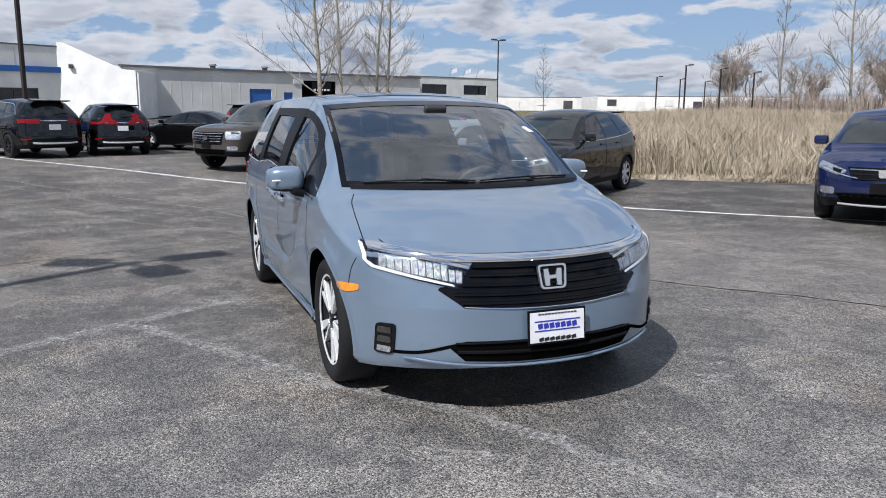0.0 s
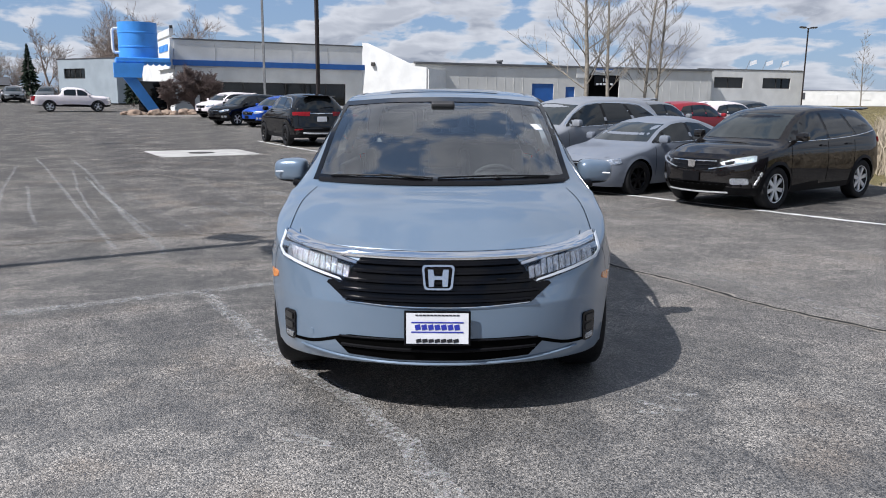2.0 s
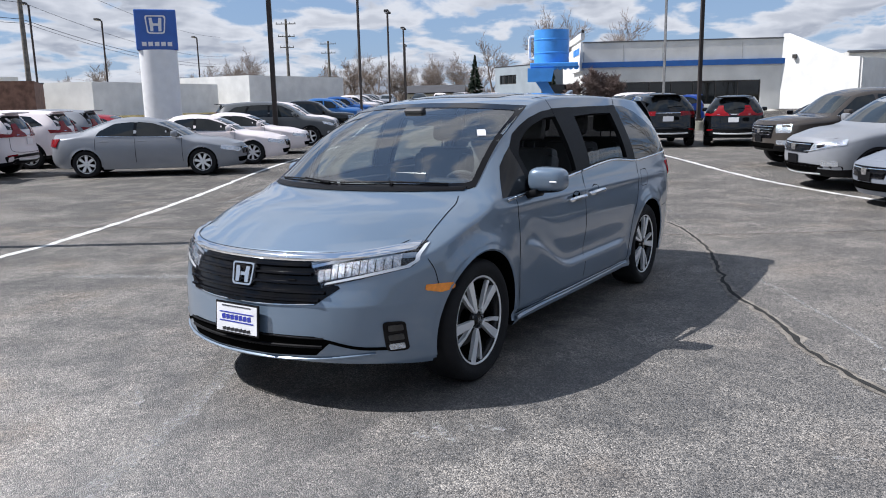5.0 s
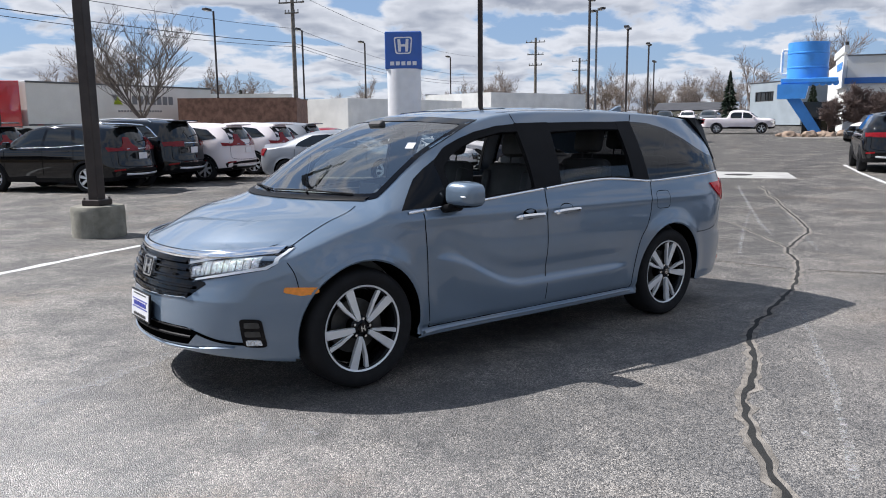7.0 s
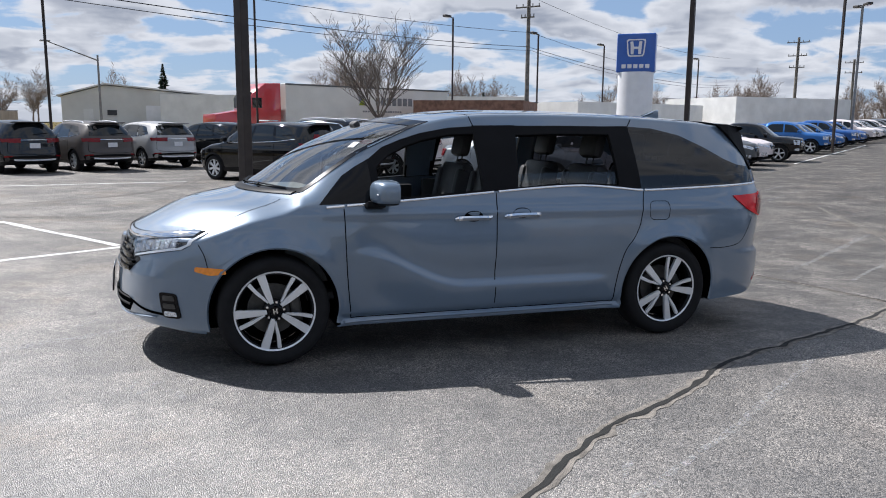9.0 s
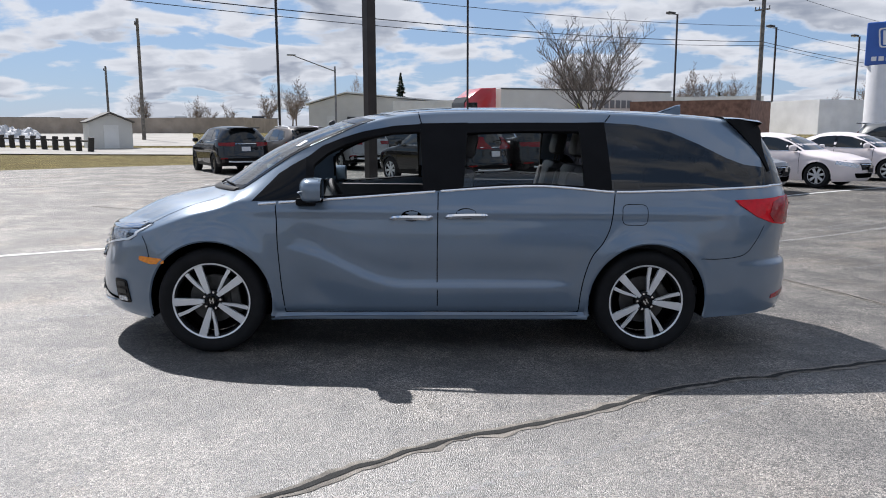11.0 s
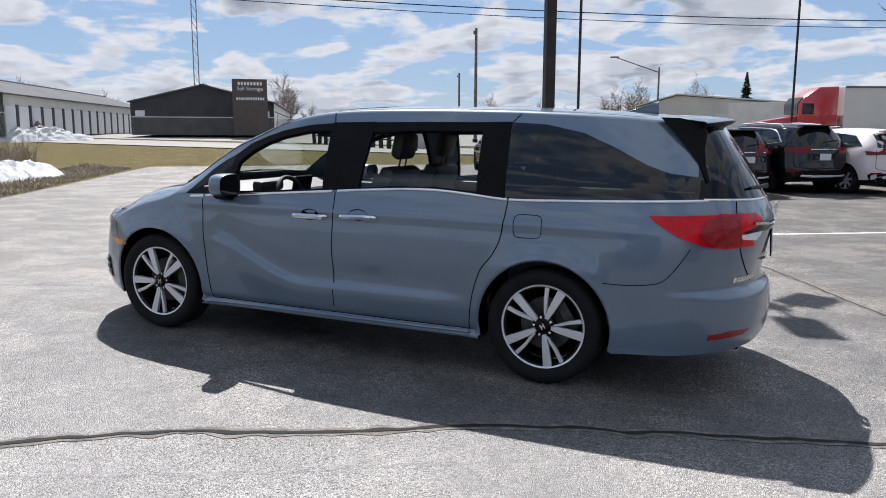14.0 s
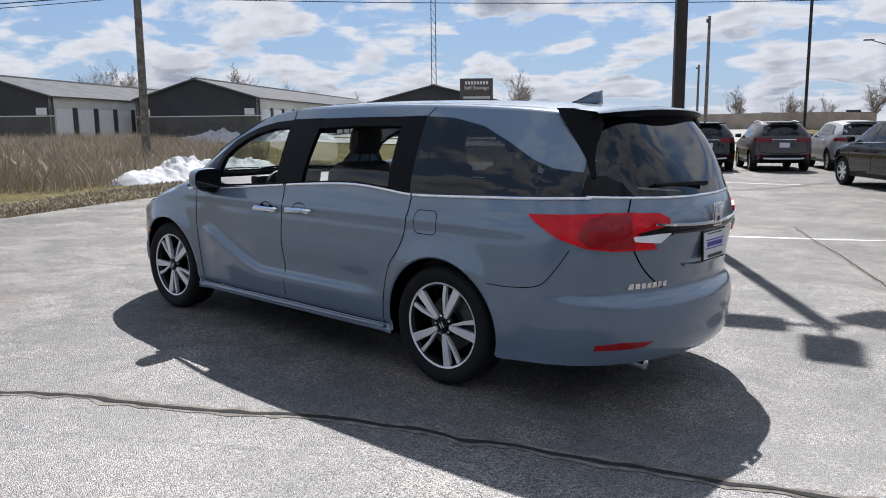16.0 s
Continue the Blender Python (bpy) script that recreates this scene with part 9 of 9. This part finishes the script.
def leader_pair(seed, *dims):
    t, c = leader_tree(seed, *dims)
    mt, mc = segments_mesh("trunk", t, 10), segments_mesh("crown", c, 5, 0.008)
    mt.materials.append(M["bark_pale"]), mc.materials.append(M["bark_pale"])
    return mt, mc


TALL = leader_pair(8, 12.5, 0.15, 4.6)
TALL2 = leader_pair(21, 12.0, 0.11, 2.6, 0.10)
TALL3 = leader_pair(33, 11.0, 0.10, 2.8)
FAR = [tree_pair(40 + k, 0.016, ("twigs", "twigs"), height=8.5, spread=0.8, levels=4, trunk_r=0.2, fork=0.45, upright_k=0.9, twig=2, split=(1, 3)) for k in range(2)]
BUSH = tree_pair(60, 0.012, ("twigs_red", "twigs_red"), height=2.6, spread=0.9, levels=4, trunk_r=0.06, fork=0.6, upright_k=0.9, split=(2, 4))

plant(ROUND, -12.46, -46.27, 30, 1.0, "bare vase-shaped tree with low spreading limbs by the street", "bare trees")
plant(TALL, -37.3, 7.3, 10, 1.0, "tall bare tree with a pale straight trunk behind the cars", "bare trees")
plant(TALL2, -36.0, 8.5, 200, 1.0, "slender bare tree leaning beside another", "bare trees")
plant(TALL2, -37.0, 10.4, 60, 0.95, "slender leaning bare tree behind the cars", "bare trees")
plant(TALL3, -37.4, 11.4, 250, 1.0, "slender bare tree behind the cars", "bare trees")
plant(TALL3, -28.3, 31.3, 80, 0.8, "bare tree at the edge of the reeds", "bare trees")
plant(TALL3, -25.8, 33.6, 20, 0.95, "bare tree at the edge of the reeds", "bare trees")
plant(TALL3, -83.59, 46.26, 60, 0.8, "thin bare tree far beyond the annex", "bare trees")
plant(BUSH, -50.3, -18.57, 0, 1.2, "bushy bare shrub in the planting bed", "shrubs")
plant(BUSH, -50.87, -17.51, 90, 1.05, "bushy bare shrub in the planting bed", "shrubs")
plant(BUSH, -49.49, -20.18, 200, 0.9, "bushy bare shrub in the planting bed", "shrubs")
plant(FAR[0], 6.32, -99.7, 0, 0.8, "far bare tree across the street", "bare trees")
plant(FAR[1], -21.43, -90.4, 40, 0.9, "far bare tree across the street", "bare trees")


def rng_line(n, a, b, jitter, seed):
    r = random.Random(seed)
    for k in range(n):
        t = (k + r.random()) / n
        yield a[0] + (b[0] - a[0]) * t + r.uniform(-jitter, jitter), a[1] + (b[1] - a[1]) * t + r.uniform(-jitter, jitter), r.uniform(0, 360), r.uniform(0.7, 1.25)


for n, a, b, j, seed, big in ((26, (-68.21, -100.91), (-160.96, -92.81), 10, 1, 0.85), (16, (-110.88, -73.2), (-170.44, -57.93), 10, 2, 0.75), (10, (-95.35, -50.78), (-110.23, -38.59), 5, 3, 1.0), (12, (-53.27, -98.66), (-22.03, -110.39), 8, 4, 0.8), (14, (-120.2, 109.42), (-86.12, 139.03), 12, 5, 1.15), (10, (72.28, -133.61), (140.59, -93.86), 10, 6, 0.9), (8, (100.44, -69.1), (130.03, -59.55), 8, 7, 1.0), (8, (12.84, -129.57), (42.85, -133.95), 8, 9, 0.7)):
    for i, (x, y, turn, s) in enumerate(rng_line(n, a, b, j, seed)):
        plant(FAR[i % 2], x, y, turn, s * big, "far bare brown tree in the tree line", "far tree line")


def fir(x, y, h, label):
    ob = thing("tree", upright(x, y), label, "tree", "fir trees")
    bm = bmesh.new()
    rod(bm, (0, 0, 0), (0, 0, h * 0.95), 0.16, 0.03, 8)
    part("trunk", bm, "bark", ob, "", True)
    r = random.Random(int(x * 7))
    verts, faces = [], []
    for k in range(420):
        z = h * (0.12 + 0.86 * r.random())
        reach = (1 - z / h) * h * 0.26 * r.uniform(0.55, 1.15) + 0.08
        a = r.uniform(0, 2 * math.pi)
        d = Vector((math.cos(a), math.sin(a), 0))
        s = Vector((-d.y, d.x, 0)) * 0.16
        base = len(verts)
        tip = d * reach + Vector((0, 0, z - 0.25 * reach))
        mid = d * reach * 0.5 + Vector((0, 0, z - 0.02))
        verts += [tuple(Vector((0, 0, z))), tuple(mid + s), tuple(tip), tuple(mid - s), tuple(mid + Vector((0, 0, -0.18)))]
        faces += [(base, base + 1, base + 2, base + 3), (base, base + 4, base + 2)]
    me = bpy.data.meshes.new("crown")
    me.from_pydata(verts, [], faces)
    me.materials.append(M["fir"])
    shared("crown", me, ob, Matrix())


fir(-84.0, -48.5, 6.6, "dark green fir beyond the lot")
fir(-65.99, -29.4, 4.2, "dark green fir by the office block")
fir(0.67, -104.83, 8.5, "far dark fir across the street")
fir(-38.32, -88.47, 5.0, "far dark fir across the street")


def blades(name, region, count, hmin, hmax, seed, material, label, lean=0.25, width=0.012, category="reeds"):
    """A stand of dry stalks over an area; region is a list of corners."""
    rng = np.random.default_rng(seed)
    los, his = np.min(region, 0), np.max(region, 0)
    pts = np.empty((0, 2))
    while len(pts) < count:
        p = los + (his - los) * rng.random((count * 2, 2))
        pts = np.vstack([pts, p[inside(region, p[:, 0], p[:, 1])]])
    pts = pts[:count]
    h = hmin + (hmax - hmin) * rng.random(count) ** 1.4
    clump = np.array([0.7 + 0.5 * noise.noise(Vector((x * 0.35, y * 0.35, seed))) for x, y in pts])
    h = h * np.clip(clump + 0.15, 0.35, 1.3)
    z = np.array([ground_z(x, y) for x, y in pts]) - 0.08
    a, b = rng.random(count) * 2 * np.pi, rng.random(count) * 2 * np.pi
    tilt = lean * h * rng.random(count)
    w = width * (0.6 + 0.9 * rng.random(count))
    base = np.stack([pts[:, 0], pts[:, 1], z], -1)
    wide = np.stack([np.cos(a) * w, np.sin(a) * w, 0 * a], -1)
    off = np.stack([np.cos(b) * tilt, np.sin(b) * tilt, h], -1)
    mid = base + off * np.array([0.35, 0.35, 0.6])
    v = np.stack([base - wide, base + wide, mid + wide * 1.1, mid - wide * 1.1, base + off], 1).reshape(-1, 3)
    faces = []
    for k in range(count):
        i = 5 * k
        faces += [(i, i + 1, i + 2, i + 3), (i + 3, i + 2, i + 4)]
    me = bpy.data.meshes.new(name)
    me.from_pydata(v.tolist(), [], faces)
    me.materials.append(M[material])
    tagged(new(name, me), label, category, kind="stuff")


blades("reed_bed", [(-10.02, 9.78), (-5.84, 14.91), (-19.61, 43.45), (-62.05, 59.61), (-49.75, 33.95), (-33.22, 21.93), (-13.86, 10.35)], 130000, 0.6, 1.4, 5, "reeds", "tall dry straw-coloured reeds beside the car park", 0.9, 0.009)
blades("reed_bed", [(16.32, -4.93), (19.92, -10.55), (27.76, -19.87), (59.98, -29.68), (60, 0), (20, 2)], 60000, 0.5, 1.3, 6, "reeds", "dry brownish reeds across the far corner", 0.9, 0.010)
blades("dry_grass", [(-9.75, 8.84), (-4.91, 14.59), (-5.83, 15.1), (-10.2, 9.96)], 9000, 0.05, 0.22, 7, "reeds", "short trampled straw at the asphalt edge", 1.2, 0.012)
blades("dry_grass", [(9.62, -0.8), (12.02, -4.51), (21.38, -19.02), (24.94, -19.8), (15.86, -5.4), (11.68, 0.08)], 16000, 0.03, 0.16, 8, "reeds", "short matted straw at the asphalt edge", 1.2, 0.012)

blades("far_brush", [(-165, -112), (-66, -118), (-66, -98), (-165, -90)], 9000, 1.5, 4.4, 31, "twigs", "bare brown brush under the far trees", 0.5, 0.05, "brush")
blades("far_brush", [(-175, -68), (-112, -80), (-112, -66), (-175, -50)], 6000, 1.5, 3.4, 32, "twigs", "bare brown brush beyond the lane", 0.5, 0.05, "brush")
blades("far_brush", [(-124, 106), (-88, 140), (-80, 132), (-116, 98)], 6000, 1.5, 5.0, 33, "twigs", "bare brown brush beyond the reeds", 0.5, 0.05, "brush")


def snow_bank(x0, y0, x1, y1, w, h, seed, label):
    """A crusted heap of old snow."""
    bm = bmesh.new()
    n, m = 64, 20
    d = Vector((x1 - x0, y1 - y0, 0))
    s = Vector((-d.y, d.x, 0)).normalized()
    rows = []
    for i in range(n + 1):
        t = i / n
        row = []
        for j in range(m + 1):
            u = -1 + 2 * j / m
            env = max(0.0, math.sin(math.pi * t)) ** 0.45
            p = Vector((x0, y0, 0)) + d * t + s * (u * w * env)
            prof = max(0.0, 1 - abs(u) ** 1.6) * env
            lump = 0.55 + 0.9 * (0.5 + 0.5 * noise.noise(Vector((p.x * 0.9, p.y * 0.9, seed)))) + 0.35 * noise.noise(Vector((p.x * 2.6, p.y * 2.6, seed + 3))) + 0.18 * noise.noise(Vector((p.x * 7, p.y * 7, seed)))
            row.append(bm.verts.new((p.x, p.y, ground_z(p.x, p.y) - 0.08 + h * prof * lump)))
        rows.append(row)
    for a, b in zip(rows, rows[1:]):
        for j in range(m):
            bm.faces.new((a[j], b[j], b[j + 1], a[j + 1]))
    bmesh.ops.recalc_face_normals(bm, faces=bm.faces)
    if sum(f.normal.z for f in bm.faces) < 0:
        bmesh.ops.reverse_faces(bm, faces=bm.faces)
    tagged(mesh_object("snow_bank", bm, "snow"), label, "snow")


snow_bank(17.6, -6.5, 20.9, -14.9, 1.3, 0.62, 2, "dirty crusted snow bank at the lot's edge")
snow_bank(57, -32, 50, -44, 2.0, 1.2, 5, "far snow heap before the storage sheds")
snow_bank(34, -55, 30, -60, 2.0, 1.2, 9, "far snow heap by the street")


# ---- markings, cracks and patches on the lot ----
def ribbon(name, pts, width, material, lift, label, category, jitter=0.0, seed=0, kind="", step=0.25):
    """A flat strip along a line on the ground, its edges ragged where asked."""
    c = curve_through(pts, 40) if len(pts) > 2 else np.linspace(pts[0], pts[1], 60)
    seg = np.linalg.norm(np.diff(c, axis=0), axis=1)
    s = np.concatenate([[0], np.cumsum(seg)])
    n = max(2, int(s[-1] / step))
    q = np.linspace(0, s[-1], n + 1)
    c = np.stack([np.interp(q, s, c[:, 0]), np.interp(q, s, c[:, 1])], -1)
    d = np.gradient(c, axis=0)
    nr = np.stack([-d[:, 1], d[:, 0]], -1)
    nr /= np.linalg.norm(nr, axis=1, keepdims=True)
    bm = bmesh.new()
    rows = []
    for k, (p, m) in enumerate(zip(c, nr)):
        wob = [jitter * noise.noise(Vector((p[0] * f, p[1] * f, seed))) for f in (0.9, 5.0, 13.0)]
        mid = p + m * (wob[0] * 2 + wob[1])
        w = width * 0.5
        wl = max(0.003, w * (1 + (0.9 * noise.noise(Vector((p[0] * 9, p[1] * 9, seed + 5))) if jitter else 0)))
        wr_ = max(0.003, w * (1 + (0.9 * noise.noise(Vector((p[0] * 9, p[1] * 9, seed + 8))) if jitter else 0)))
        row = []
        for r in (mid + m * wl, mid - m * wr_):
            row.append(bm.verts.new((r[0], r[1], ground_z(r[0], r[1]) + lift)))
        rows.append(row)
    for a, b in zip(rows, rows[1:]):
        bm.faces.new((a[0], b[0], b[1], a[1]))
    bmesh.ops.recalc_face_normals(bm, faces=bm.faces)
    if sum(f.normal.z for f in bm.faces) < 0:
        bmesh.ops.reverse_faces(bm, faces=bm.faces)
    return tagged(mesh_object(name, bm, material), label, category, kind=kind)


CRACK = [(3.4, 4.9), (1.0, 3.29), (0.47, 2.87), (-0.16, 2.46), (-0.69, 2.19), (-1.58, 1.70), (-2.3, 1.42), (-3.55, 1.02), (-4.75, 0.42), (-5.89, -0.26), (-7.79, -0.94), (-8.72, -1.49), (-10.6, -2.8), (-13.64, -4.99)]
ribbon("crack_edge", CRACK, 0.10, "crack_edge", 0.003, "crumbled pale edges of a long crack", "crack", 0.03, 1, "structure", 0.06)
ribbon("crack", CRACK, 0.035, "crack", 0.006, "long open crack across the asphalt", "crack", 0.03, 1, "structure", 0.04)
JOINTS = [[(-4.47, 0.70), (-6.5, 3.61)], [(-0.9, -8.1), (-1.29, -7.29), (-2.64, -4.67), (-3.96, -1.61), (-4.4, 0.5)], [(-5.95, -0.3), (-8.6, -3.1), (-10.9, -6.6)], [(5.5, -10.6), (3.0, -12.4), (1.6, -15.0), (1.0, -17.8)], [(6.4, -9.5), (5.0, -8.7), (3.0, -8.3)]]
for k, line in enumerate(JOINTS):
    ribbon("crack_edge", line, 0.07, "crack_edge", 0.003, "pale edges of a sealed joint", "crack", 0.02, 10 + k, "structure", 0.1)
    ribbon("crack", line, 0.020, "crack", 0.006, "thin dark joint in the asphalt", "crack", 0.02, 10 + k, "structure", 0.06)
LINES = [[(2.4, 12.0), (-2.23, 8.06), (-4.5, 6.1), (-8.0, 3.45), (-11.3, 0.4), (-14.4, -1.95), (-18.8, -4.75), (-23.2, -7.3)], [(5.66, -2.68), (2.51, -4.75), (0.72, -5.9), (-0.80, -6.65), (-7.44, -10.6), (-17.77, -16.3)], [(-23.99, -20.6), (-44.14, -34.64)], [(5.8, -15.88), (1.4, -16.35)], [(4.51, -7.89), (2.67, -4.83)]]
for line in LINES:
    ribbon("parking_line", line, 0.11, "white_line", 0.004, "worn white painted line on the asphalt", "marking", 0.006, 3, "structure", 0.2)
PAD = [(-17.05, -9.2), (-14.7, -7.75), (-16.25, -5.4), (-18.35, -6.75)]
sheet("concrete_pad", PAD, "pad", 0.005, 1.0, "pale concrete pad round a drain", "pavement")
bm = bmesh.new()
rod(bm, (0, 0, 0), (0, 0, 0.012), 0.38, None, 28)
drain = mesh_object("drain_cover", bm, "iron")
drain.matrix_world = ground_pose(-16.6, -7.3)
tagged(drain, "round cast-iron drain cover in the concrete pad", "drain cover")
for k, (sx, sy, ang, ln) in enumerate([(2.27, 1.17, 60, 0.26), (2.36, 1.10, 70, 0.12), (2.1, 1.35, 80, 0.14), (2.75, -0.1, 20, 0.1), (1.63, -2.83, 40, 0.16), (3.1, 2.3, 10, 0.3)]):
    a = math.radians(ang)
    ribbon("scuff_mark", [(sx - ln / 2 * math.cos(a), sy - ln / 2 * math.sin(a)), (sx + ln / 2 * math.cos(a), sy + ln / 2 * math.sin(a))], 0.05, "abraded", 0.004, "pale scuff on the asphalt", "mark", 0.004, 60 + k, "structure", 0.03)

# planting bed with boulders by the showroom
sheet("planting_bed", [(-43.58, -20.63), (-44.45, -18.81), (-45.95, -15.64), (-51.98, -18.09), (-51.52, -21.94)], "crack_edge", 0.02, 1.0, "gravel planting bed edged with boulders", "planting bed")
sheet("apron", [(-45.95, -15.54), (-43, -12.61), (-56.37, -6.91), (-59.89, -8.03), (-53, -19.25)], "concrete", 0.012, 2.0, "tan concrete apron by the showroom", "pavement")
rr = random.Random(4)
for k in range(11):
    bm = bmesh.new()
    bmesh.ops.create_icosphere(bm, subdivisions=3, radius=1.0)
    sz = rr.uniform(0.2, 0.5)
    for v in bm.verts:
        v.co *= sz * (1 + 0.35 * noise.noise(v.co * 1.6 + Vector((k * 7, 0, 0))))
        v.co.z = max(v.co.z * 0.7, -sz * 0.3)
    ob = mesh_object("boulder", bm, "rock", smooth=True)
    t = k / 10
    bx, by = -46.9 + rr.uniform(-0.5, 0.3) - 2.2 * max(0, t - 0.5) * 2, -22.4 + 4.6 * t
    ob.matrix_world = pose(bx, by, ground_z(bx, by) + sz * 0.2, 0, 0, rr.uniform(0, 360))
    tagged(ob, "brown landscaping boulder in the planting bed", "boulder", "boulders by the showroom")

# pale tracks where ploughs and tyres have rubbed the surface
TRACKS = [([(0.95, -4.25), (0.26, -2.95), (-0.33, -2.06), (-0.86, -1.12)], 0.15), ([(-0.25, -2.06), (0.68, -1.50), (1.45, -1.02), (2.37, -0.38), (3.47, 0.19), (4.8, 0.9)], 0.11), ([(-14.0, -10.8), (-9.82, -8.21), (-5.91, -5.83), (-2.28, -3.67)], 0.07), ([(-11.86, -10.12), (-7.04, -7.73), (-3.31, -5.67), (-0.42, -4.50)], 0.06), ([(-14.0, -9.9), (-10.04, -7.49), (-5.35, -4.90), (-2.01, -3.01)], 0.08),
          ([(-9.0, -10.4), (-7.38, -9.47), (-4.08, -7.60)], 0.06), ([(-2.5, 1.62), (-1.38, 2.28), (-0.55, 2.79), (0.6, 3.4)], 0.045), ([(-13.52, -5.5), (-9.42, -2.75), (-6.99, -1.1)], 0.06)]
rt = random.Random(17)
for k in range(13):
    # more thin tyre and plough marks along the lane
    bx, by = -3.2 - 0.9 * rt.random() * k ** 0.5, -6.6 + 0.56 * k + rt.uniform(-0.2, 0.2)
    ln, bend = rt.uniform(3.0, 7.5), rt.uniform(-0.35, 0.35)
    TRACKS.append(([(bx, by), (bx - ln * 0.42, by - ln * (0.25 + 0.05 * bend)), (bx - ln * 0.85, by - ln * (0.50 + 0.14 * bend))], rt.uniform(0.03, 0.06)))
for k, (line, wide) in enumerate(TRACKS):
    ribbon("worn_track", line, wide, "abraded", 0.0025, "pale track rubbed into the asphalt", "mark", 0.012, 80 + k, "structure", 0.08)
for k, (sx, sy, ang, ln) in enumerate([(2.77, -0.12, 15, 0.12), (2.76, -0.6, 75, 0.36), (2.7, -0.62, 60, 0.3), (2.15, 1.25, 40, 0.1), (0.2, 3.0, 50, 0.2), (-3.0, 3.2, 20, 0.3), (-5.5, 2.0, 140, 0.35), (1.6, 2.9, 110, 0.15), (4.0, -0.9, 120, 0.5)]):
    a = math.radians(ang)
    ribbon("scuff_mark", [(sx - ln / 2 * math.cos(a), sy - ln / 2 * math.sin(a)), (sx + ln / 2 * math.cos(a), sy + ln / 2 * math.sin(a))], 0.03, "abraded", 0.004, "pale scuff on the asphalt", "mark", 0.004, 110 + k, "structure", 0.03)
